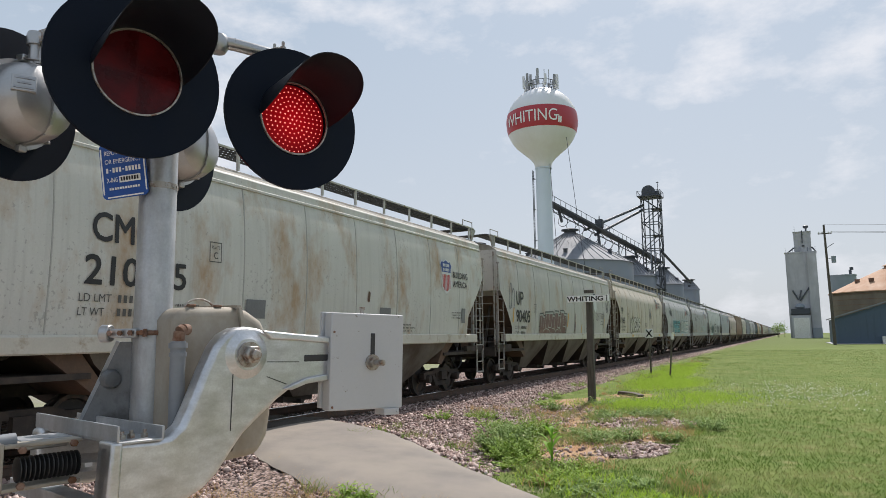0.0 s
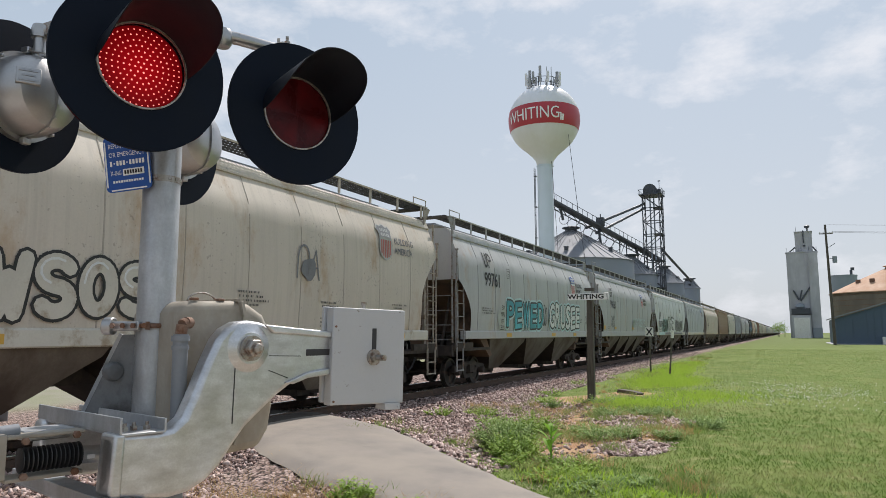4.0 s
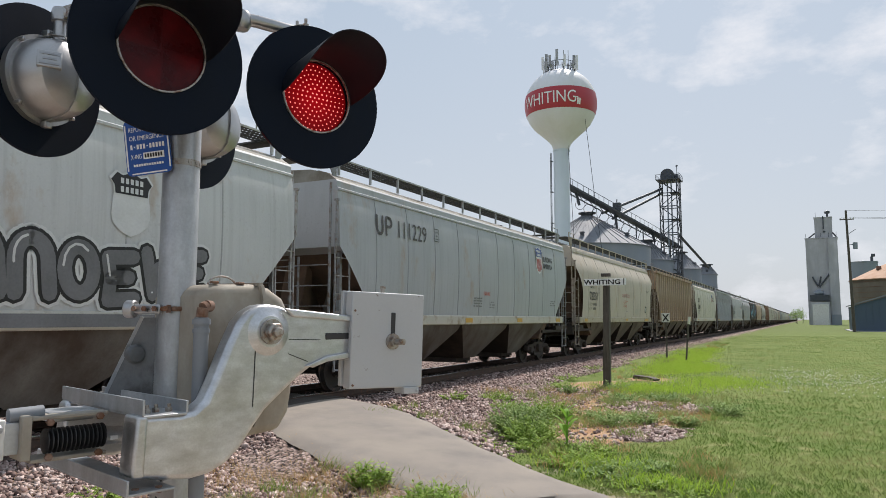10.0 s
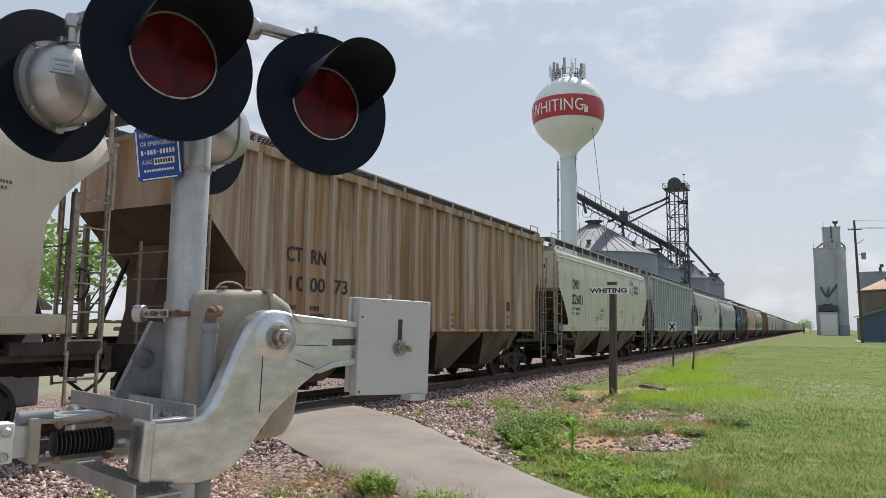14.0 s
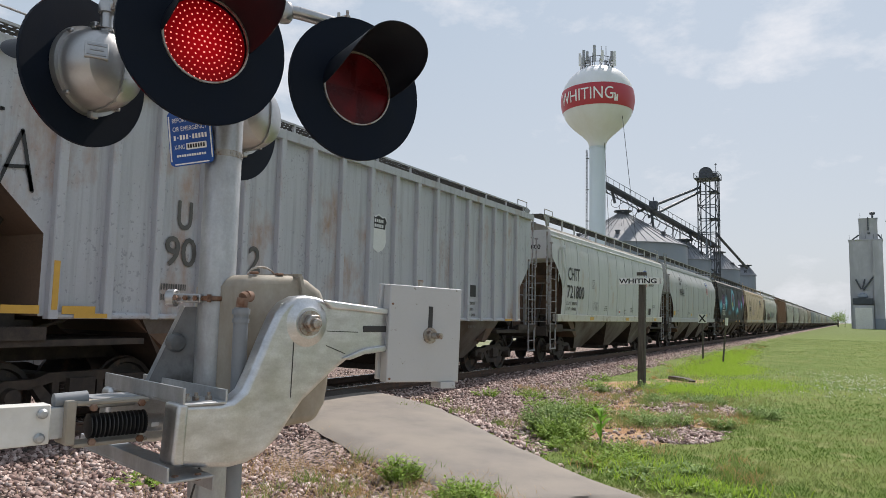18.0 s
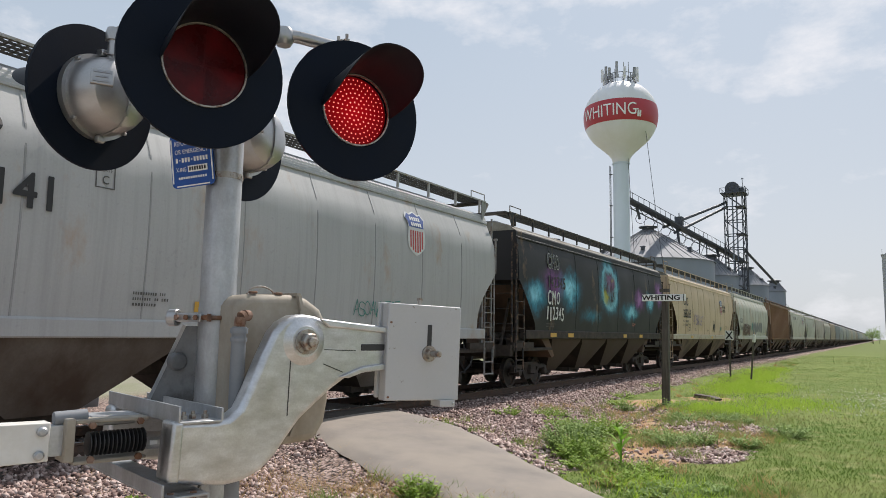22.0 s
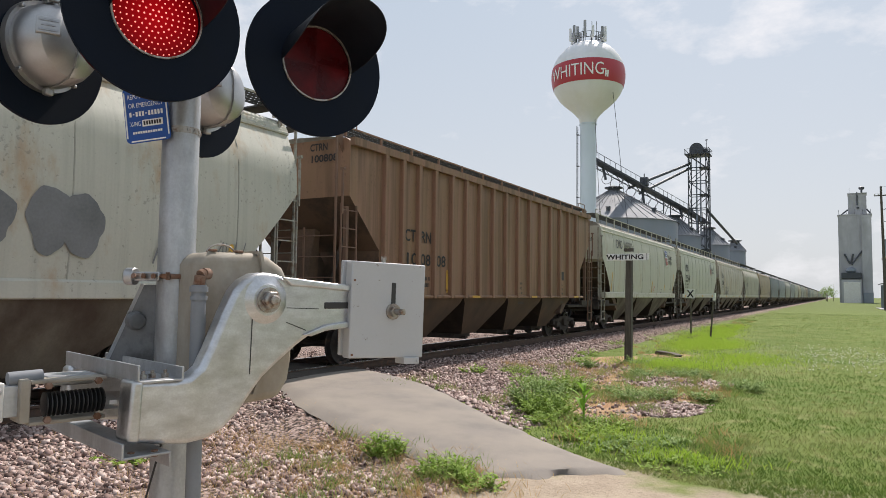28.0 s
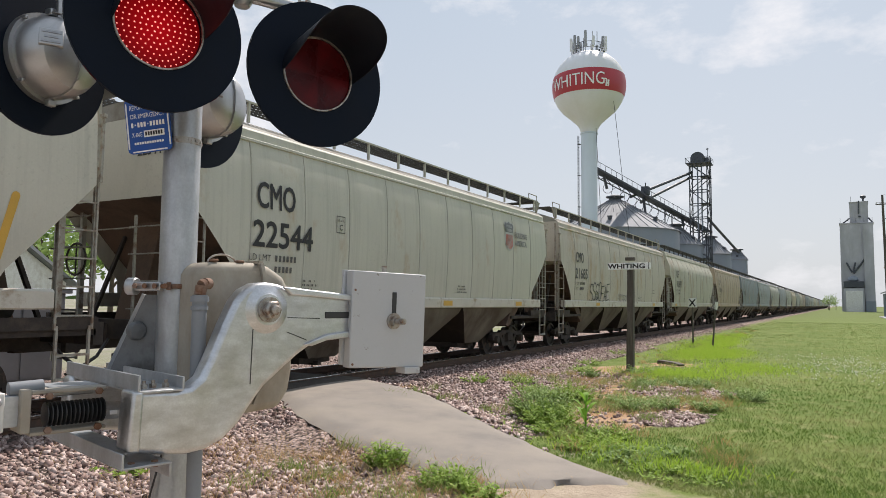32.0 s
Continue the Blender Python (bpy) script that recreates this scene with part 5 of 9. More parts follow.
def sprayed_word(car, kind, top, text, y0, z0, w, h, colours, seed, thick=0.085):
    """A word in fat hand-painted capitals: halo, outline and fill, each letter leaning its own way."""
    rnd = random.Random(seed)
    fill, line, halo = colours
    pitch = w / len(text)
    slots = [(rnd.uniform(-0.10, 0.10), rnd.uniform(-0.05, 0.05) * h, rnd.uniform(0.94, 1.08)) for _ in text]
    for colr, bold, off in ((halo, thick * 1.75, 0.012), (line, thick, 0.016), (fill, thick * 0.30, 0.020)):
        if colr is None:
            continue
        b = Build()
        for i, ch in enumerate(text):
            if ch == " ":
                continue
            me = letters(ch, h, "LEFT", None, 0.0)
            xs = [v.co.x for v in me.vertices]
            x0, x1 = min(xs), max(xs)
            k = pitch * (0.80 if thick > 0.05 else 0.72) / max(x1 - x0, 0.35 * h)
            turn, rise, grow = slots[i]
            cx = (x0 + x1) / 2

            def place(px, py, lift):
                yy = y0 + pitch * (i + 0.5) + px * math.cos(turn) - py * math.sin(turn)
                zz = z0 + h / 2 + rise + py * math.cos(turn) + px * math.sin(turn)
                return (width_at(kind, zz, top) + off + lift + PROUD[kind], yy, zz)

            bolder(b, [((v.co.x - cx) * k, (v.co.y - h / 2) * grow) for v in me.vertices], [tuple(p.vertices) for p in me.polygons], bold * h, place)
            bpy.data.meshes.remove(me)
        tagged(part("spray_paint", b, colr, car, "", 0), kind="stuff")


def flat_bars(kind, top, rects, off=0.010):
    b = Build()
    off += PROUD[kind]
    for y, z, w, h in rects:
        b.add([(width_at(kind, zz, top) + off, yy, zz) for yy, zz in ((y, z), (y + w, z), (y + w, z + h), (y, z + h))], [(0, 1, 2, 3)])
    return b


def side_text(car, kind, top, text, y, z, h, width, material, off=0.013, bold=0.0):
    off += PROUD[kind]
    me = letters(text, h, "LEFT", width)
    b = Build()
    bolder(b, [(v.co.x, v.co.y) for v in me.vertices], [tuple(p.vertices) for p in me.polygons], bold * h, lambda a, c, lift: (width_at(kind, z + c, top) + off + lift, y + a, z + c))
    bpy.data.meshes.remove(me)
    tagged(part("lettering", b, material, car, "", 0), kind="stuff")


def small_bars(rnd, y, z, rows, w, h=0.038, gap=0.075):
    """Unreadable stencil lines."""
    out = []
    for k in range(rows):
        a = y
        end = y + w * rnd.uniform(0.6, 1.0)
        while a < end:
            q = rnd.choice((0.018, 0.018, 0.024, 0.03))
            if rnd.random() > 0.16:
                out.append((a, z - k * gap, q, h))
            a += q + 0.017
    return out


shield_red = surface("shield_red", (0.45, 0.05, 0.05), 0.55, 0, 0.1, 3, 30, 0)
shield_blue = surface("shield_blue", (0.03, 0.07, 0.25), 0.55, 0, 0.1, 3, 30, 0)
faded_black = surface("faded_stencil", (0.085, 0.082, 0.078), 0.6, 0, 0.3, 6, 60, 0)
faded_red = surface("faded_red_stencil", (0.45, 0.12, 0.09), 0.6, 0, 0.2, 6, 60, 0)
spray_teal = surface("teal_spray_paint", (0.03, 0.26, 0.32), 0.5, 0, 0.2, 2, 30, 0, (0.10, 0.42, 0.5), 0.4, 2)
spray_black = surface("black_spray_paint", (0.014, 0.014, 0.016), 0.5, 0, 0.2, 2, 30, 0)
spray_white = surface("white_spray_paint", (0.6, 0.62, 0.62), 0.5, 0, 0.15, 2, 30, 0)
spray_green = surface("green_spray_paint", (0.03, 0.20, 0.17), 0.5, 0, 0.2, 2, 30, 0)
spray_grey = surface("grey_spray_paint", (0.15, 0.155, 0.165), 0.5, 0, 0.3, 2, 30, 0)
spray_pale = surface("pale_spray_paint", (0.36, 0.38, 0.36), 0.5, 0, 0.2, 2, 30, 0)
spray_maroon = surface("maroon_spray_paint", (0.13, 0.06, 0.055), 0.5, 0, 0.3, 2, 30, 0, (0.22, 0.14, 0.12), 0.4, 3)
spray_ice = surface("ice_blue_spray_paint", (0.40, 0.56, 0.58), 0.5, 0, 0.15, 2, 30, 0)
spray_plum = surface("plum_spray_paint", (0.10, 0.055, 0.10), 0.5, 0, 0.2, 2, 30, 0)
spray_purple = surface("purple_spray_paint", (0.13, 0.10, 0.28), 0.5, 0, 0.2, 2, 30, 0)
cream = surface("cream_sill_paint", (0.50, 0.48, 0.42), 0.6, 0, 0.12, 2, 40, 0.1, (0.3, 0.24, 0.17), 0.3, 3)
tan_sill = surface("tan_sill_paint", (0.42, 0.37, 0.285), 0.6, 0, 0.12, 2, 40, 0.1, (0.25, 0.17, 0.1), 0.3, 3)

# near-black brown that paints in the shade between the hopper bays
hopper_shade = surface("shaded_hopper_slope", (0.022, 0.015, 0.011), 0.9, 0, 0.3, 1.5, 30, 0.2, (0.05, 0.032, 0.022), 0.4, 1.0)
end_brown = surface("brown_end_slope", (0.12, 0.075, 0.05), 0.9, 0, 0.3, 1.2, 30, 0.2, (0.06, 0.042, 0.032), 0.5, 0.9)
MESHES = {}
CARS = []
WHEELSETS = []


def once(key, make, material):
    """Alike pieces share one mesh."""
    if key not in MESHES:
        me = make()
        smooth_by_angle(me, 30)
        me.materials.append(material)
        MESHES[key] = me
    return MESHES[key]


def hopper_car(label, kind, length, paint, seed, top=4.30, panels=11, roofcol=None, sill=None, slope=None, marks=(), near=True, end_code=(), col=(0.4, 0.4, 0.38), cut=3.25, curved=False):
    rnd = random.Random(seed)
    car = thing("hopper_car", label, "railway car", pose(TX, 0, ZR), "cars of the freight train")
    half = length / 2
    slope = slope or hopper_dark
    seam_paint = surface("seam_paint", [c * 0.70 for c in col], 0.7, 0, 0.25, 2, 30, 0)
    sill = sill or paint
    bm_ = bmesh.new()
    bm_.from_mesh(body_mesh(kind, half, top, panels, cut, curved).mesh("body"))
    bmesh.ops.remove_doubles(bm_, verts=bm_.verts, dist=0.0005)
    me_ = bpy.data.meshes.new("body")
    bm_.to_mesh(me_)
    bm_.free()
    bd_ = part("body", me_, paint, car, "", 28)
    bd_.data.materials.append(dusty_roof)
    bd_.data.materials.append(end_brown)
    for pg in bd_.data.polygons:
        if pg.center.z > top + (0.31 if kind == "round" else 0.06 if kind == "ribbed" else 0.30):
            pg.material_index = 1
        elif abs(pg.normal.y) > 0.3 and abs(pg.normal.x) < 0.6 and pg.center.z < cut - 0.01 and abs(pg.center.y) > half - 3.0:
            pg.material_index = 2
    iron_light = surface("board_post_paint", [c * 0.9 for c in col], 0.7, 0, 0.2, 4, 40, 0.1, (0.3, 0.24, 0.18), 0.4, 6) if near else ladder_grey
    iron = surface("ladder_paint", [c * 0.62 for c in col], 0.7, 0, 0.25, 4, 40, 0.1, (0.17, 0.11, 0.075), 0.45, 6) if near else ladder_grey
    # seams or posts
    e = half - BASE[kind]
    if kind == "ribbed":
        post = once(("post", round(top, 2)), lambda: Build().prism([(-0.06, -0.062), (0.045, -0.062), (0.06, -0.05), (0.06, 0.05), (0.045, 0.062), (-0.06, 0.062)], SILL, top, "z").mesh("side_post"), paint)
        pm = post.copy() if post.materials[0] != paint else post
        pm.materials[0] = paint
        for s in (1, -1):
            for y in post_rows(length, half):
                if near or s > 0:
                    shared("side_post", pm, car, pose(s * 1.545, y, 0))
        tb_ = Build()
        for s in (1, -1):
            tb_.box(s * 1.55, 0, top - 0.03, 0.12, 2 * e, 0.16)
        part("top_chord", tb_, paint, car)
    else:
        sb = Build()
        for s in (1, -1):
            for k in range(1, panels):
                y = -e + 2 * e * k / panels
                zs = [SILL + 0.2, 1.95, 2.2, 2.45, 2.7, 2.95, 3.3, 3.65, 3.95, top - 0.12, top]
                wob = rnd.uniform(0.010, 0.026)
                for z0, z1 in zip(zs, zs[1:]):
                    if abs(y) > e - 0.05 - corner_cut(kind, z0, cut, curved):
                        continue
                    sb.beam((s * (width_at(kind, z0, top) + 0.003), y, z0), (s * (width_at(kind, z1, top) + 0.003), y, z1), wob, 0.010, (s, 0, 0))
        tagged(part("weld_seams", sb, seam_paint, car, "", 0), kind="stuff")
    # sills along both sides
    for s in (1, -1):
        hgt = 0.08 if kind == "ribbed" else 0.25
        sl = Build().prism([(s * 1.40, SILL), (s * 1.56, SILL), (s * 1.58, SILL + 0.02), (s * 1.58, SILL + hgt - 0.03), (s * 1.55, SILL + hgt), (s * 1.40, SILL + hgt)], -half + (1.4 if kind == "ribbed" else 0.75), half - (1.4 if kind == "ribbed" else 0.75), "y")
        part("side_sill", sl, sill, car, "", 30)
        for e_ in (-1, 1):
            part("corner_sill", Build().box(s * 1.47, e_ * (half - 0.75), 1.24, 0.10, 1.3, 0.16), truck_steel, car)
    cs = Build().box(0, 0, 1.0, 0.55, length + 0.1, 0.34)
    part("centre_sill", cs, truck_steel, car)
    # hopper bays
    nb = 4 if kind == "ribbed" or seed % 3 == 0 else 3
    span = length - 5.4
    bay = span / nb
    for k in range(nb):
        y = -span / 2 + bay * (k + 0.5)
        hb = Build()
        y0, y1 = bay / 2 - 0.02, 0.42
        x0, x1 = 1.50, 0.92
        vs = [(x0, -y0, SILL + 0.02), (x0, y0, SILL + 0.02), (-x0, y0, SILL + 0.02), (-x0, -y0, SILL + 0.02), (x0 - 0.04, -y0 + 0.12, SILL - 0.14), (x0 - 0.04, y0 - 0.12, SILL - 0.14), (-x0 + 0.04, y0 - 0.12, SILL - 0.14), (-x0 + 0.04, -y0 + 0.12, SILL - 0.14),
              (x1, -y1, 0.42), (x1, y1, 0.42), (-x1, y1, 0.42), (-x1, -y1, 0.42)]
        fs = [(i, (i + 1) % 4, 4 + (i + 1) % 4, 4 + i) for i in range(4)] + [(4 + i, 4 + (i + 1) % 4, 8 + (i + 1) % 4, 8 + i) for i in range(4)] + [(8, 9, 10, 11), (3, 2, 1, 0)]
        hb.add([(a, y + b_, c) for a, b_, c in vs], fs)
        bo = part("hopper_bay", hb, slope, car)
        # faces turned along the track get the gap's shade as their colour
        bo.data.materials.append(hopper_shade)
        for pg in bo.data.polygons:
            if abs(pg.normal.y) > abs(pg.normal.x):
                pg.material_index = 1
        if near:
            part("outlet_gate", Build().box(0, y, 0.36, 1.45, 0.95, 0.12).box(0, y, 0.30, 1.7, 0.10, 0.08), truck_steel, bo)
    # end slopes, posts and platforms
    for s in (-1, 1):
        h_ = half - (0.5 if kind == "ribbed" else 0.0)
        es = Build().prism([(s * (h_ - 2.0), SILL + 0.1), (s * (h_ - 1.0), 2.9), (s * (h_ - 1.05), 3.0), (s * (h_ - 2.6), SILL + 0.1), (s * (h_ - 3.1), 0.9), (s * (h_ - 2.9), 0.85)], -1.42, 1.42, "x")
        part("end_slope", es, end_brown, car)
        pf = Build().box(0, s * (half - 1.45), 1.12, 2.95, 2.7, 0.08).box(0, s * (half - 0.06), 1.10, 2.95, 0.14, 0.30)
        part("end_platform", pf, truck_steel, car)
        if not near:
            def ends():
                up = Build().box(0, 0, 2.25, 0.10, 0.10, 2.1).mesh("p")
                q = [(up, pose(x, -0.58, 0)) for x in (-1.36, -0.5, 0.5, 1.36)]
                q += [(ladder_mesh(2.1, 0.48, 7), pose(x * 1.53, -0.45, 1.16)) for x in (-1, 1)] + [(ladder_mesh(3.2, 0.42, 9), pose(1.2, -0.47, 1.16, 0, 0, 90))]
                return merged(q, "end_frame")
            shared("end_frame", once("far_end", ends, ladder_grey), car, pose(0, s * half, 0, 0, 0, 0 if s > 0 else 180), "end posts and ladders")
            shared("coupler", COUPLER, car, pose(0, s * (half - 0.25), 0.88, 0, 0, 0 if s > 0 else 180), "knuckle coupler")
            shared("bogie", once("far_truck", far_truck_mesh, truck_steel), car, pose(0, s * (half - 2.15), 0.50), "four-wheeled cast steel bogie")
            continue
        post = once(("endpost", seed), lambda: Build().box(0, 0, (1.2 + 3.3) / 2, 0.08, 0.08, 2.1).mesh("end_post"), iron)
        for x in (-1.36, 1.36):
            shared("end_post", post, car, pose(x, s * (half - 0.58), 0))
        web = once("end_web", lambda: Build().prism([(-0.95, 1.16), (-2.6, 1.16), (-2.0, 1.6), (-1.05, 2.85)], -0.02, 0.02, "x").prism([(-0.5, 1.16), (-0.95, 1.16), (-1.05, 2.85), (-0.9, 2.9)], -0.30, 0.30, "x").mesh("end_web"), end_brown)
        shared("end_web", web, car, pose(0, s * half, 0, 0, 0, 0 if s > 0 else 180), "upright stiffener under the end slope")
        lad = once(("ladder_side", seed), lambda: ladder_mesh(2.15, 0.50, 6), iron)
        rail = once(("corner_rail", seed), lambda: Build().box(0, 0, 0.35, 0.04, 0.035, 0.9).box(0, 0, 0.80, 0.10, 0.05, 0.05).mesh("corner_rail"), iron)
        step = once(("step", seed), lambda: Build().box(0, -0.22, -0.3, 0.04, 0.03, 0.7).box(0, 0.22, -0.3, 0.04, 0.03, 0.7).box(0, 0, -0.62, 0.06, 0.44, 0.03).box(0, 0, -0.32, 0.05, 0.44, 0.03).mesh("step"), iron)
        lad_end = once(("ladder_end", seed), lambda: end_irons(top), iron)
        for x in (-1, 1):
            shared("side_ladder", lad, car, pose(x * 1.53, s * (half - 0.45), 1.16), "grab-iron ladder")
            shared("corner_rail", rail, car, pose(x * 1.56, s * (half - 0.19), 3.20))
            shared("step", step, car, pose(x * 1.52, s * (half - 0.45), 1.16), "")
        shared("end_ladder", lad_end, car, pose(0, s * (half - 0.16), 1.16), "grab irons on the end")
        shared("coupler", COUPLER, car, pose(0, s * (half - 0.25), 0.88, 0, 0, 0 if s > 0 else 180), "knuckle coupler")
        hose = Build().tube([(0.3, s * half, 0.95), (0.34, s * (half + 0.2), 0.7), (0.3, s * (half + 0.5), 0.5), (0.2, s * (half + 0.6), 0.45)], 0.025, 6)
        if near:
            part("air_hose", hose, rubber, car)
        truck(car, s * (half - 2.15), near)
    if near:
        bw = Build().lathe([(0.26, -0.02), (0.28, 0.0), (0.26, 0.02), (0.24, 0.0), (0.26, -0.02)], 20, Matrix.Translation((-0.8, -half + 0.12, 2.2)) @ Matrix.Rotation(radians(90), 4, "X"), False)
        bw.rod((-0.8, -half + 0.12, 1.95), (-0.8, -half + 0.12, 2.45), 0.012, 6).rod((-1.05, -half + 0.12, 2.2), (-0.55, -half + 0.12, 2.2), 0.012, 6)
        part("brake_wheel", bw, truck_steel, car)
        bc = Build().lathe([(0.0, -0.3), (0.16, -0.28), (0.17, 0.0), (0.15, 0.2), (0.06, 0.24), (0.06, 0.5), (0.0, 0.5)], 16, Matrix.Translation((0.55, -half + 0.95, 1.42)) @ Matrix.Rotation(radians(90), 4, "X"))
        part("brake_cylinder", bc, truck_steel, car)
        vb = Build().box(1.05, -half + 1.0, 1.36, 0.30, 0.36, 0.42).box(1.05, -half + 1.3, 1.30, 0.16, 0.3, 0.2).rod((1.05, -half + 0.7, 1.5), (1.05, -half + 1.9, 1.5), 0.03, 8).rod((0.8, -half + 0.8, 1.62), (1.3, -half + 0.8, 1.62), 0.025, 8)
        part("brake_valve", vb, truck_steel, car)
        pipe_ = Build().tube([(1.36, -half + 0.3, 1.25), (1.36, -half + 1.2, 1.25), (1.2, -half + 1.8, 1.4), (1.2, -half + 2.6, 2.0)], 0.025, 8)
        part("brake_pipe", pipe_, truck_steel, car)
        for s in (-1, 1):
            for x in (-0.9, 0.9):
                part("sheet_brace", Build().beam((x, s * (half - 0.5), 1.2), (x, s * (half - 1.1), 2.7), 0.07, 0.05), truck_steel, car)
        res = Build().lathe([(0.0, -0.55), (0.18, -0.5), (0.22, -0.4), (0.22, 0.4), (0.18, 0.5), (0.0, 0.55)], 16, Matrix.Translation((0.55, half - 1.1, 1.45)) @ Matrix.Rotation(radians(90), 4, "Y"))
        part("air_reservoir", res, truck_steel, car)
    # running boards with their posts, and roof hatches
    zt = top + {"round": 0.60, "panel": 0.74, "ribbed": 0.30}[kind]
    ph = {"round": 0.34, "panel": 0.36, "ribbed": 0.20}[kind]
    for s in (1, -1):
        rbk = once(("board", round(length, 1), near, ph), lambda: running_board(length - 0.5, 0 if near else ph), grating)
        rb_ = shared("running_board", rbk, car, pose(s * 1.02, 0, zt), "open grating walkway")
        if not near:
            continue
        postm = once(("board_post", seed), lambda: Build().box(0, 0, -ph / 2 + 0.02, 0.045, 0.045, ph + 0.02).mesh("board_post"), iron_light)
        nposts = 13
        for k in range(nposts):
            shared("board_post", postm, rb_, pose(s * 0.27, -half + 0.6 + (length - 1.2) * k / (nposts - 1), 0))
        part("board_rail", Build().box(s * 1.29, 0, zt + 0.012, 0.03, length - 0.5, 0.035), iron_light, car)
        for e_ in (-1, 1):
            part("grab_rail", Build().tube([(s * 1.27, e_ * (half - 0.3), zt), (s * 1.27, e_ * (half - 0.3), zt + 0.2), (s * 1.27, e_ * (half - 1.0), zt + 0.2), (s * 1.27, e_ * (half - 1.0), zt)], 0.014, 6), iron, car)
            part("board_bracket", Build().prism([(e_ * (half - 0.5), zt - 0.02), (e_ * (half - 0.12), zt - 0.02), (e_ * (half - 0.5), zt - 0.55)], s * 1.30 - 0.012, s * 1.30 + 0.012, "x"), iron, car)
    eb_ = once("end_board", lambda: Build().box(0, 0, 0, 2.5, 0.40, 0.03).mesh("end_board"), grating)
    for s in (-1, 1):
        shared("end_board", eb_, car, pose(0, s * (half - 0.25), zt), "")
    hatch = once(("hatch", round(length, 1)), lambda: Build().box(0, 0, 0.10, 0.62, length - 2.4, 0.16).mesh("trough_hatch"), bin_roof)
    shared("trough_hatch", hatch, car, pose(0, 0, top + {"round": 0.43, "panel": 0.53, "ribbed": 0.15}[kind]), "")
    # lettering, reflectors and paint
    if kind == "ribbed" or not near:
        for k in range(4 if near else 1):
            part("reflector", Build().box(1.583 if kind != "ribbed" else 1.61, -half + 1.9 + (length - 4.2) * k / 3, SILL + (0.12 if kind != "ribbed" else 0.04), 0.006, 0.45, 0.12 if kind != "ribbed" else 0.06), yellow_tape, car, "yellow reflective tape")
    if near:
        for k, t in enumerate(end_code):
            if t:
                me = mapped(letters(t, 0.15, "LEFT", 0.115 * len(t), 0.03), lambda a, c: Vector((0.45 + a, -half + BASE[kind] - 0.014, top - 0.16 - 0.24 * k + c)))
                part("end_lettering", me, lettering_black, car, "", 0)
    for mk in marks:
        mk(car, kind, top, half, rnd)
    return car


def running_board(ln, post):
    """Open grating: long bearing bars and many thin cross bars."""
    b = Build()
    if post:
        for k in range(12):
            b.box(0.18, -ln / 2 + 0.4 + (ln - 0.8) * k / 11, -post / 2 + 0.02, 0.05, 0.05, post)
    for x in (-0.26, -0.13, 0.0, 0.13, 0.26):
        b.box(x, 0, 0, 0.016, ln, 0.034)
    n = int(ln / 0.10)
    for k in range(n):
        b.box(0, -ln / 2 + ln * (k + 0.5) / n, 0.0, 0.52, 0.03, 0.016)
    return b.mesh("running_board")


# ready-made sets of marks; y runs from the coupling at the leading end
def strokes_up(y, z, h, w):
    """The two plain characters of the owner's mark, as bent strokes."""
    a = w * 0.38
    u = [(y, z + h), (y, z + a * 0.6)] + arc(y + a / 2, z + a * 0.55, a / 2, a * 0.55, math.pi, 2 * math.pi, 7) + [(y + a, z + a * 0.6), (y + a, z + h)]
    x = y + w - a
    p = [(x, z), (x, z + h), (x + a * 0.5, z + h)] + arc(x + a * 0.5, z + h * 0.74, a * 0.5, h * 0.26, math.pi / 2, -math.pi / 2, 7) + [(x, z + h * 0.48)]
    return [u, p]


def mark_up(y, z, h, w, colour):
    def put(car, kind, top, half, rnd):
        b = Build()
        for st in strokes_up(-half - 0.45 + y, z, h, w):
            ribbon(b, kind, top, st, h * 0.085, 0.013 + PROUD[kind])
        part("lettering_mark", b, colour, car, "", 0)
    return put


def number(code, num, y, z, h, w, colour=None, gap=0.60, limits=True):
    def put(car, kind, top, half, rnd):
        c = colour or lettering_black
        y0 = -half - 0.45 + y
        if code:
            side_text(car, kind, top, code, y0 + 0.08, z + gap, h, w * (0.62 if len(code) == 3 else 0.68), c, 0.013, 0.022)
        else:
            mark_up(y + 0.08, z + gap, h, w * 0.45, c)(car, kind, top, half, rnd)
        side_text(car, kind, top, num, y0, z, h, w, c, 0.013, 0.022)
        for k, t in enumerate(("LD LMT", "LT WT") if limits else ()):
            side_text(car, kind, top, t, y0 - 0.05, z - 0.24 - 0.19 * k, 0.11, 0.50 if k == 0 else 0.40, faded_black)
            digits = [(y0 + 0.57 + 0.095 * j, z - 0.24 - 0.19 * k, 0.055, 0.105) for j in range(6 - k)]
            tagged(part("stencil_line", flat_bars(kind, top, digits), faded_black, car, "", 0), kind="stuff")
    return put


def plate_c(y, z):
    def put(car, kind, top, half, rnd):
        y0 = -half - 0.45 + y
        r = [(y0, z, 0.27, 0.016), (y0, z + 0.32, 0.27, 0.016), (y0, z, 0.016, 0.33), (y0 + 0.254, z, 0.016, 0.33)]
        part("plate_mark", flat_bars(kind, top, r), faded_black, car, "", 0)
        side_text(car, kind, top, "PLATE", y0 + 0.045, z + 0.22, 0.055, 0.18, faded_black)
        side_text(car, kind, top, "C", y0 + 0.085, z + 0.06, 0.11, 0.09, faded_black, 0.013, 0.02)
    return put


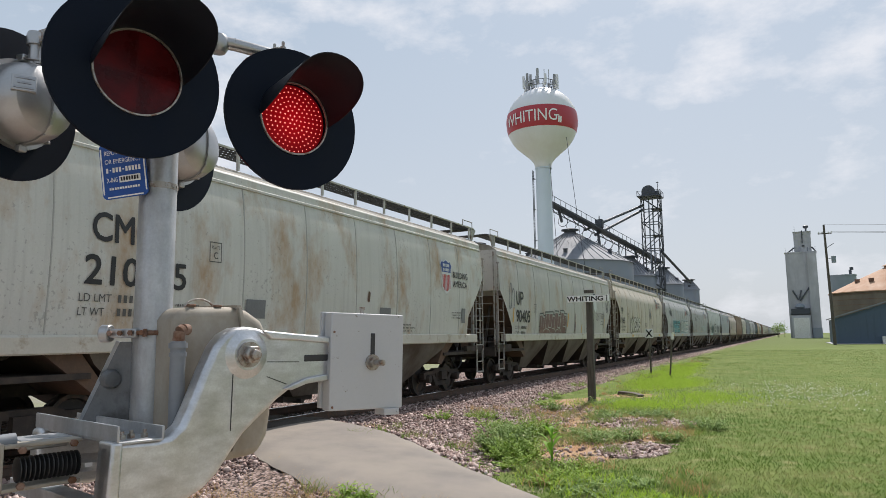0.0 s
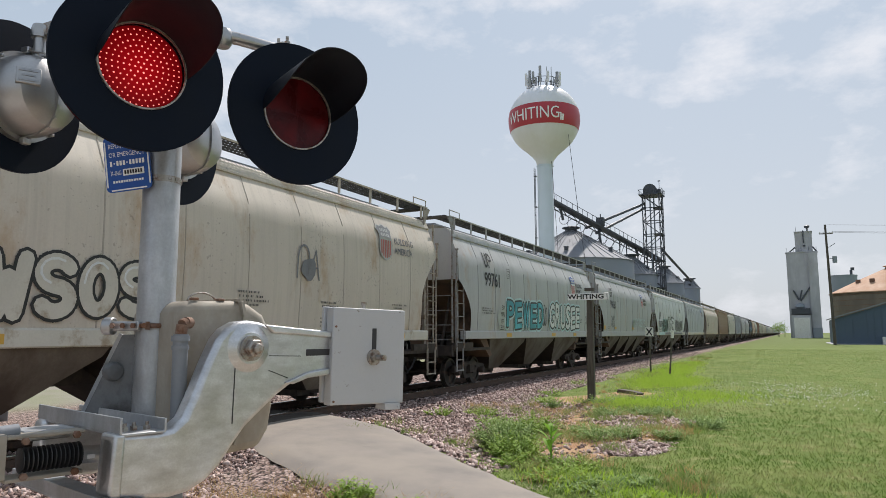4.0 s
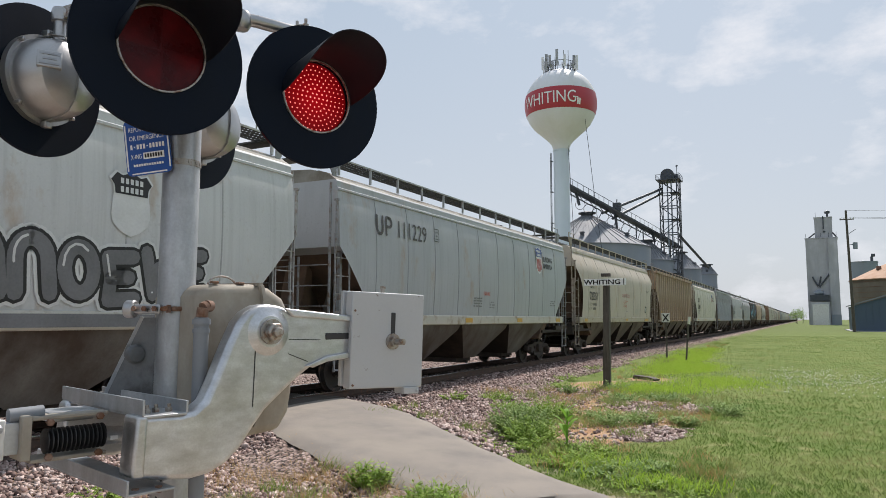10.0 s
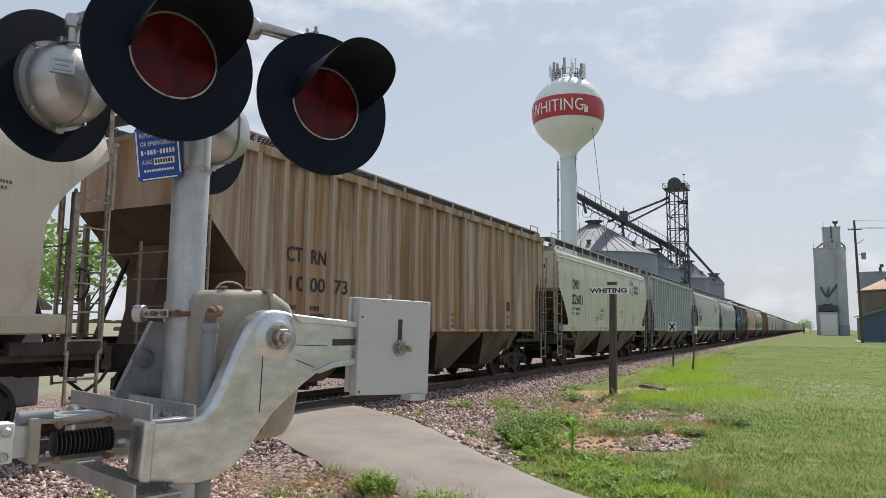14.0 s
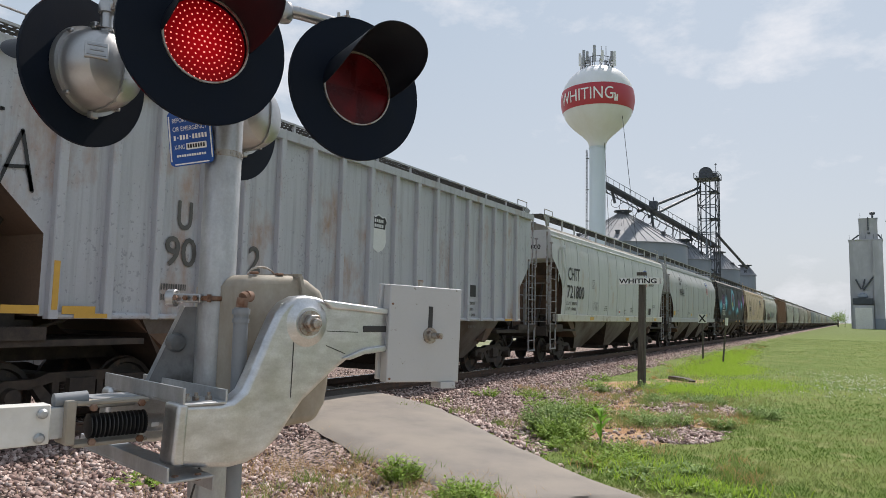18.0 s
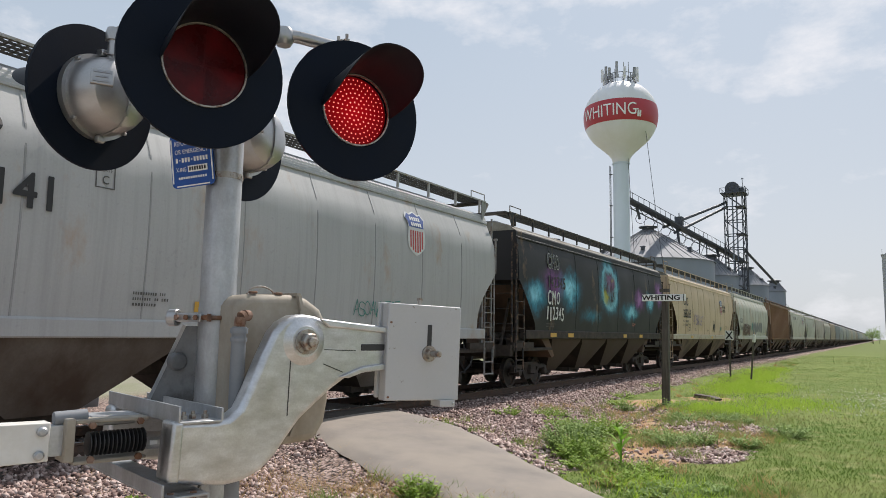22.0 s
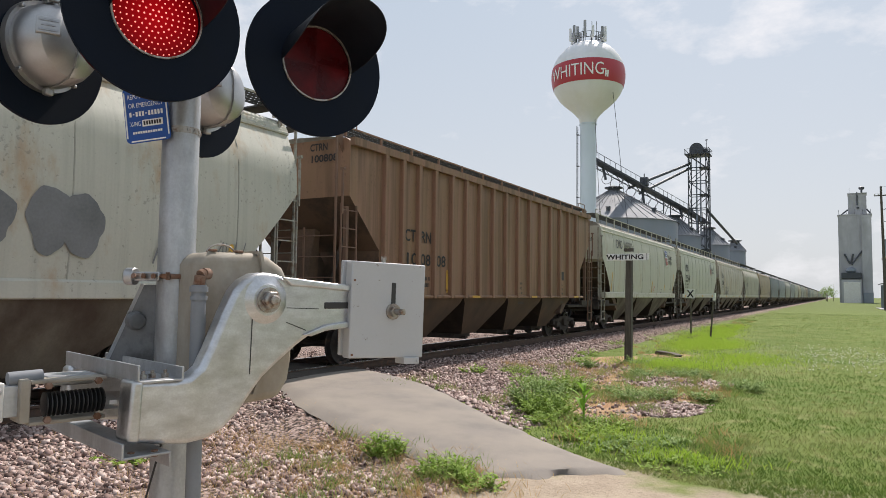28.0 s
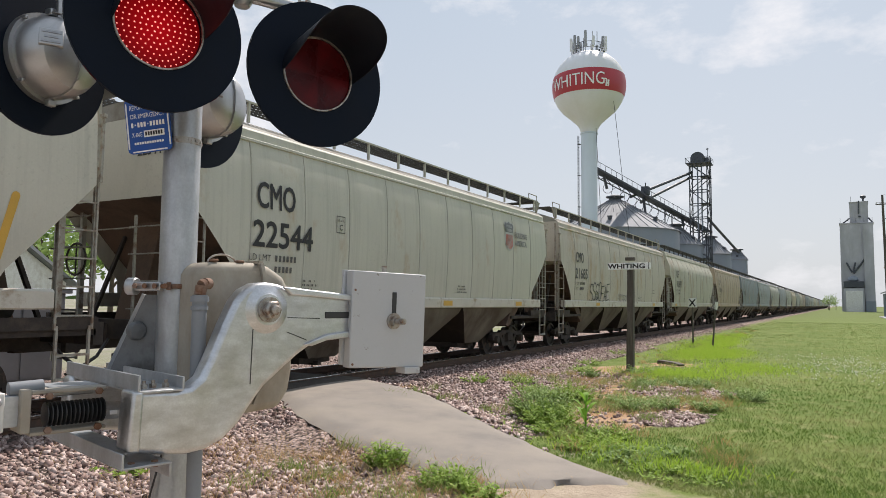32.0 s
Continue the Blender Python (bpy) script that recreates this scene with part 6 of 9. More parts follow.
SHIELD = [(0.30, 0.0), (0.46, 0.07), (0.58, 0.17), (0.615, 0.30), (0.60, 0.48), (0.585, 0.60), (0.60, 0.72), (0.66, 0.80), (0.56, 0.92), (0.46, 0.885), (0.30, 0.95), (0.14, 0.885), (0.04, 0.92), (-0.06, 0.80), (0.0, 0.72), (0.015, 0.60), (0.0, 0.48), (-0.015, 0.30), (0.02, 0.17), (0.14, 0.07)]


def shield(y, z, s=1.0, style="full", slogan=True, gap=0.74):
    """A striped shield with a dark head, and the two words beside it."""
    def put(car, kind, top, half, rnd):
        y0 = -half - 0.45 + y

        def face(name, pts, mat, off):
            b = Build().add([(width_at(kind, z + q * s, top) + off, y0 + p * s, z + q * s) for p, q in pts], [tuple(range(len(pts)))])
            part(name, b, mat, car, "", 0)

        off = 0.012 + PROUD[kind]
        head = {"full": shield_blue, "fade": spray_grey, "black": lettering_black}[style]
        face("shield", [(0.30 + (p - 0.30) * 1.09, 0.47 + (q - 0.47) * 1.07) for p, q in SHIELD], spray_white if style != "fade" else spray_pale, off)
        face("shield_head", [(p, q) for p, q in SHIELD if q > 0.55], head, off + 0.004)
        bars = [(y0 + (0.10 + 0.085 * k) * s, z + zz * s, 0.055 * s, 0.085 * s) for zz in (0.76, 0.63) for k in range(5)]
        tagged(part("shield_lettering", flat_bars(kind, top, bars, 0.020), spray_white if style != "fade" else spray_pale, car, "", 0), kind="stuff")
        if style != "black":
            for k in range(6):
                x = 0.045 + 0.09 * k
                lo = 0.04 + 0.16 * (abs(x + 0.022 - 0.30) / 0.28) ** 2
                part("shield_stripe", flat_bars(kind, top, [(y0 + x * s, z + lo * s, 0.05 * s, (0.53 - lo) * s)], 0.016), faded_red if style == "fade" else shield_red, car, "", 0)
        if slogan:
            c_ = spray_grey if style == "fade" else lettering_black
            side_text(car, kind, top, "BUILDING", y0 + gap * s, z + 0.47 * s, 0.185 * s, 1.03 * s, c_, 0.013, 0.016)
            side_text(car, kind, top, "AMERICA", y0 + gap * s, z + 0.20 * s, 0.185 * s, 1.0 * s, c_, 0.013, 0.016)
    return put


def stencils(*spots, colour=None):
    def put(car, kind, top, half, rnd):
        q = []
        for y, z, rows, w in spots:
            q += small_bars(rnd, -half - 0.45 + y, z, rows, w)
        tagged(part("stencil_line", flat_bars(kind, top, q), colour or faded_black, car, "", 0), kind="stuff")
    return put


def spray(y, z, w, h, fill, line, halo, seed):
    def put(car, kind, top, half, rnd):
        graffiti(car, kind, top, -half - 0.45 + y, z, w, h, (fill, line, halo), seed)
    return put


def word(text, y, z, w, h, fill, line, halo, seed, thick=0.085):
    def put(car, kind, top, half, rnd):
        sprayed_word(car, kind, top, text, -half - 0.45 + y, z, w, h, (fill, line, halo), seed, thick)
    return put


def words(text, y, z, h, w, colour):
    def put(car, kind, top, half, rnd):
        side_text(car, kind, top, text, -half - 0.45 + y, z, h, w, colour)
    return put


def panel(y, z, w, h, colour, off=0.012):
    def put(car, kind, top, half, rnd):
        part("painted_patch", flat_bars(kind, top, [(-half - 0.45 + y, z, w, h)], off), colour, car, "", 0)
    return put


def slant(y, z, w, h, colour, lean=0.1):
    """A leaning painted bar."""
    def put(car, kind, top, half, rnd):
        b = Build()
        ribbon(b, kind, top, [(-half - 0.45 + y, z), (-half - 0.45 + y + lean, z + h)], w / 2, 0.014 + PROUD[kind])
        part("painted_bar", b, colour, car, "", 0)
    return put


def blotch(y, z, w, h, colour, seed, off=0.012):
    """An uneven painted-over blot with a ragged rim."""
    def put(car, kind, top, half, rnd):
        rr = random.Random(seed)
        ph = [rr.uniform(0, 6.28) for _ in range(4)]
        pts = []
        for k in range(40):
            a = 2 * math.pi * k / 40
            f = 1 + 0.10 * math.sin(2 * a + ph[0]) + 0.07 * math.sin(3 * a + ph[1]) + 0.05 * math.sin(5 * a + ph[2]) + 0.02 * math.sin(11 * a + ph[3])
            zz = z + h / 2 + h / 2 * f * math.sin(a)
            pts.append((width_at(kind, zz, top) + off + PROUD[kind], -half - 0.45 + y + w / 2 + w / 2 * f * math.cos(a), zz))
        tagged(part("spray_paint", Build().add(pts, [tuple(range(40))]), colour, car, "", 0), kind="stuff")
    return put


def block_piece():
    """A maroon piece of blocky letters with a stepped dark outline and pale inner lines."""
    def put(car, kind, top, half, rnd):
        y0 = -half - 0.45
        steps = [(4.75, 2.42), (5.16, 2.46), (5.20, 2.36), (5.36, 2.36), (5.38, 2.50), (6.42, 2.54), (6.45, 2.42), (6.60, 2.42), (6.63, 2.58), (7.18, 2.59), (7.20, 2.45), (7.37, 2.46), (7.40, 2.63), (7.97, 2.61), (7.98, 2.52), (8.36, 2.50), (8.24, 1.98), (8.18, 1.70)]
        fill, dark, pale = Build(), Build(), Build()
        for (ya, za), (yb, zb) in zip(steps, steps[1:-2]):
            if yb - ya > 0.01:
                for k in range(3):
                    f = [1.69 + (z - 1.69) * j / 3 for z in (za, zb) for j in (k, k + 1)]
                    fill.add([(width_at(kind, z, top) + 0.012 + PROUD[kind], y0 + y, z) for y, z in ((ya, f[0]), (yb, f[2]), (yb, f[3]), (ya, f[1]))], [(0, 1, 2, 3)])
        ribbon(pale, kind, top, [(y0 + y - 0.02, z - 0.05) for y, z in steps], 0.030, 0.015 + PROUD[kind])
        ribbon(dark, kind, top, [(y0 + y, z) for y, z in steps], 0.022, 0.018 + PROUD[kind])
        for line in ([(6.58, 1.92), (6.73, 2.52), (7.12, 2.50), (7.14, 2.40), (7.03, 1.92), (7.36, 1.92), (7.46, 2.40), (7.14, 2.40)],
                     [(7.36, 1.85), (7.54, 2.54), (7.89, 2.53), (7.80, 1.96), (8.22, 1.97), (8.30, 2.42), (7.96, 2.44)],
                     [(5.45, 1.9), (5.55, 2.44), (5.95, 2.46), (5.85, 1.9), (6.2, 1.92), (6.36, 2.46), (6.02, 2.44)], [(4.9, 1.9), (5.0, 2.36), (5.30, 2.30), (5.2, 1.9)],
                     arc(6.45, 1.60, 0.42, 0.28, 1.9, 0.3), arc(7.1, 1.60, 0.55, 0.30, 1.6, 0.3), arc(5.6, 1.62, 0.5, 0.24, 2.6, 0.3), arc(7.02, 1.78, 0.16, 0.06, 2.8, 0.2), [(8.06, 2.08), (8.12, 2.34)]):
            ribbon(pale, kind, top, [(y0 + y, max(z, 1.70)) for y, z in line], 0.014, 0.016 + PROUD[kind])
        for b, colr in ((fill, spray_maroon), (pale, spray_pale), (dark, spray_black)):
            tagged(part("spray_paint", b, colr, car, "", 0), kind="stuff")
    return put


def sill_tape(*spots):
    """Reflective tape on the sill."""
    def put(car, kind, top, half, rnd):
        for y, w in spots:
            part("reflector", Build().box(1.583, -half - 0.45 + y + w / 2, SILL + 0.115, 0.006, w, 0.125), yellow_tape, car, "yellow reflective tape")
    return put


CREAM = (0.50, 0.49, 0.41)
BLUE_GREY = (0.36, 0.40, 0.41)
TAN = (0.50, 0.40, 0.275)
ENDS = 0.9      # coupled length less the car's own length


def build_train():
    std = stencils((4.7, 1.92, 3, 0.6), (11.6, 1.88, 3, 0.7), (14.4, 2.25, 3, 0.7))
    tape = sill_tape((4.85, 0.45), (9.9, 0.45), (14.6, 0.45))
    Y = yellow_tape
    spec = [
        # label, kind, colour, rust, marks, sill, height at which the corners are cut and whether in a curve, panels
        ("pale cream covered hopper car", "panel", CREAM, 0.2, [tape], None, 3.35, False, 11),
        ("pale cream covered hopper car with rust stains and black numbers", "panel", (0.47, 0.50, 0.455), 0.5, [number("CMO", "210395", 2.95, 2.36, 0.40, 1.75), plate_c(5.2, 2.85), shield(13.76, 2.80, 0.95), std, panel(6.11, 1.95, 0.5, 0.33, spray_grey), panel(10.54, 1.97, 0.5, 0.31, spray_grey), stencils((4.3, 2.1, 3, 0.9), (8.7, 2.05, 2, 0.6)), panel(15.05, 1.98, 0.25, 0.42, spray_grey), slant(10.05, 2.42, 0.09, 0.16, end_brown, 0.02)], cream, 3.40, False, 9),
        ("grey covered hopper car with maroon spray paint and a worn sill", "panel", (0.42, 0.43, 0.40), 0.3, [number("", "90405", 2.16, 2.08, 0.42, 1.45, None, 0.62), plate_c(4.09, 2.43), block_piece(), slant(9.69, 1.70, 0.13, 0.45, spray_maroon, 0.04), slant(9.74, 2.15, 0.07, 0.38, spray_maroon, 0.02), slant(10.74, 1.72, 0.10, 0.33, Y, 0.06), spray(13.4, 2.28, 1.0, 0.42, None, spray_plum, None, 4), words("2018", 14.5, 2.42, 0.26, 0.62, spray_plum), spray(15.5, 2.6, 0.9, 0.85, None, spray_black, None, 14), slant(1.88, 2.1, 0.10, 0.45, Y, 0.06), slant(8.5, 2.0, 0.12, 0.48, Y, 0.12), slant(15.1, 2.0, 0.10, 0.4, Y, 0.06), shield(13.03, 2.74, 0.93, "black", False), spray(1.5, 2.5, 0.5, 0.9, None, spray_grey, None, 15), std], cream, 3.10, False, 9),
        ("beige covered hopper car with black spray paint and dirty slopes", "round", (0.46, 0.44, 0.37), 0.3, [number("", "91655", 1.80, 2.25, 0.33, 0.95, None, 0.55), plate_c(3.63, 2.52), spray(4.35, 1.66, 3.1, 1.0, cream, spray_black, None, 5), blotch(10.9, 2.65, 0.5, 0.4, spray_grey, 6), spray(10.8, 2.6, 0.7, 0.8, None, spray_grey, None, 7), shield(13.85, 3.32, 0.88, "fade"), std, stencils((9.2, 2.3, 4, 0.8), (11.6, 2.2, 3, 0.6)), tape], cream, 3.62, True, 11),
        ("grey covered hopper car with large blue and black spray paint", "round", (0.36, 0.385, 0.38), 0.12, [number("", "99761", 2.55, 3.08, 0.42, 1.25, None, 0.60, False), plate_c(4.52, 3.42), stencils((2.4, 2.35, 3, 1.05)), blotch(3.72, 1.55, 0.72, 1.0, spray_pale, 8), words("30", 4.0, 2.36, 0.15, 0.22, lettering_black), words("MIN", 3.93, 2.14, 0.15, 0.32, lettering_black), words("OR", 3.98, 1.92, 0.15, 0.22, lettering_black), words("LESS!", 3.86, 1.70, 0.15, 0.46, lettering_black), word("PEWED", 4.4, 1.83, 4.0, 0.88, spray_teal, spray_black, spray_ice, 9, 0.10), spray(8.35, 1.85, 0.45, 0.85, None, spray_black, None, 6), word("GRUSEE", 9.1, 1.85, 4.5, 0.88, spray_white, spray_black, spray_ice, 10, 0.105), shield(12.33, 3.16, 0.97), spray(15.1, 2.75, 0.75, 0.75, None, spray_black, None, 16), spray(14.6, 1.95, 0.5, 0.42, None, spray_black, None, 17), stencils((13.6, 2.2, 3, 0.5)), sill_tape((4.5, 0.45), (9.5, 0.45), (12.6, 0.45))], None, 3.15, True, 11),
        ("plain grey covered hopper car with yellow corner reflectors", "round", (0.335, 0.36, 0.355), 0.12, [number("", "99161", 3.05, 2.92, 0.42, 1.25, None, 0.62, False), plate_c(4.85, 3.32), spray(3.2, 1.85, 0.85, 0.72, None, spray_black, None, 31), panel(4.09, 1.80, 0.45, 0.14, Y), panel(8.9, 1.80, 0.40, 0.15, Y), panel(14.1, 1.80, 0.40, 0.17, Y), panel(1.6, 1.78, 0.4, 0.2, Y), shield(11.9, 3.18, 0.97), spray(8.95, 1.95, 4.2, 0.55, None, spray_ice, None, 32), blotch(9.0, 1.85, 0.8, 0.62, spray_pale, 33), spray(9.05, 1.9, 0.7, 0.5, None, spray_grey, None, 34), stencils((12.9, 2.0, 2, 0.5), (2.6, 1.9, 2, 0.5))], None, 3.05, True, 9),
        ("grey covered hopper car with teal and white spray paint", "panel", (0.47, 0.515, 0.505), 0.15, [number("", "90379", 2.30, 2.05, 0.42, 1.42), plate_c(4.2, 2.45), spray(3.75, 1.60, 2.75, 1.05, spray_black, spray_green, spray_ice, 11), word("KOER", 6.6, 1.66, 3.2, 1.05, spray_white, spray_black, spray_pale, 12, 0.12), spray(10.4, 1.7, 4.4, 1.0, spray_grey, spray_black, spray_white, 13), shield(13.05, 2.74, 0.93, "black", False), slant(1.75, 1.9, 0.10, 0.5, Y, 0.06), stencils((1.0, 3.75, 2, 0.9)), panel(2.2, 1.46, 2.6, 0.18, spray_ice, 0.05), words("RTC-VRS", 2.9, 1.49, 0.11, 0.75, spray_black), panel(5.0, 1.46, 9.6, 0.17, spray_grey, 0.05), spray(5.2, 1.44, 9.2, 0.18, None, spray_white, None, 19)], cream, 3.05, False, 9),
        ("blue-grey covered hopper car with a striped shield", "panel", BLUE_GREY, 0.08, [mark_up(2.10, 3.47, 0.40, 0.62, faded_black), words("111229", 2.92, 3.47, 0.40, 1.36, faded_black), plate_c(4.78, 3.55), shield(12.42, 3.20, 0.97), words("WARNING", 7.84, 2.25, 0.13, 0.50, faded_red), stencils((7.2, 2.15, 4, 0.78), (8.35, 2.05, 3, 0.4), (2.2, 2.1, 2, 0.5), (13.9, 2.2, 3, 0.6)), sill_tape((6.68, 0.45), (2.2, 0.45), (10.6, 0.45), (14.6, 0.45))], cream, 3.05, False, 11),
        ("tan barrel-sided covered hopper car with red stencils", "round", (0.46, 0.43, 0.36), 0.15, [number("CHTT", "720351", 2.63, 2.42, 0.36, 1.2, None, 0.52), plate_c(4.05, 2.66), words("DO NOT HAMMER ON CAR", 8.72, 2.70, 0.18, 1.72, faded_red), stencils((9.0, 2.50, 5, 0.95), colour=faded_red), stencils((14.75, 3.20, 2, 1.15), (9.7, 1.95, 1, 0.5)), panel(14.4, 1.95, 0.4, 0.36, lettering_black), panel(14.46, 2.02, 0.28, 0.2, spray_pale, 0.016), spray(11.8, 1.8, 1.0, 0.35, None, spray_pale, None, 21), sill_tape((4.89, 0.43), (1.9, 0.4), (9.6, 0.45), (14.5, 0.9))], tan_sill, 3.78, True, 9),
        ("rust-streaked tan hopper car with exterior side posts", "ribbed", (0.40, 0.345, 0.275), 0.62, [], None, 3.50, False, 11),
        ("pale green-grey covered hopper car with a striped shield", "panel", (0.50, 0.505, 0.425), 0.08, [number("CMO", "22681", 2.2, 2.5, 0.38, 1.4), shield(12.36, 3.16, 0.97), plate_c(4.6, 2.9), words("WARNING", 6.42, 2.27, 0.14, 0.48, lettering_black), stencils((6.25, 2.15, 4, 0.8), (5.7, 2.0, 3, 0.42), (10.0, 2.15, 2, 0.6), (12.9, 2.1, 3, 0.5)), words("WARNING", 10.03, 2.28, 0.12, 0.46, lettering_black), spray(15.05, 2.6, 0.6, 0.75, None, spray_white, None, 22), panel(14.6, 2.15, 0.2, 0.2, spray_white), sill_tape((7.1, 0.45), (2.2, 0.45), (14.5, 0.6))], cream, 3.05, False, 9),
        ("light grey hopper car with exterior side posts", "ribbed", (0.365, 0.40, 0.42), 0.2, [spray(0.75, 2.85, 0.8, 0.95, None, spray_black, None, 23), shield(8.45, 2.85, 0.80, "black", False), panel(12.0, 1.75, 0.35, 0.3, spray_pale)], None, 3.22, False, 11),
        ("light grey covered hopper car with black numbers", "panel", (0.44, 0.47, 0.465), 0.08, [number("CHTT", "721800", 2.02, 2.24, 0.44, 1.75, None, 0.62), plate_c(4.76, 2.66), shield(12.5, 2.95, 1.0, "full", True, 0.90), spray(1.2, 2.55, 0.65, 1.4, None, spray_pale, None, 41), spray(4.9, 1.85, 0.6, 0.35, None, spray_grey, None, 42), panel(8.38, 1.71, 0.24, 0.22, spray_white), panel(8.40, 1.80, 0.2, 0.07, faded_red, 0.016), stencils((9.2, 1.9, 3, 0.45), (14.2, 2.2, 3, 0.7), (6.3, 2.0, 3, 0.6), (10.2, 2.0, 3, 0.6)), panel(13.5, 1.75, 0.4, 0.32, lettering_black), sill_tape((9.48, 0.45), (4.6, 0.45), (14.6, 0.45))], cream, 3.50, True, 13),
        ("grey-green covered hopper car with yellow corner reflectors", "round", (0.345, 0.37, 0.365), 0.1, [number("", "99141", 3.12, 2.94, 0.42, 1.28, None, 0.62, False), plate_c(4.95, 3.34), shield(11.95, 3.22, 0.97, "full", False), panel(1.62, 1.80, 0.45, 0.24, Y), panel(6.6, 1.80, 0.35, 0.15, Y), panel(11.9, 1.80, 0.4, 0.15, Y), words("LD LMT", 2.5, 1.98, 0.11, 0.45, faded_black), words("LT WT", 2.5, 1.80, 0.11, 0.4, faded_black), spray(10.2, 1.82, 1.5, 0.36, None, spray_green, None, 44), stencils((5.6, 2.0, 3, 0.6), (13.0, 2.0, 3, 0.5))], None, 3.05, True, 9),
        ("black covered hopper car painted with blue and purple clouds", "panel", (0.022, 0.023, 0.026), 0.0, [word("CMO", 2.62, 3.58, 0.95, 0.40, spray_black, spray_grey, spray_pale, 61, 0.05), word("142345", 2.6, 2.98, 1.4, 0.34, None, spray_black, None, 62, 0.03), word("CMO", 2.57, 2.48, 1.0, 0.40, None, spray_white, None, 63, 0.022), word("112345", 2.53, 2.0, 1.38, 0.38, None, spray_white, None, 64, 0.022), stencils((2.6, 1.85, 2, 0.9)), stencils((11.0, 2.0, 2, 0.5), colour=faded_red), sill_tape((2.9, 0.45), (4.3, 0.45), (9.9, 0.4), (12.0, 0.4))], truck_steel, 3.05, False, 7),
        ("tan covered hopper car with purple spray paint and black numbers", "panel", TAN, 0.2, [number("CMO", "265263", 3.05, 2.52, 0.42, 1.55, None, 0.62), plate_c(4.93, 2.84), spray(5.32, 2.12, 1.35, 0.62, None, spray_purple, None, 51), spray(6.85, 2.15, 0.72, 0.5, None, spray_purple, None, 52), spray(4.05, 1.82, 0.65, 0.42, None, spray_black, None, 54), spray(10.3, 1.82, 0.6, 0.72, None, spray_black, None, 53), blotch(10.4, 1.95, 0.35, 0.42, spray_black, 55), shield(12.5, 2.90, 0.95), panel(12.55, 1.95, 0.3, 0.2, spray_green), stencils((5.7, 1.95, 2, 0.3), (8.7, 1.9, 2, 0.5), (14.2, 2.2, 3, 0.5)), sill_tape((4.81, 0.44), (9.9, 0.44), (14.6, 0.6))], tan_sill, 3.40, False, 11),
        ("weathered pale green covered hopper car with dark spray paint", "round", (0.40, 0.42, 0.36), 0.35, [words("518345", 2.0, 2.08, 0.32, 1.2, faded_black), words("MDYA", 2.05, 2.58, 0.32, 0.95, faded_black), spray(3.2, 1.7, 3.2, 0.9, spray_maroon, spray_black, None, 61), blotch(7.62, 1.95, 0.95, 0.78, spray_grey, 62), blotch(7.66, 1.50, 0.75, 0.72, spray_grey, 63), blotch(8.0, 2.12, 0.20, 0.30, spray_pale, 64, 0.017), blotch(8.55, 1.72, 0.66, 1.0, spray_grey, 65), blotch(9.22, 1.92, 1.05, 0.82, spray_grey, 66), blotch(10.4, 2.0, 0.85, 0.72, spray_grey, 67), blotch(11.36, 2.02, 0.60, 0.78, spray_grey, 68), blotch(11.8, 2.0, 0.62, 0.76, spray_grey, 69), blotch(6.9, 2.0, 0.6, 0.7, spray_green, 70), slant(8.15, 1.48, 0.12, 0.46, Y, 0.12), slant(14.6, 1.9, 0.1, 0.35, Y, 0.04), words("CAUTION", 7.35, 1.93, 0.08, 0.3, faded_red), stencils((7.35, 1.85, 2, 0.3), colour=faded_red), spray(13.2, 1.85, 0.7, 0.6, None, spray_grey, None, 71), spray(14.3, 1.9, 0.6, 0.45, None, spray_grey, None, 72)], None, 3.30, False, 11),
        ("brown rusty hopper car with exterior side posts", "ribbed", (0.25, 0.152, 0.104), 0.7, [slant(5.02, 1.60, 0.10, 0.49, Y, 0.0)], None, 3.50, False, 11),
        ("pale grey-green covered hopper car with high black lettering", "panel", (0.44, 0.45, 0.38), 0.1, [slant(2.0, 1.75, 0.09, 0.75, Y, 0.08), slant(9.55, 1.74, 0.12, 0.50, Y, 0.10), slant(14.85, 1.85, 0.10, 0.92, Y, 0.2), slant(12.6, 1.8, 0.08, 0.35, Y, 0.04), slant(5.0, 1.75, 0.08, 0.4, Y, 0.04), plate_c(4.6, 2.6), shield(12.85, 3.16, 1.0), words("WARNING", 9.9, 1.93, 0.10, 0.30, faded_red), stencils((9.8, 1.86, 3, 0.4), colour=faded_red), stencils((11.6, 1.85, 3, 0.4), (13.9, 1.95, 2, 0.5), (13.4, 3.85, 2, 1.4))], cream, 3.05, False, 9),
        ("pale green-grey covered hopper car with bold black numbers", "panel", (0.43, 0.45, 0.38), 0.05, [number("CMO", "22544", 2.08, 2.47, 0.44, 1.5, None, 0.66), plate_c(4.3, 2.88), shield(12.2, 3.1, 0.9, "fade"), stencils((6.0, 1.95, 3, 0.7), (9.3, 1.95, 3, 0.6), (3.4, 1.9, 3, 0.4)), sill_tape((2.0, 0.45), (4.4, 0.45), (8.6, 0.45), (13.0, 0.45))], cream, 3.15, False, 11),
        ("dusty grey-tan covered hopper car with black spray paint", "panel", (0.42, 0.405, 0.345), 0.35, [number("CMO", "21685", 2.2, 2.5, 0.38, 1.4, faded_black), spray(4.0, 1.6, 2.6, 0.8, None, spray_black, None, 81), spray(8.0, 1.5, 3.0, 0.5, None, spray_grey, None, 82), std, tape], cream, 3.05, False, 11),
    ]
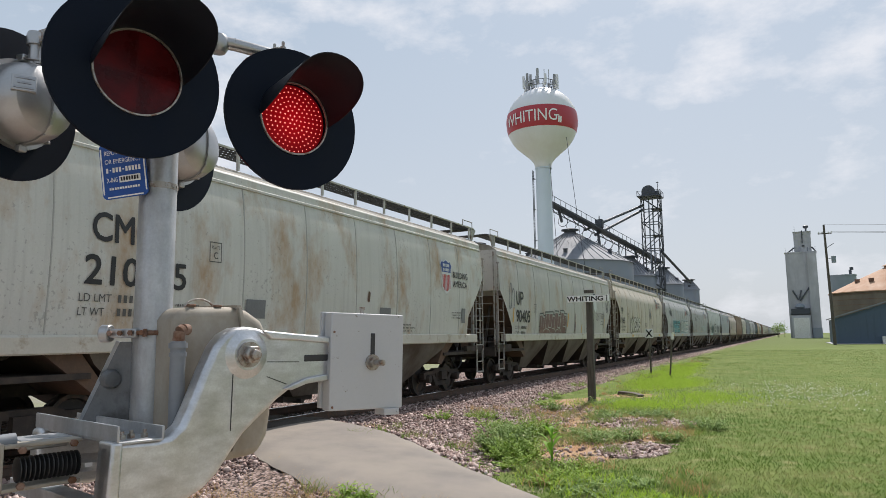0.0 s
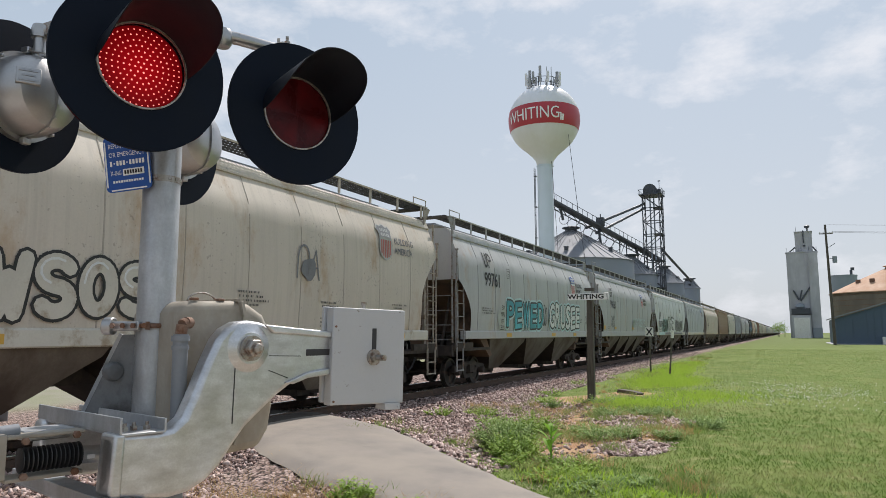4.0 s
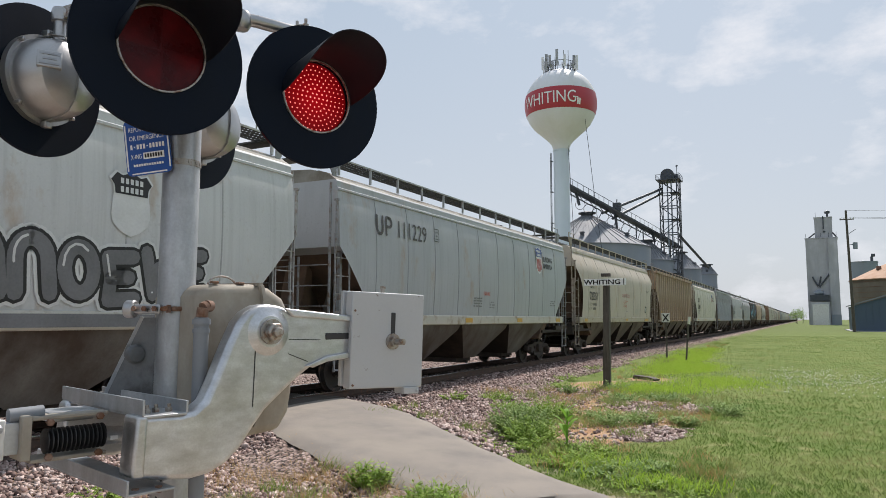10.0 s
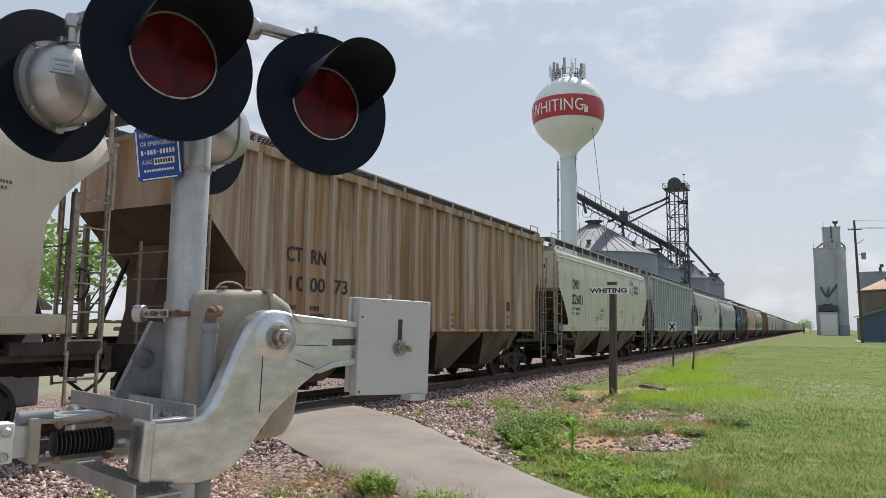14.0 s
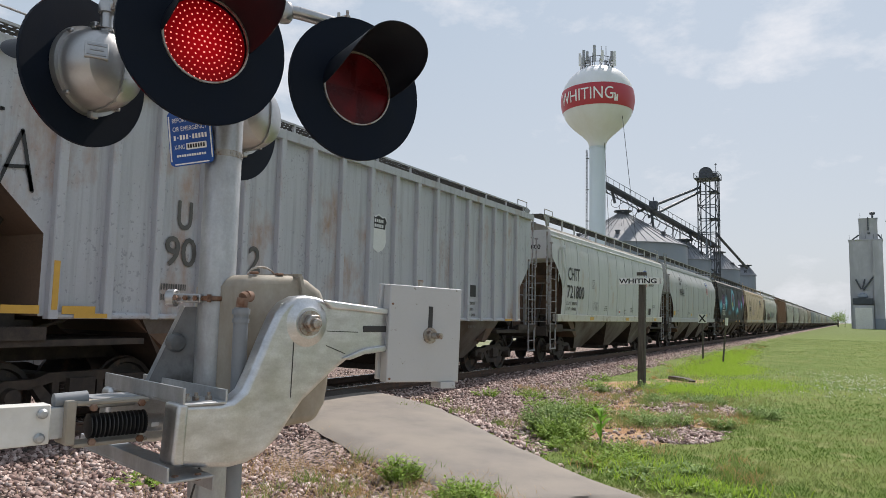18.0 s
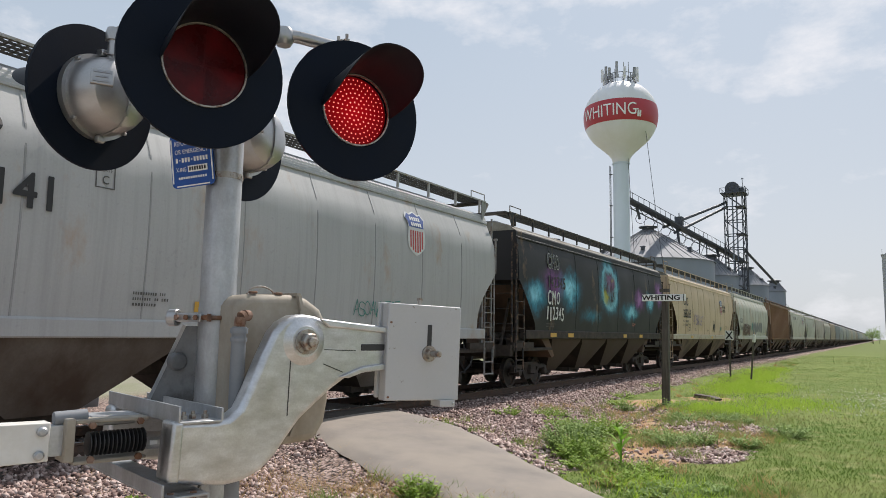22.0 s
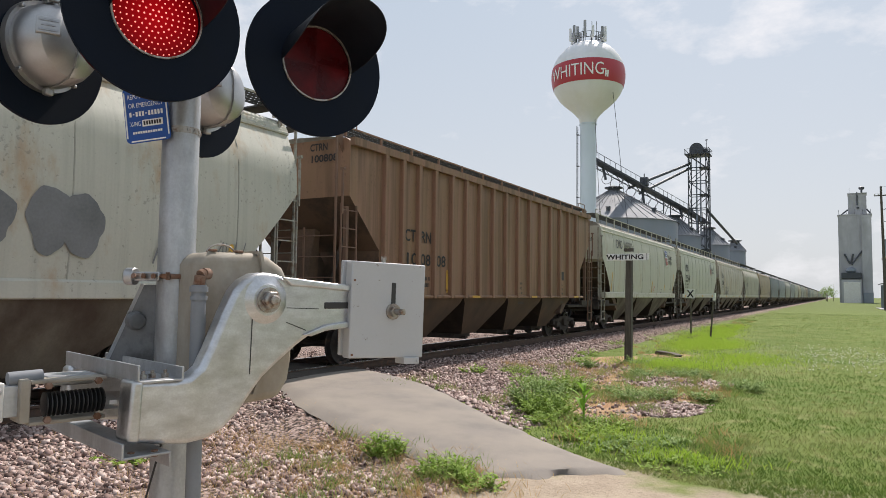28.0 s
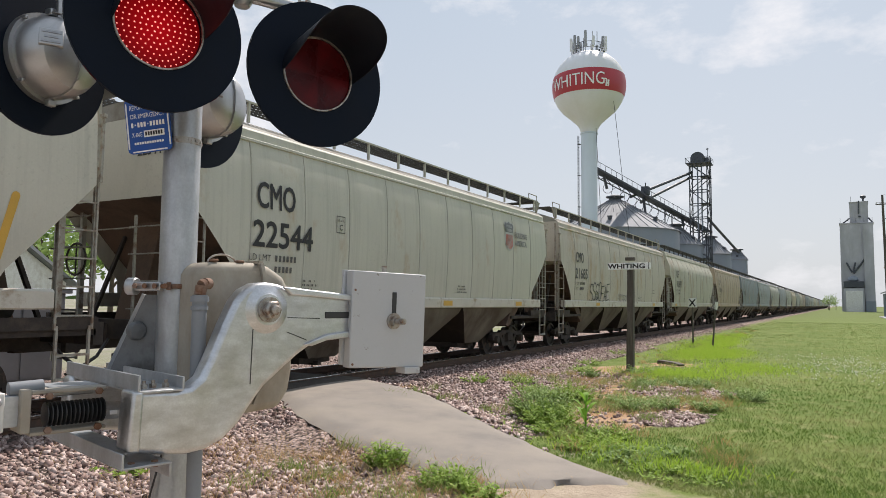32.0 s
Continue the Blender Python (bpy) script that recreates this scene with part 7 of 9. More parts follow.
    cycle = [("panel", (0.44, 0.45, 0.39)), ("round", (0.45, 0.40, 0.30)), ("panel", (0.40, 0.42, 0.40)), ("round", (0.40, 0.385, 0.32)), ("panel", (0.38, 0.31, 0.235)), ("panel", (0.22, 0.25, 0.27)), ("panel", (0.31, 0.34, 0.35)), ("round", (0.38, 0.385, 0.34)), ("panel", (0.34, 0.37, 0.38))]
    made = []
    for i in range(len(GAPS) - 1):
        length = GAPS[i + 1] - GAPS[i] - ENDS
        mid = (GAPS[i] + GAPS[i + 1]) / 2
        if i < len(spec):
            label, kind, col, am, marks, sill, cut, curved, panels = spec[i]
            top = 4.65 if kind == "ribbed" else (4.40 if kind == "round" else 4.22)
            mat = car_paint("car_paint", [c * k_ if i != 14 else c for c, k_ in zip(col, (1.14, 1.08, 1.11))], (0.36, 0.23, 0.12) if kind != "ribbed" else (0.25, 0.155, 0.095) if i == 17 else (0.30, 0.16, 0.075), am * (0.6 if kind != "ribbed" else 0.95), nebula=(i == 14), streak=0.18 if kind != "ribbed" else 0.32 if i == 11 else 0.42)
            if kind == "ribbed":
                marks = list(marks) + [ribbed_marks({9: ("CT", "RN", "10", "00", "73"), 11: ("U", "P", "90", "04", "2"), 17: ("CT", "RN", "10", "08", "08")}[i], faded_black if i == 11 else lettering_black)]
            if i == 18:
                marks = list(marks) + [lambda car, kind, top, half, rnd: (side_text(car, kind, top, "CMO", -half + 2.25, 3.64, 0.38, 1.05, faded_black, 0.013, 0.02), side_text(car, kind, top, "101020", -half + 3.67, 3.64, 0.38, 1.32, faded_black, 0.013, 0.02))]
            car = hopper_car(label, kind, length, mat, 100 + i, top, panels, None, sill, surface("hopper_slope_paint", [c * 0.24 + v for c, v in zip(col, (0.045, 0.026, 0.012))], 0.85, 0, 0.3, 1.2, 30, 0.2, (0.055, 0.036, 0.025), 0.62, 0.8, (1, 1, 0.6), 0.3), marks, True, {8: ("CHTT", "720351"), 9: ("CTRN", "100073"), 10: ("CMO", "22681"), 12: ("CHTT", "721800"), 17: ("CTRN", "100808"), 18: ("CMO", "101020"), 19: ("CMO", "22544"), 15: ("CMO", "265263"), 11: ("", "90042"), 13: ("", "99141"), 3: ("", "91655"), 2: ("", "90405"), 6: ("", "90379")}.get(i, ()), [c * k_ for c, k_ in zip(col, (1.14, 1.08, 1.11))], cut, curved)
            CARS.append((car, mid))
        else:
            kind, col = cycle[i % len(cycle)]
            key = i % len(cycle)
            if len(made) < len(cycle):
                top = {"ribbed": 4.6, "round": 4.40, "panel": 4.22}[kind]
                mk = [number("", "%d" % (90000 + 137 * i), 2.4, 2.6, 0.38, 1.5, faded_black), std] if kind != "ribbed" else []
                car = hopper_car({"panel": "weathered covered hopper car far down the train", "round": "weathered tan covered hopper car far down the train", "ribbed": "brown hopper car with side posts far down the train"}[kind], kind, 17.2 - ENDS, car_paint("far_car_paint", [c * 1.08 for c in col], (0.26, 0.15, 0.08), 0.2), 100 + i, top, 11, None, None, None, mk, False)
                made.append((key, car))
            else:
                src = [c for k2, c in made if k2 == key][0]
                car = copy_thing(src, pose(TX, mid, ZR))
            CARS.append((car, mid))


def ribbed_marks(codes, colour):
    def put(car, kind, top, half, rnd):
        ys = post_rows(2 * half, half)
        tall = half > 8.4
        h = 0.42 if tall else 0.27
        a, b, c, d, e = codes
        part("reflector", Build().box(1.608, ys[0], 1.83, 0.006, 0.075, 0.60), yellow_tape, car, "yellow reflective tape on the first post")
        if tall:
            for y in (-half + 0.80, -half + 1.52):
                part("reflector", Build().box(1.585, y + 0.23, SILL + 0.11, 0.006, 0.44, 0.10), yellow_tape, car, "yellow reflective tape")
        j = 2 if tall else 1
        for k, txt, z in ((j, a, 2.74), (j + 1, b, 2.74), (j, c, 2.20), (j + 1, d, 2.20), (j + 2, e, 2.20)):
            if txt:
                w = (0.54 if tall else 0.44) if len(txt) > 1 else 0.25
                side_text(car, kind, top, txt, ys[k] + (0.16 if len(txt) > 1 or k == j + 2 else 0.34), z, h, w, colour, 0.013, 0.022)
        q = []
        for k in (j, j + 1, 9, 13):
            q += small_bars(rnd, ys[k] + 0.15, 1.84, 2 if k < 5 else 5, 0.45, 0.09 if k < 5 else 0.07, 0.15)
        tagged(part("stencil_line", flat_bars(kind, top, q), colour, car, "", 0), kind="stuff")
        part("notice_patch", flat_bars(kind, top, [(ys[13] + 0.15, 2.05, 0.4, 0.3)]), lettering_black, car, "", 0)
    return put


build_train()

# ---- the water tower ----
shaft_blue = surface("pale_blue_tower_paint", (0.62, 0.70, 0.79), 0.4, 0, 0.05, 0.3, 10, 0.03, (0.50, 0.58, 0.66), 0.3, 0.25, (1, 1, 0.3), 0.5)
tower = thing("water_tower", "white water tower with a red band on a slender shaft", "water tower", pose(-29.6, 93.0, GZ))
CZ, CR = 32.1, 5.05                # the tank's middle and radius
ball = [(CR * math.cos(radians(-48 + 138 * k / 32)) if k < 32 else 0.02, CZ + CR * math.sin(radians(-48 + 138 * k / 32))) for k in range(33)]
low = [(1.12, 25.6), (1.18, 25.9), (1.34, 26.35), (1.75, 26.88), (2.5, 27.58)]
part("tank", Build().lathe(low + ball, 64, None, False), tower_white, tower, "white ball-shaped tank", 60)
bandp = [(math.sqrt(CR ** 2 - (z - CZ) ** 2) + 0.03, z) for z in np.linspace(30.4, 33.35, 9)]
part("red_band", Build().lathe(bandp, 64, None, False), tower_red, tower, "red painted band", 60)
part("shaft", Build().lathe([(1.9, 0.0), (1.6, 1.2), (1.2, 4.0), (1.10, 6.0), (1.10, 25.7)], 40, None, False), shaft_blue, tower, "slender pale blue-white shaft", 40)
part("shaft_ring", Build().lathe([(1.12, 25.4), (1.2, 25.4), (1.2, 25.55), (1.12, 25.55)], 40, None, False), shaft_blue, tower)
lookdir = math.atan2(-93, 29.6)
me = letters("WHITING", 1.65, "CENTER", 8.2)
def on_band(x, y):
    z = 31.05 + y
    r = math.sqrt(CR ** 2 - (z - CZ) ** 2) + 0.12
    a = lookdir - radians(22) + x / 5.05
    return Vector((r * math.cos(a), r * math.sin(a), z))
part("lettering", mapped(me, on_band), lettering_white, tower, "white town name on the red band", 0)
mark = Build()
for dx, dz, w_, h_ in ((4.2, -0.25, 0.24, 0.85), (4.5, -0.25, 0.24, 0.85), (4.2, 0.05, 0.5, 0.2), (4.05, 0.62, 0.3, 0.16)):
    pts = [on_band(dx + a, b) for a, b in ((0, dz), (w_, dz), (w_, dz + h_), (0, dz + h_))]
    mark.add(pts, [(0, 1, 2, 3)])
part("white_emblem", mark, lettering_white, tower, "small white emblem", 0)
for zr in (37.2, 37.97):
    part("top_rail", Build().lathe([(2.08, zr), (2.14, zr), (2.14, zr + 0.07), (2.08, zr + 0.07), (2.08, zr)], 32, None, False), leg_steel, tower)
for k in range(12):
    a = 2 * math.pi * k / 12
    part("rail_post", Build().rod((2.1 * math.cos(a), 2.1 * math.sin(a), 36.6), (2.1 * math.cos(a), 2.1 * math.sin(a), 38.0), 0.05, 6), leg_steel, tower)
antenna_grey = surface("antenna_grey", (0.34, 0.35, 0.38), 0.6, 0.1, 0.2, 0.8, 20, 0.1, (0.22, 0.23, 0.25), 0.5, 1.2)
rnd = random.Random(5)
for k in range(14):
    a = 2 * math.pi * k / 14 + rnd.uniform(-0.12, 0.12)
    x, y = 2.25 * math.cos(a), 2.25 * math.sin(a)
    h = rnd.choice((1.3, 1.8, 2.1, 2.3))
    ant = Build().rod((x, y, 36.5), (x, y, 38.0 + h * 0.5), 0.05, 8)
    ant.box(x * 1.08, y * 1.08, 37.95 + 0.15 * (k % 3), 0.30, 0.30, h)
    ant.box(x * 0.96, y * 0.96, 37.3 + 0.2 * (k % 2), 0.34, 0.30, 0.5)
    part("antenna_panel", ant, antenna_grey if k % 4 else tower_white, tower, "tall grey antenna panel")
for k, (x, y, h) in enumerate(((0.5, 0.2, 3.2), (-0.6, -0.4, 2.2), (1.5, -0.9, 2.6), (-1.6, 0.6, 2.3))):
    part("whip_antenna", Build().rod((x, y, 36.7), (x, y, 37.0 + h), 0.05, 6), antenna_grey, tower)
for k, (r0, z0, x1, y1) in enumerate(((1.2, 26.2, 1.6, -1.2), (4.2, 29.2, 3.6, -2.0))):
    a = lookdir + 0.9
    part("cable", Build().tube([(r0 * math.cos(a), r0 * math.sin(a), z0), (r0 * math.cos(a) + x1 * 0.4, r0 * math.sin(a) + y1 * 0.2, z0 * 0.55), (r0 * math.cos(a) + x1, r0 * math.sin(a) + y1, 1.0)], 0.035, 5), leg_steel, tower, "thin hanging cable")
lad = Build()
for s in (-0.22, 0.22):
    lad.rod((-1.35, -0.6 + s, 0.5), (-1.35, -0.6 + s, 25.2), 0.05, 6)
for k in range(60):
    lad.rod((-1.35, -0.82, 0.8 + 0.4 * k), (-1.35, -0.38, 0.8 + 0.4 * k), 0.025, 5)
for k in range(6):
    lad.box(-1.25, -0.6, 2 + 4.4 * k, 0.35, 0.5, 0.08)
part("ladder", lad, leg_steel, tower, "steel ladder on the shaft")

# ---- grain bins, elevator leg and conveyors beyond the rails ----
def grain_bin(x, y, r, eave, peak, label, rings=14, vents=6):
    g = thing("grain_bin", label, "grain bin", pose(x, y, GZ), "grain bins beyond the rails")
    b = Build()
    n = 56
    prof = []
    k = int(eave / 0.45)
    for i in range(k):
        z = eave * i / k
        prof += [(r, z), (r + 0.04, z + eave / k * 0.5)]
    prof.append((r, eave))
    part("wall", b.lathe(prof, n, None, False), bin_wall, g, "corrugated steel wall", 50)
    for i in range(1, 4):
        part("stiffener", Build().lathe([(r + 0.05, eave * i / 4), (r + 0.11, eave * i / 4), (r + 0.11, eave * i / 4 + 0.09), (r + 0.05, eave * i / 4 + 0.09)], n, None, False), bin_wall, g)
    part("roof", Build().lathe([(r + 0.25, eave - 0.12), (r + 0.25, eave), (1.1, peak), (1.1, peak + 0.05)], n, None, False), bin_roof, g, "ribbed conical steel roof", 20)
    rb_ = Build()
    for i in range(40):
        a = 2 * math.pi * i / 40
        rb_.beam(((r + 0.2) * math.cos(a), (r + 0.2) * math.sin(a), eave + 0.06), (1.2 * math.cos(a), 1.2 * math.sin(a), peak + 0.06), 0.10, 0.10)
    tagged(part("roof_ribs", rb_, bin_roof, g, "", 0), kind="stuff")
    rr = r * 0.52
    zz = eave + (peak - eave) * 0.47
    part("roof_ring", Build().lathe([(rr, zz), (rr + 0.12, zz), (rr + 0.12, zz + 0.16), (rr, zz + 0.22)], n, None, False), leg_steel, g)
    part("peak_cap", Build().lathe([(1.15, peak), (1.15, peak + 0.5), (1.7, peak + 0.55), (1.7, peak + 0.75), (0.2, peak + 1.1)], 24, None, False), leg_steel, g, "dark peak cap")
    for i in range(vents):
        a = -2.4 + i * 1.0
        rv = r * 0.78
        zv = eave + (peak - eave) * 0.24
        part("roof_vent", Build().box(rv * math.cos(a), rv * math.sin(a), zv + 0.35, 0.6, 0.6, 0.6).box(rv * math.cos(a), rv * math.sin(a), zv + 0.7, 0.8, 0.8, 0.14), leg_steel, g)
    hp = Build()
    for i in range(12):
        a = -math.pi + i * 0.3
        hp.rod((rr * math.cos(a), rr * math.sin(a), zz), (rr * math.cos(a), rr * math.sin(a), zz + 1.0), 0.035, 5)
    part("ring_posts", hp, leg_steel, g)
    return g


grain_bin(-36.7, 131.0, 11.6, 15.3, 21.6, "large corrugated steel grain bin with a conical roof")
grain_bin(-29.6, 152.0, 5.3, 14.2, 18.0, "mid-sized corrugated steel grain bin with a conical roof")
grain_bin(-26.4, 176.0, 4.6, 13.8, 17.4, "mid-sized corrugated steel grain bin with a conical roof")
grain_bin(-60.0, 140.0, 11.5, 15.3, 21.6, "large corrugated steel grain bin with a conical roof")
grain_bin(-23.4, 200.5, 2.6, 13.9, 16.0, "small corrugated steel grain bin with a conical roof", 10, 2)

leg = thing("elevator_leg", "grey steel lattice tower of a grain elevator leg", "lattice tower", pose(-24.9, 153.6, GZ))
W2, HT = 1.75, 31.6
for sx in (-1, 1):
    for sy in (-1, 1):
        part("corner_post", Build().box(sx * W2, sy * W2, HT / 2, 0.20, 0.20, HT), leg_steel, leg)
n_ = 11
for k in range(n_):
    z0, z1 = HT * k / n_, HT * (k + 1) / n_
    tier = Build()
    for s in (-1, 1):
        tier.beam((-W2, s * W2, z1), (W2, s * W2, z1), 0.16, 0.16).beam((s * W2, -W2, z1), (s * W2, W2, z1), 0.16, 0.16)
        f = 1 if k % 2 else -1
        tier.beam((-W2 * f, s * W2, z0), (W2 * f, s * W2, z1), 0.13, 0.13).beam((s * W2, -W2 * f, z0), (s * W2, W2 * f, z1), 0.13, 0.13)
    part("lattice_tier", tier, leg_steel, leg)
for k in (2, 4, 6, 8, 10):
    pl = Build().box(1.2, 0, HT * k / n_, 1.9, 4.3, 0.08)
    part("landing", pl, leg_steel, leg)
cage = Build()
for k in range(40):
    cage.rod((W2 + 0.5, -0.3, 1 + 0.75 * k), (W2 + 0.5, 0.3, 1 + 0.75 * k), 0.04, 5)
for s in (-0.3, 0.3):
    cage.rod((W2 + 0.5, s, 0), (W2 + 0.5, s, HT + 1), 0.06, 6)
part("caged_ladder", cage, leg_steel, leg)
for s in (-0.4, 0.4):
    part("leg_casing", Build().box(s, 0, HT / 2, 0.26, 0.3, HT), bin_wall, leg, "upright bucket-leg casing")
part("head_deck", Build().box(0, 0, HT, 4.8, 4.8, 0.18), leg_steel, leg)
head = Build().prism([(-1.4, 0.0), (-1.4, 0.9)] + [(-1.4 * math.cos(math.pi * k / 10), 0.9 + 1.4 * math.sin(math.pi * k / 10)) for k in range(1, 10)] + [(1.4, 0.9), (1.4, 0.0)], -0.7, 0.7, "y", Matrix.Translation((-0.3, 0, HT + 0.3)))
part("head_cover", head, leg_steel, leg, "rounded head cover", 40)
part("motor", Build().box(1.4, 0.3, HT + 0.9, 0.9, 0.9, 0.9).rod((1.6, 0.3, HT + 1.3), (1.6, 0.3, HT + 3.4), 0.06, 6).box(1.6, 0.3, HT + 3.2, 0.5, 0.1, 0.2), leg_steel, leg)
rl_ = Build()
for s in (-1, 1):
    rl_.beam((-2.4, s * 2.4, HT + 1.1), (2.4, s * 2.4, HT + 1.1), 0.07, 0.07).beam((s * 2.4, -2.4, HT + 1.1), (s * 2.4, 2.4, HT + 1.1), 0.07, 0.07)
    for t in (-2.4, -0.8, 0.8, 2.4):
        rl_.box(t, s * 2.4, HT + 0.55, 0.07, 0.07, 1.1).box(s * 2.4, t, HT + 0.55, 0.07, 0.07, 1.1)
part("head_railing", rl_, leg_steel, leg)
for k, (a, b) in enumerate((((-1.6, 0, HT - 1.6), (-9.0, -22.0, 22.2)), ((-1.6, 0.6, HT - 2.4), (-8.0, -18.0, 21.6)), ((1.8, 0, 19.6), (5.3, 18.0, 13.9)))):
    part("spout", Build().rod(a, b, 0.28, 12), leg_steel, leg, "long round grain spout")

conv = thing("conveyor_bridge", "dark steel conveyor bridge over the grain bins", "conveyor", pose(-36.0, 131.0, GZ))
A, Bv = Vector((-0.9, -15.4, 25.6)), Vector((10.4, 33.8, 18.7))
part("conveyor_tube", Build().beam(A, Bv, 0.9, 0.8), leg_steel, conv)
part("walkway", Build().beam(A + Vector((0.9, -0.5, -0.45)), Bv + Vector((0.9, -0.5, -0.45)), 0.9, 0.12), leg_steel, conv)
tr = Build()
d = (Bv - A)
nseg = 26
for k in range(nseg):
    p, q = A + d * (k / nseg), A + d * ((k + 1) / nseg)
    o = Vector((1.2, -0.7, 0))
    tr.beam(p + o + Vector((0, 0, 0.9)), q + o + Vector((0, 0, 0.9)), 0.07, 0.07)
    tr.beam(p + o + Vector((0, 0, -0.4)), p + o + Vector((0, 0, 0.9)), 0.07, 0.07)
    z = -1.25
    tr.beam(p + Vector((0, 0, z)), q + Vector((0, 0, z)), 0.14, 0.14)
    tr.beam(p + Vector((0, 0, -0.4 if k % 2 else z)), q + Vector((0, 0, z if k % 2 else -0.4)), 0.10, 0.10)
part("truss", tr, leg_steel, conv, "light truss and handrail")
for k in range(8):
    hoops = Build()
    c = A + d * (0.12 + 0.06 * k) + Vector((0.4, -0.5, -2.4))
    for j in range(10):
        a0, a1 = 2 * math.pi * j / 10, 2 * math.pi * (j + 1) / 10
        hoops.rod(c + Vector((0.9 * math.cos(a0), 0, 0.9 * math.sin(a0))), c + Vector((0.9 * math.cos(a1), 0, 0.9 * math.sin(a1))), 0.05, 5)
    tagged(part("ladder_hoop", hoops, leg_steel, conv), kind="stuff")
for k, (f, zz) in enumerate(((0.10, 22.2), (0.40, 17.6), (0.74, 18.3))):
    p = A + d * f
    part("drop_spout", Build().rod(p, (p.x + 0.6, p.y, zz), 0.25, 10), leg_steel, conv)
for f in (0.62, 0.8, 0.97):
    p = A + d * f
    sup = Build()
    for s in (-0.7, 0.7):
        sup.beam((p.x + s, p.y, 0), (p.x + s, p.y, p.z), 0.2, 0.2)
    for j in range(6):
        sup.beam((p.x - 0.7, p.y, p.z * j / 6), (p.x + 0.7, p.y, p.z * (j + 1) / 6), 0.1, 0.1)
    part("support_tower", sup, leg_steel, conv)
mt = A + d * 0.42
part("drive_motor", Build().box(mt.x, mt.y, mt.z + 1.2, 1.4, 1.4, 1.6).rod((mt.x, mt.y, mt.z + 1.8), (mt.x, mt.y, mt.z + 2.8), 0.1, 6), leg_steel, conv)

# ---- the concrete elevator and its neighbours ----
el = thing("concrete_elevator", "tall square concrete grain elevator with a headhouse", "grain elevator", pose(7.2, 286.0, GZ, 0, 0, -1.5))
for k in range(9):
    part("concrete_lift", Build().box(-1.0, 0, 3.4 * k + 1.7, 10.0 + 0.03 * (k % 2), 12.0, 3.4), concrete, el)
part("annex", Build().box(2.5, -6.3, 15.2, 3.0, 0.8, 30.4), concrete, el)
part("roof_slab", Build().box(-1.0, 0, 30.75, 10.4, 12.4, 0.3), concrete, el)
part("headhouse", Build().box(-0.1, 0, 34.6, 5.6, 8, 7.4).box(-0.1, 0, 38.4, 5.9, 8.3, 0.25), concrete, el, "concrete headhouse")
for k, (x, z, w_, h_) in enumerate(((-0.1, 36.5, 0.35, 4.6), (0.1, 33.2, 0.8, 0.5))):
    part("wall_pipe", Build().box(x, -4.2, z, w_, 0.35, h_), leg_steel, el)
vent = Build().lathe([(0.3, 38.5), (0.3, 39.6), (0.9, 40.0), (0.9, 40.6), (0.1, 41.0)], 12, Matrix.Translation((1.3, -2.5, 0)))
part("roof_fan", vent, leg_steel, el)
for k in range(5):
    part("lightning_rod", Build().rod((-5.8 + 2.4 * k, -5.8, 31), (-5.8 + 2.4 * k, -5.8, 32.6), 0.06, 5), leg_steel, el)
part("whip_antenna", Build().rod((-2.4, -3.8, 38), (-2.4, -3.8, 40.4), 0.05, 5), leg_steel, el)
for a, b in (((-2.9, -5.0, 32.6), (-5.0, -5.0, 30.9)), ((2.7, -5.0, 32.6), (3.9, -5.0, 30.9))):
    part("brace_spout", Build().rod(a, b, 0.25, 8), leg_steel, el)
for a, b in (((-4.3, -6.3, 17.0), (-2.7, -6.6, 13.6)), ((-1.6, -6.3, 17.0), (-2.4, -6.6, 13.6)), ((1.2, -6.3, 18.2), (-2.2, -6.6, 13.2))):
    part("loading_spout", Build().rod(a, b, 0.26, 8), leg_steel, el, "dark branching loading spout")
part("spout_hood", Build().lathe([(0.9, 10.3), (1.6, 11.0), (1.4, 11.8), (0.3, 12.4)], 16, Matrix.Translation((-2.4, -6.9, 0))), bin_wall, el)
part("canopy", Build().box(-2.3, -7.6, 9.4, 6.0, 3.2, 2.0), leg_steel, el, "dark canopy over the drive-through")
part("roller_door", Build().box(-2.2, -9.1, 3.6, 5.0, 0.25, 7.2), white_paint, el, "pale roller door")
part("door_surround", Build().box(-2.2, -7.6, 4.0, 6.0, 3.0, 8.0), concrete, el)
part("side_shed", Build().box(2.6, -7.2, 1.8, 3.0, 2.6, 3.6), bin_wall, el)

silo = thing("steel_silo", "plain grey cylindrical silo with a flat top", "silo", pose(17.0, 255.0, GZ))
part("wall", Build().lathe([(3.8, 0), (3.8, 19.6), (3.9, 19.6), (3.9, 20.0), (0.1, 20.4)], 40, None, False), bin_wall, silo, "", 40)
part("roof_fan", Build().rod((2.2, 0, 20.2), (2.2, 0, 21.6), 0.4, 10).box(2.6, 0, 22.0, 1.0, 0.8, 0.9), leg_steel, silo)
for k in range(5):
    part("frame_post", Build().box(-4.6 + 0.9 * k, -6.0, 2.0, 0.18, 0.18, 4.0), leg_steel, silo)

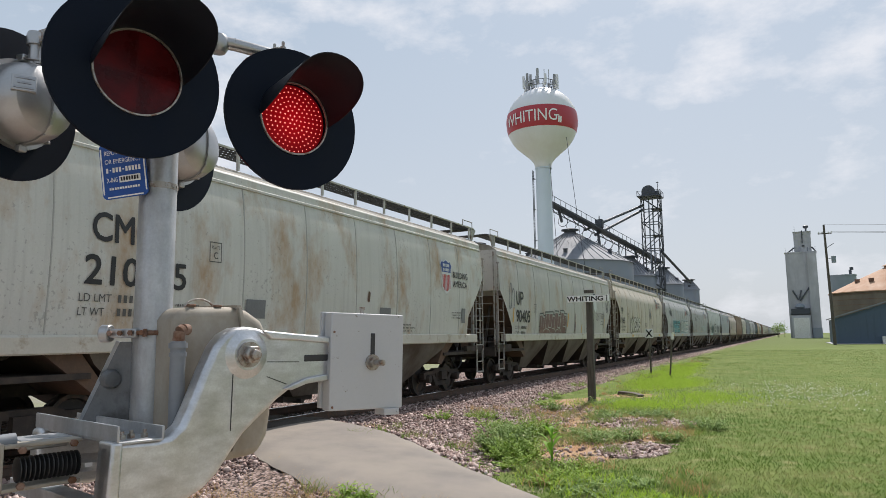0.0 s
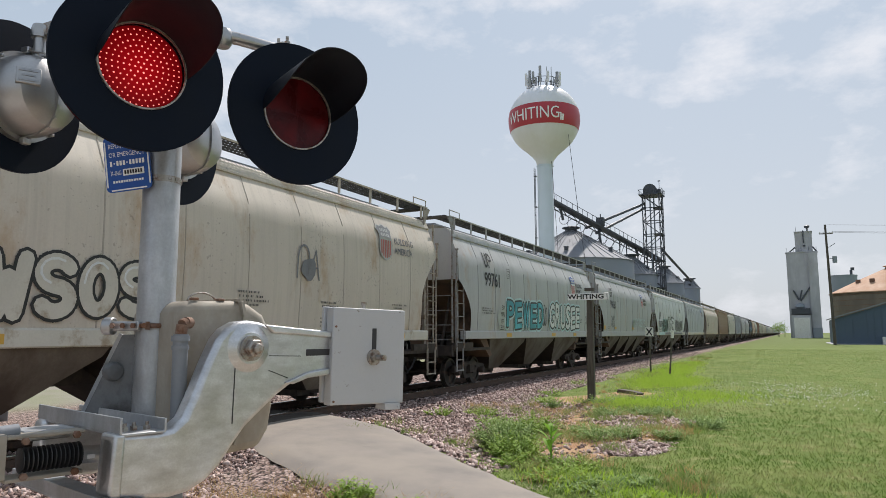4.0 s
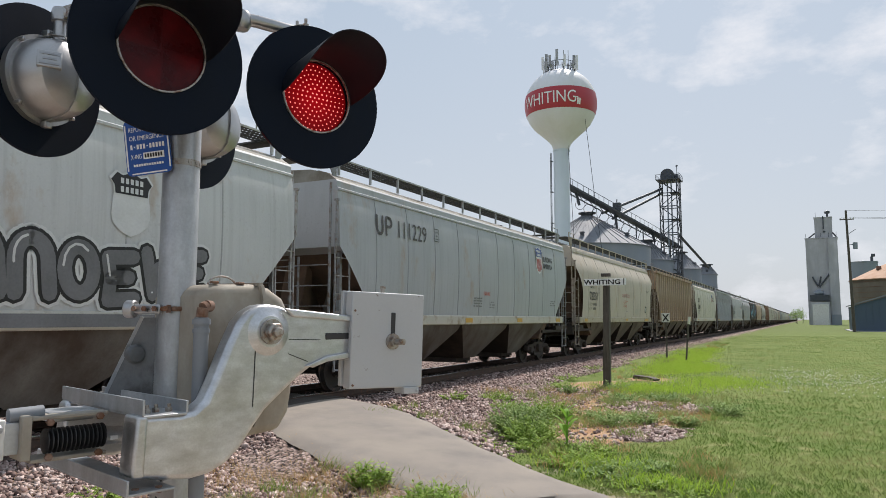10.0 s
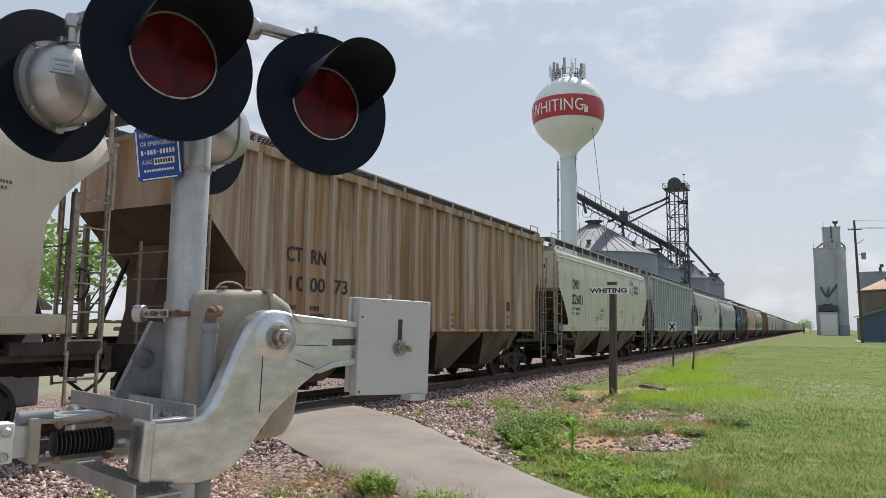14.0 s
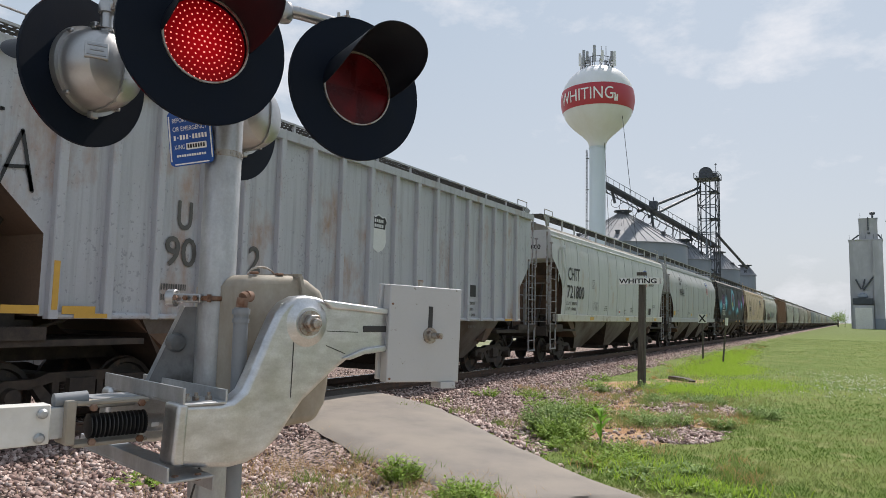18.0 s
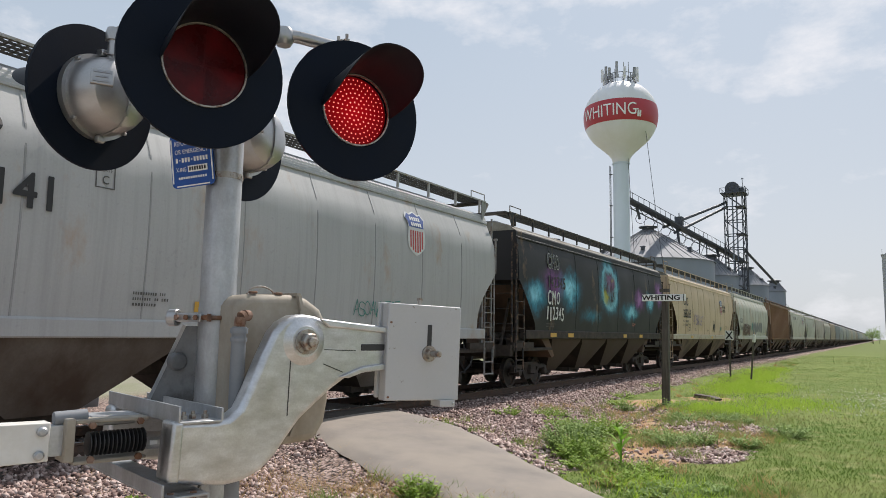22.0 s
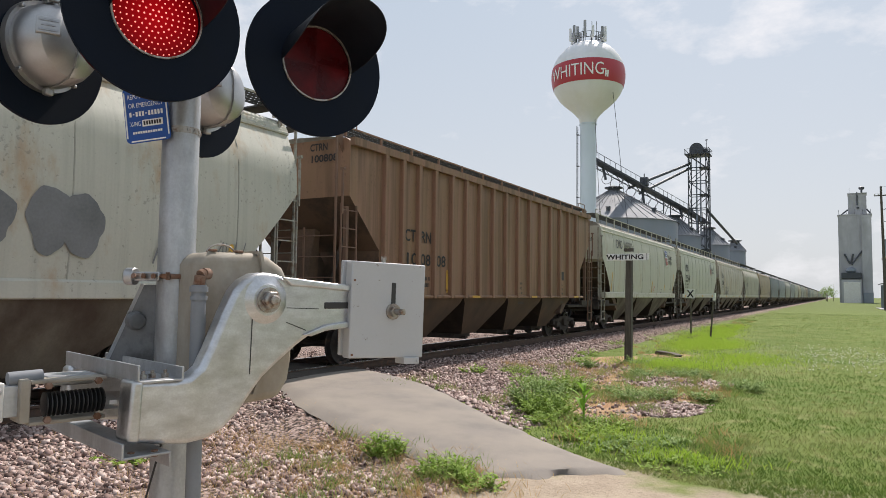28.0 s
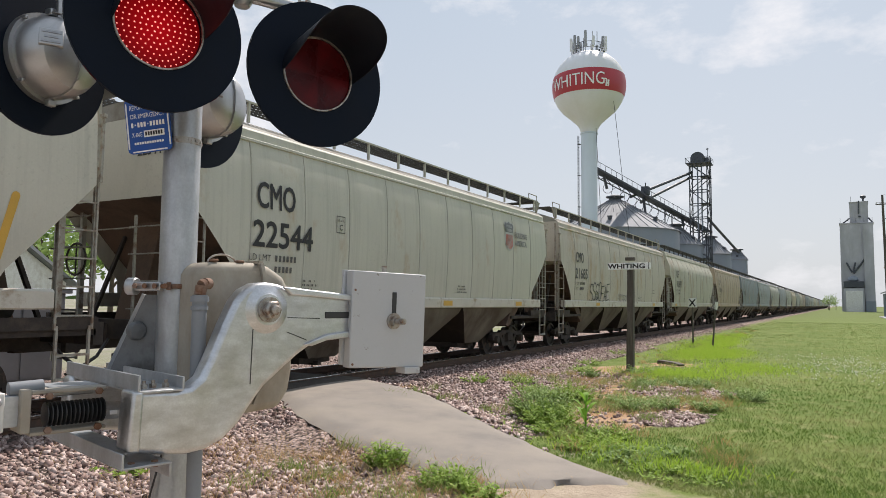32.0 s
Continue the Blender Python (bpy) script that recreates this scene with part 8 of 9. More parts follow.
rbin = thing("round_granary", "round brown granary with a rusted cone roof", "granary", pose(20.6, 176.0, GZ))
part("wall", Build().lathe([(11.6, 0), (11.6, 10.3)], 64, None, False), tile_brown, rbin, "brown blotchy wall", 50)
for k in range(9):
    part("hoop", Build().lathe([(11.61, 1.1 * k + 0.9), (11.66, 1.1 * k + 0.9), (11.66, 1.1 * k + 0.98), (11.61, 1.1 * k + 0.98)], 64, None, False), rust, rbin)
part("roof", Build().lathe([(12.0, 10.1), (12.0, 10.3), (6.2, 13.2), (1.0, 15.6), (1.0, 16.0), (1.5, 16.0), (0.2, 16.5)], 36, None, False), roof_rust, rbin, "rust-orange segmented cone roof", 12)
for k in range(10):
    a = -2.6 + 0.45 * k
    part("roof_hatch", Build().box(7.6 * math.cos(a), 7.6 * math.sin(a), 12.75, 0.9, 0.9, 0.7), rust, rbin)

shed = thing("metal_shed", "long low blue-grey metal shed", "shed", pose(7.0, 130.0, GZ))
W, D_, E_, R_ = 26.0, 18.0, 4.1, 8.2
part("wall", Build().prism([(0, 0), (W, 0), (W, E_), (W / 2, R_), (0, E_)], 0, D_, "y"), shed_blue, shed, "blue-grey ribbed siding")
for k in range(26):
    hgt = E_ + (R_ - E_) * (1 - abs(k + 0.5 - 13) / 13)
    shared("siding_rib", once(("rib", round(hgt, 1)), lambda: Build().box(0, 0, hgt / 2 - 0.1, 0.10, 0.06, hgt - 0.3).mesh("siding_rib"), shed_blue), shed, pose(k + 0.5, -0.03, 0))
for s in (0, 1):
    x0, x1 = (-0.4, W / 2) if s == 0 else (W + 0.4, W / 2)
    part("roof", Build().prism([(x0, E_ + 0.02), (x1, R_ + 0.14), (x1, R_ + 0.34), (x0, E_ + 0.22)], -0.5, D_ + 0.5, "y"), bin_roof, shed, "pale metal roof")
part("window", Build().box(8.5, -0.05, 2.4, 1.2, 0.1, 1.0), leg_steel, shed)
part("ac_unit", Build().box(6.8, -0.6, 0.6, 0.9, 0.9, 1.2), white_paint, shed)
part("floor_slab", Build().box(W / 2, D_ / 2, -0.05, W + 1.5, D_ + 1.5, 0.3), concrete, shed)

# ---- utility pole and wires ----
up = thing("utility_pole", "tall dark timber utility pole with a crossarm", "utility pole", pose(6.4, 122.5, GZ))
part("pole", Build().rod((0, 0, 0), (-0.25, 0, 18.6), 0.24, 14, 0.15), timber, up)
part("crossarm", Build().box(-0.2, 0, 17.2, 1.9, 0.14, 0.14), timber, up)
for x in (-1.05, -0.55, 0.3, 0.7):
    part("insulator", Build().lathe([(0.07, 0), (0.09, 0.1), (0.05, 0.22), (0.0, 0.25)], 10, Matrix.Translation((x, 0, 17.27))), white_paint, up)
part("transformer", Build().rod((0.75, 0, 12.6), (0.75, 0, 13.6), 0.32, 14).box(0.35, 0, 13.3, 0.6, 0.1, 0.1), bin_wall, up, "grey drum transformer")
part("bracket", Build().beam((0, 0, 15.0), (0.9, 0, 15.6), 0.08, 0.08), leg_steel, up)
wires = thing("power_line", "thin sagging power wires", "wire", pose(6.4, 122.5, GZ))
for x, z, tx, tz in ((-1.05, 17.5, 70, 17.0), (0.7, 17.5, 71, 17.2), (-0.1, 18.6, 70, 18.4)):
    for end in ((tx, 4.0),):
        pts = [Vector((x + (end[0] - x) * k / 12, end[1] * k / 12, z - 1.6 * math.sin(math.pi * k / 12) + (tz - z) * k / 12 - (0 if end[0] > 0 else 6.0 * k / 12))) for k in range(13)]
        part("wire", Build().tube(pts, 0.018, 4), leg_steel, wires)

# ---- signs beside the track ----
ws = thing("station_sign", "white board with the town name on a dark timber post", "sign", pose(-5.15, 20.0, GZ))
part("post", Build().prism([(-0.10, 0), (0.10, 0), (0.085, 2.9), (-0.085, 2.9)], -0.09, 0.09, "y", Matrix.Rotation(radians(0.8), 4, "Y") ), timber, ws, "dark weathered timber post", 30, 0.012)
part("post_cap", Build().box(0.03, -0.02, 3.16, 0.26, 0.12, 0.09), timber, ws)
bd = part("board", Build().box(0.02, -0.125, 2.95, 1.20, 0.035, 0.19), lettering_white, ws, "narrow white board", 30, 0.004)
part("lettering", mapped(letters("WHITING", 0.13, "CENTER", 1.06, 0.045), lambda x, y: Vector((x - 0.05, -0.145, 2.89 + y))), lettering_black, bd, "black capital letters", 0)
part("end_bar", Build().box(0.565, -0.144, 2.95, 0.018, 0.004, 0.19), lettering_black, bd)

xs = thing("whistle_sign", "small white square sign with a black cross on a post", "sign", pose(-6.1, 35.2, ground_z(-6.1, 35.2)))
part("post", Build().box(0, 0, 1.0, 0.07, 0.07, 2.1), timber, xs)
pl = part("plate", Build().box(0, -0.05, 1.95, 0.38, 0.02, 0.44), white_paint, xs)
cr = Build()
for s in (-1, 1):
    cr.beam((-0.13, -0.065, 1.95 - 0.17 * s), (0.13, -0.065, 1.95 + 0.17 * s), 0.06, 0.01, (0, 1, 0))
part("cross_mark", cr, lettering_black, pl)
es = thing("leaning_sign", "small plate on a leaning dark post", "sign", pose(-4.95, 33.4, GZ, 0, 5, 0))
part("post", Build().box(0, 0, 1.0, 0.07, 0.07, 2.0), timber, es)
part("plate", Build().box(0.02, 0.0, 1.85, 0.08, 0.34, 0.34), white_paint, es)
lg = thing("old_timber", "rotten grey timber lying in the grass", "timber", pose(-4.6, 22.7, GZ + 0.08, 0, 0, -35))
part("beam", Build().prism([(-0.5, -0.09), (0.42, -0.11), (0.5, -0.03), (0.2, 0.02), (-0.45, 0.04)], -0.12, 0.12, "y"), timber, lg, "", 30, 0.02)

# ---- plants ----
def leaf_material(name, a, b, c, dry=None, deep=None):
    m = bpy.data.materials.new(name)
    m.use_nodes = True
    n, l = m.node_tree.nodes, m.node_tree.links
    p = n["Principled BSDF"]
    g = n.new("ShaderNodeNewGeometry")
    r = n.new("ShaderNodeValToRGB")
    r.color_ramp.elements[0].color, r.color_ramp.elements[1].color = rgba(a), rgba(c)
    e = r.color_ramp.elements.new(0.5)
    e.color = rgba(b)
    l.new(g.outputs["Random Per Island"], r.inputs["Fac"])
    colour = r.outputs["Color"]
    t = n.new("ShaderNodeTexCoord")
    for second, scale, lo, hi in ((dry, 0.7, 0.46, 0.66), (deep, 0.4, 0.48, 0.62), (dry, 3.0, 0.54, 0.66), (deep, 5.0, 0.56, 0.66)):
        if second is None:
            continue
        q = n.new("ShaderNodeTexNoise")
        q.inputs["Scale"].default_value, q.inputs["Detail"].default_value = scale, 6
        l.new(t.outputs["Object"], q.inputs["Vector"])
        f = n.new("ShaderNodeMapRange")
        f.inputs["From Min"].default_value, f.inputs["From Max"].default_value, f.inputs["To Max"].default_value = lo, hi, 0.6
        l.new(q.outputs["Fac"], f.inputs["Value"])
        x = n.new("ShaderNodeMix")
        x.data_type = "RGBA"
        l.new(f.outputs["Result"], x.inputs[0])
        l.new(colour, x.inputs[6])
        x.inputs[7].default_value = rgba(second)
        colour = x.outputs[2]
    l.new(colour, p.inputs["Base Color"])
    p.inputs["Roughness"].default_value = 0.65
    p.inputs["Specular IOR Level"].default_value = 0.25
    tr = n.new("ShaderNodeBsdfTranslucent")
    l.new(colour, tr.inputs["Color"])
    mx = n.new("ShaderNodeMixShader")
    mx.inputs[0].default_value = 0.38
    l.new(p.outputs[0], mx.inputs[1])
    l.new(tr.outputs[0], mx.inputs[2])
    l.new(mx.outputs[0], n["Material Output"].inputs["Surface"])
    return m


lawn_mat = leaf_material("lawn_blades", (0.095, 0.160, 0.030), (0.135, 0.205, 0.040), (0.185, 0.235, 0.062), (0.42, 0.39, 0.19), (0.070, 0.165, 0.018))
lush_mat = leaf_material("lush_grass", (0.15, 0.25, 0.032), (0.23, 0.36, 0.05), (0.33, 0.43, 0.10))
weed_mat = leaf_material("weed_leaves", (0.15, 0.24, 0.07), (0.22, 0.33, 0.09), (0.32, 0.42, 0.15))
dry_mat = leaf_material("dry_grass", (0.46, 0.26, 0.11), (0.56, 0.40, 0.20), (0.34, 0.28, 0.12))
corn_mat = leaf_material("maize_leaves", (0.13, 0.28, 0.03), (0.20, 0.38, 0.05), (0.28, 0.46, 0.08))
clover_mat = surface("clover_flowers", (0.72, 0.72, 0.66), 0.8, 0, 0.1, 3, 30, 0)


def raw_mesh(name, verts, faces, material):
    me = bpy.data.meshes.new(name)
    me.vertices.add(len(verts))
    me.vertices.foreach_set("co", np.asarray(verts, dtype=np.float32).ravel())
    k = faces.shape[1]
    me.loops.add(faces.size)
    me.loops.foreach_set("vertex_index", faces.astype(np.int32).ravel())
    me.polygons.add(len(faces))
    me.polygons.foreach_set("loop_start", np.arange(0, faces.size, k, dtype=np.int32))
    me.update(calc_edges=True)
    me.materials.append(material)
    return me


def blades(px, py, h, wd, lean, rng, gz=None):
    """Bent grass blades of two faces each at the places px, py."""
    n = len(px)
    a = rng.uniform(0, 2 * np.pi, n)
    b = rng.uniform(0, 2 * np.pi, n)
    hh = h * rng.uniform(0.5, 1.3, n)
    z = np.array([ground_z(x, y) for x, y in zip(px, py)]) - 0.01
    dx, dy = np.cos(a) * wd / 2, np.sin(a) * wd / 2
    lx, ly = np.cos(b) * lean * hh, np.sin(b) * lean * hh
    v = np.empty((n, 5, 3))
    v[:, 0] = np.stack([px - dx, py - dy, z], 1)
    v[:, 1] = np.stack([px + dx, py + dy, z], 1)
    v[:, 2] = np.stack([px + dx * 0.8 + lx * 0.35, py + dy * 0.8 + ly * 0.35, z + hh * 0.6], 1)
    v[:, 3] = np.stack([px - dx * 0.8 + lx * 0.35, py - dy * 0.8 + ly * 0.35, z + hh * 0.6], 1)
    v[:, 4] = np.stack([px + lx, py + ly, z + hh], 1)
    i = np.arange(n)[:, None] * 5
    tris = np.concatenate([i + [0, 1, 2], i + [0, 2, 3], i + [3, 2, 4]], 0)
    return v.reshape(-1, 3), tris


def stuff(name, verts, faces, material, label, category):
    return tagged(new(name, raw_mesh(name, verts, faces, material)), label, category, "", "stuff")


rng = np.random.default_rng(4)


def edge_noise(x, y, s=0.45):
    return noise.noise(Vector((x * s, y * s, 7.3)))


def lawn_here(x, y):
    """Where mown grass grows: right of the stone and soil, beyond the path."""
    e = 0.9 * edge_noise(x, y)
    if y < 8.6 - 0.55 * (x + 3.0) + e * 0.6:
        return False
    if bare(x + 0.25 * e, y + 0.5 * e):
        return False
    lim = -4.6 if y < 18.5 else (-5.2 - 0.10 * (y - 18.5) if y < 40 else -6.9)
    return x > max(lim, -6.9) + e * 0.6


n0 = 300000
d = 7.0 + 83.0 * rng.random(n0) ** 2.4
ang = rng.uniform(-0.42, 0.95, n0)
lx_, ly_ = d * np.sin(ang), d * np.cos(ang)
keep = np.array([lawn_here(x, y) for x, y in zip(lx_, ly_)])
lx_, ly_ = lx_[keep], ly_[keep]
dist = np.hypot(lx_, ly_)
v_, f_ = blades(lx_, ly_, np.where(dist < 20, 0.048, 0.034), 0.005 + 0.00065 * dist, 0.9, rng)
stuff("lawn_grass", v_, f_, lawn_mat, "short mown lawn grass with dry blades", "grass")

# lush taller grass between the sign posts and along the lawn's edge
pts = []
for cx, cy, rx_, ry_, n in ((-4.4, 28.5, 1.3, 3.4, 9000), (-5.2, 35.0, 1.0, 5.0, 7000), (-5.6, 43.0, 1.0, 6.0, 4000), (-3.9, 19.6, 1.4, 1.4, 2600), (-2.5, 22.5, 1.5, 2.4, 2200), (-2.6, 9.2, 0.8, 0.6, 500), (-1.6, 8.5, 0.8, 0.4, 400)):
    q = rng.normal(0, 0.5, (n, 2)) * [rx_, ry_] + [cx, cy]
    pts.append(q)
pts = np.concatenate(pts)
v_, f_ = blades(pts[:, 0], pts[:, 1], 0.11, 0.014, 0.6, rng)
stuff("lush_grass", v_, f_, leaf_material("bright_lush_grass", (0.30, 0.46, 0.05), (0.40, 0.56, 0.07), (0.48, 0.60, 0.12)), "lush bright green tall grass", "grass")

# dry grass among the stones
pts = []
for cx, cy, rx_, ry_, n in ((-4.0, 5.2, 1.2, 0.8, 2600), (-5.6, 5.6, 1.4, 1.0, 2200), (-3.4, 6.2, 0.6, 0.4, 1800), (-4.6, 6.9, 0.6, 0.4, 1300), (-4.5, 4.0, 1.2, 0.6, 1300), (-5.1, 7.0, 0.6, 0.3, 900), (-6.1, 6.4, 0.8, 0.4, 1100), (-5.1, 15.6, 0.5, 1.2, 1400), (-3.4, 12.6, 0.6, 0.8, 900), (-4.9, 17.6, 0.6, 0.9, 1300), (-6.6, 6.5, 1.2, 0.8, 700), (-3.4, 14.2, 0.9, 0.8, 900), (-5.2, 12.2, 0.3, 0.8, 500)):
    pts.append(rng.normal(0, 0.75, (n, 2)) * [rx_, ry_] + [cx, cy])
pts = np.concatenate(pts)
v_, f_ = blades(pts[::2, 0], pts[::2, 1], 0.11, 0.005, 1.1, rng)
stuff("dry_grass", v_, f_, dry_mat, "dry straw-coloured grass among the stones", "grass")

# uneven green and straw tufts over the bare soil and at the lawn's ragged edge
tuft_xy, tuft_dry = [], []
for x0, x1, y0, y1, n in ((-5.6, -1.6, 10.8, 18.5, 210), (-6.4, -4.2, 17.5, 27.0, 70), (-4.5, -0.8, 8.6, 11.0, 70), (-7.6, -5.4, 9.8, 17.0, 40), (-6.6, -5.2, 27.0, 60.0, 90), (-5.5, -3.2, 4.6, 7.4, 40)):
    for _ in range(n):
        cx, cy = rng.uniform(x0, x1), rng.uniform(y0, y1)
        if edge_noise(cx, cy, 0.9) < -0.12:
            continue
        m_ = int(rng.integers(14, 60))
        (tuft_dry if rng.random() < 0.22 else tuft_xy).append(rng.normal(0, rng.uniform(0.05, 0.16), (m_, 2)) + [cx, cy])
for name_, rows_, mat_, hh_, lab_ in (("green_tufts", tuft_xy, leaf_material("tuft_blades", (0.14, 0.23, 0.05), (0.22, 0.32, 0.07), (0.33, 0.38, 0.14), (0.40, 0.36, 0.17)), 0.15, "ragged green grass tufts on bare soil"), ("straw_tufts", tuft_dry, dry_mat, 0.13, "dry straw tufts on bare soil")):
    q = np.concatenate(rows_)
    v_, f_ = blades(q[:, 0], q[:, 1], hh_, 0.009, 0.8, rng)
    stuff(name_, v_, f_, mat_, lab_, "grass")

# white clover in the lawn
cl = rng.normal(0, 0.5, (380, 2)) * [2.3, 5.0] + [0.3, 25.0]
cv, cf = [], []
for x, y in cl:
    z = ground_z(x, y) + 0.06
    b = len(cv)
    s = 0.018
    cv += [(x - s, y, z), (x, y - s, z), (x + s, y, z), (x, y + s, z), (x, y, z + s), (x, y, z - s)]
    cf += [(b, b + 1, b + 4), (b + 1, b + 2, b + 4), (b + 2, b + 3, b + 4), (b + 3, b, b + 4), (b + 1, b, b + 5), (b + 2, b + 1, b + 5), (b + 3, b + 2, b + 5), (b, b + 3, b + 5)]
stuff("clover", np.array(cv), np.array(cf), clover_mat, "white clover flowers in the lawn", "flowers")


def weed(cx, cy, r, h, n, seed, material, label, name="weed_clump"):
    """Upright stems with many small leaves round an uneven mound."""
    rr = random.Random(seed)
    z0 = ground_z(cx, cy)
    w_ = thing(name, label, "weeds", pose(cx, cy, z0 - 0.02), "weeds beside the track")
    verts, faces = [], []
    stems = Build()
    for k in range(n):
        a, q = rr.uniform(0, 6.28), r * math.sqrt(rr.random())
        bx, by = q * math.cos(a), q * math.sin(a)
        hh = h * rr.uniform(0.45, 1.15) * (1 - 0.45 * (q / r) ** 2)
        ex, ey = bx * 1.25 + rr.uniform(-0.06, 0.06), by * 1.25 + rr.uniform(-0.06, 0.06)
        stems.rod((bx * 0.6, by * 0.6, 0), (ex, ey, hh), 0.004, 4, 0.002, False)
        for j in range(11):
            t = 0.15 + 0.85 * j / 10
            c = Vector((bx * 0.6 + (ex - bx * 0.6) * t, by * 0.6 + (ey - by * 0.6) * t, hh * t))
            th = rr.uniform(0, 6.28)
            ln, wd = rr.uniform(0.035, 0.085), rr.uniform(0.010, 0.022)
            dv = Vector((math.cos(th), math.sin(th), rr.uniform(-0.1, 0.8))).normalized()
            sv = dv.cross(Vector((0, 0, 1))).normalized() * wd
            b = len(verts)
            mid = c + dv * ln * 0.5
            verts += [c, mid - sv, c + dv * ln, mid + sv]
            faces.append((b, b + 1, b + 2, b + 3))
    me = bpy.data.meshes.new("foliage")
    me.from_pydata([tuple(v) for v in verts], [], faces)
    me.materials.append(material)
    lv = new("foliage", me)
    lv.parent = w_
    lv["kind"] = "stuff"
    tagged(part("stalk_mass", stems, material, w_, "", 0), kind="stuff")
    return w_


for k, (x, y, r, h, n) in enumerate(((-4.35, 11.2, 0.50, 0.50, 300), (-3.95, 10.55, 0.42, 0.36, 200), (-4.65, 13.3, 0.5, 0.36, 160), (-5.1, 13.0, 0.3, 0.3, 80), (-3.55, 9.9, 0.40, 0.17, 110), (-2.95, 9.3, 0.45, 0.14, 120), (-2.3, 8.85, 0.45, 0.11, 110), (-1.6, 8.3, 0.5, 0.09, 110), (-2.9, 10.0, 0.35, 0.14, 80), (-1.9, 9.4, 0.3, 0.08, 50))):
    weed(x, y, r, h, n, 10 + k, lush_mat if k % 3 else weed_mat, "bushy green weeds on stony soil")
for k, (x, y, r, h, n) in enumerate(((-3.2, 12.75, 0.36, 0.26, 80), (-2.8, 13.3, 0.34, 0.24, 70), (-2.1, 13.45, 0.28, 0.22, 60), (-1.65, 15.4, 0.42, 0.26, 90), (-3.95, 16.4, 0.45, 0.24, 80), (-3.2, 17.2, 0.42, 0.2, 70), (-2.7, 16.8, 0.26, 0.22, 50), (-5.55, 17.6, 0.28, 0.24, 50), (-3.5, 13.6, 0.4, 0.2, 50), (-4.9, 19.2, 0.5, 0.25, 60))):
    weed(x, y, r, h, n, 30 + k, weed_mat, "low grey-green weeds on bare soil")
for k, (x, y, r, h, n) in enumerate(((-4.5, 6.82, 0.24, 0.32, 70), (-3.5, 6.45, 0.30, 0.26, 80), (-3.0, 6.2, 0.2, 0.18, 36), (-6.6, 5.1, 0.3, 0.14, 36), (-7.2, 14.4, 0.3, 0.2, 40), (-6.5, 15.2, 0.36, 0.22, 50), (-5.9, 14.0, 0.3, 0.2, 40), (-6.0, 18.6, 0.4, 0.22, 50), (-6.6, 21.0, 0.4, 0.2, 40), (-6.9, 25.5, 0.5, 0.2, 40))):
    weed(x, y, r, h, n, 50 + k, lush_mat, "small pale green weeds among the stones")

cp = thing("maize_plant", "young green maize plant with arching leaves", "plant", pose(-3.25, 10.15, ground_z(-3.25, 10.15)))
part("stalk", Build().rod((0, 0, -0.02), (0.02, 0, 0.55), 0.018, 8, 0.008), corn_mat, cp)
for k in range(9):
    a = k * 2.4
    z0 = 0.10 + 0.052 * k
    b = Build()
    ln = 0.36 - 0.014 * k
    rows = []
    for j in range(7):
        t = j / 6
        r_ = ln * 0.75 * t
        z = z0 + ln * 1.35 * t * (1 - 0.62 * t)
        w2 = 0.040 * math.sin(math.pi * min(0.97, t * 0.9 + 0.1))
        c = Vector((r_ * math.cos(a), r_ * math.sin(a), z))
        s = Vector((-math.sin(a), math.cos(a), 0)) * w2
        rows += [c - s, c + s - Vector((0, 0, 0.006)), c + s]
    b.v = [tuple(p) for p in rows]
    b.f = [(3 * j, 3 * j + 2, 3 * j + 5, 3 * j + 3) for j in range(6)]
    part("leaf", b, corn_mat, cp, "", 60)

# ---- crushed stone ----
stone_mat = leaf_material("crushed_stone", (0.085, 0.055, 0.048), (0.31, 0.215, 0.19), (0.60, 0.49, 0.45))
for nd in list(stone_mat.node_tree.nodes):
    if nd.type == "BSDF_TRANSLUCENT":
        stone_mat.node_tree.nodes.remove(nd)
    elif nd.type == "MIX_SHADER":
        nd.inputs[0].default_value = 0.0
    elif nd.type == "BSDF_PRINCIPLED":
        nd.inputs["Roughness"].default_value = 0.85


def stones(px, py, size, name, label):
    n = len(px)
    base = np.array([(x, y, z) for z in (-1, 1) for y in (-1, 1) for x in (-1, 1)], float)
    v = base[None] * (size[:, None, None] * rng.uniform(0.55, 1.2, (n, 1, 3)) / 2)
    v += rng.normal(0, 0.22, (n, 8, 3)) * size[:, None, None] / 2
    ax = rng.normal(0, 1, (n, 4))
    ax /= np.linalg.norm(ax, axis=1)[:, None]
    w, x, y, z = ax.T
    R = np.stack([np.stack([1 - 2 * (y * y + z * z), 2 * (x * y - w * z), 2 * (x * z + w * y)], 1), np.stack([2 * (x * y + w * z), 1 - 2 * (x * x + z * z), 2 * (y * z - w * x)], 1), np.stack([2 * (x * z - w * y), 2 * (y * z + w * x), 1 - 2 * (x * x + y * y)], 1)], 1)
    v = np.einsum("nij,nkj->nki", R, v)
    gz = np.array([ground_z(a, b) for a, b in zip(px, py)]) + size * 0.12
    v += np.stack([px, py, gz], 1)[:, None]
    f = np.array([(0, 2, 3, 1), (4, 5, 7, 6), (0, 1, 5, 4), (2, 6, 7, 3), (0, 4, 6, 2), (1, 3, 7, 5)])
    faces = (np.arange(n)[:, None, None] * 8 + f[None]).reshape(-1, 4)
    return stuff(name, v.reshape(-1, 3), faces, stone_mat, label, "gravel")


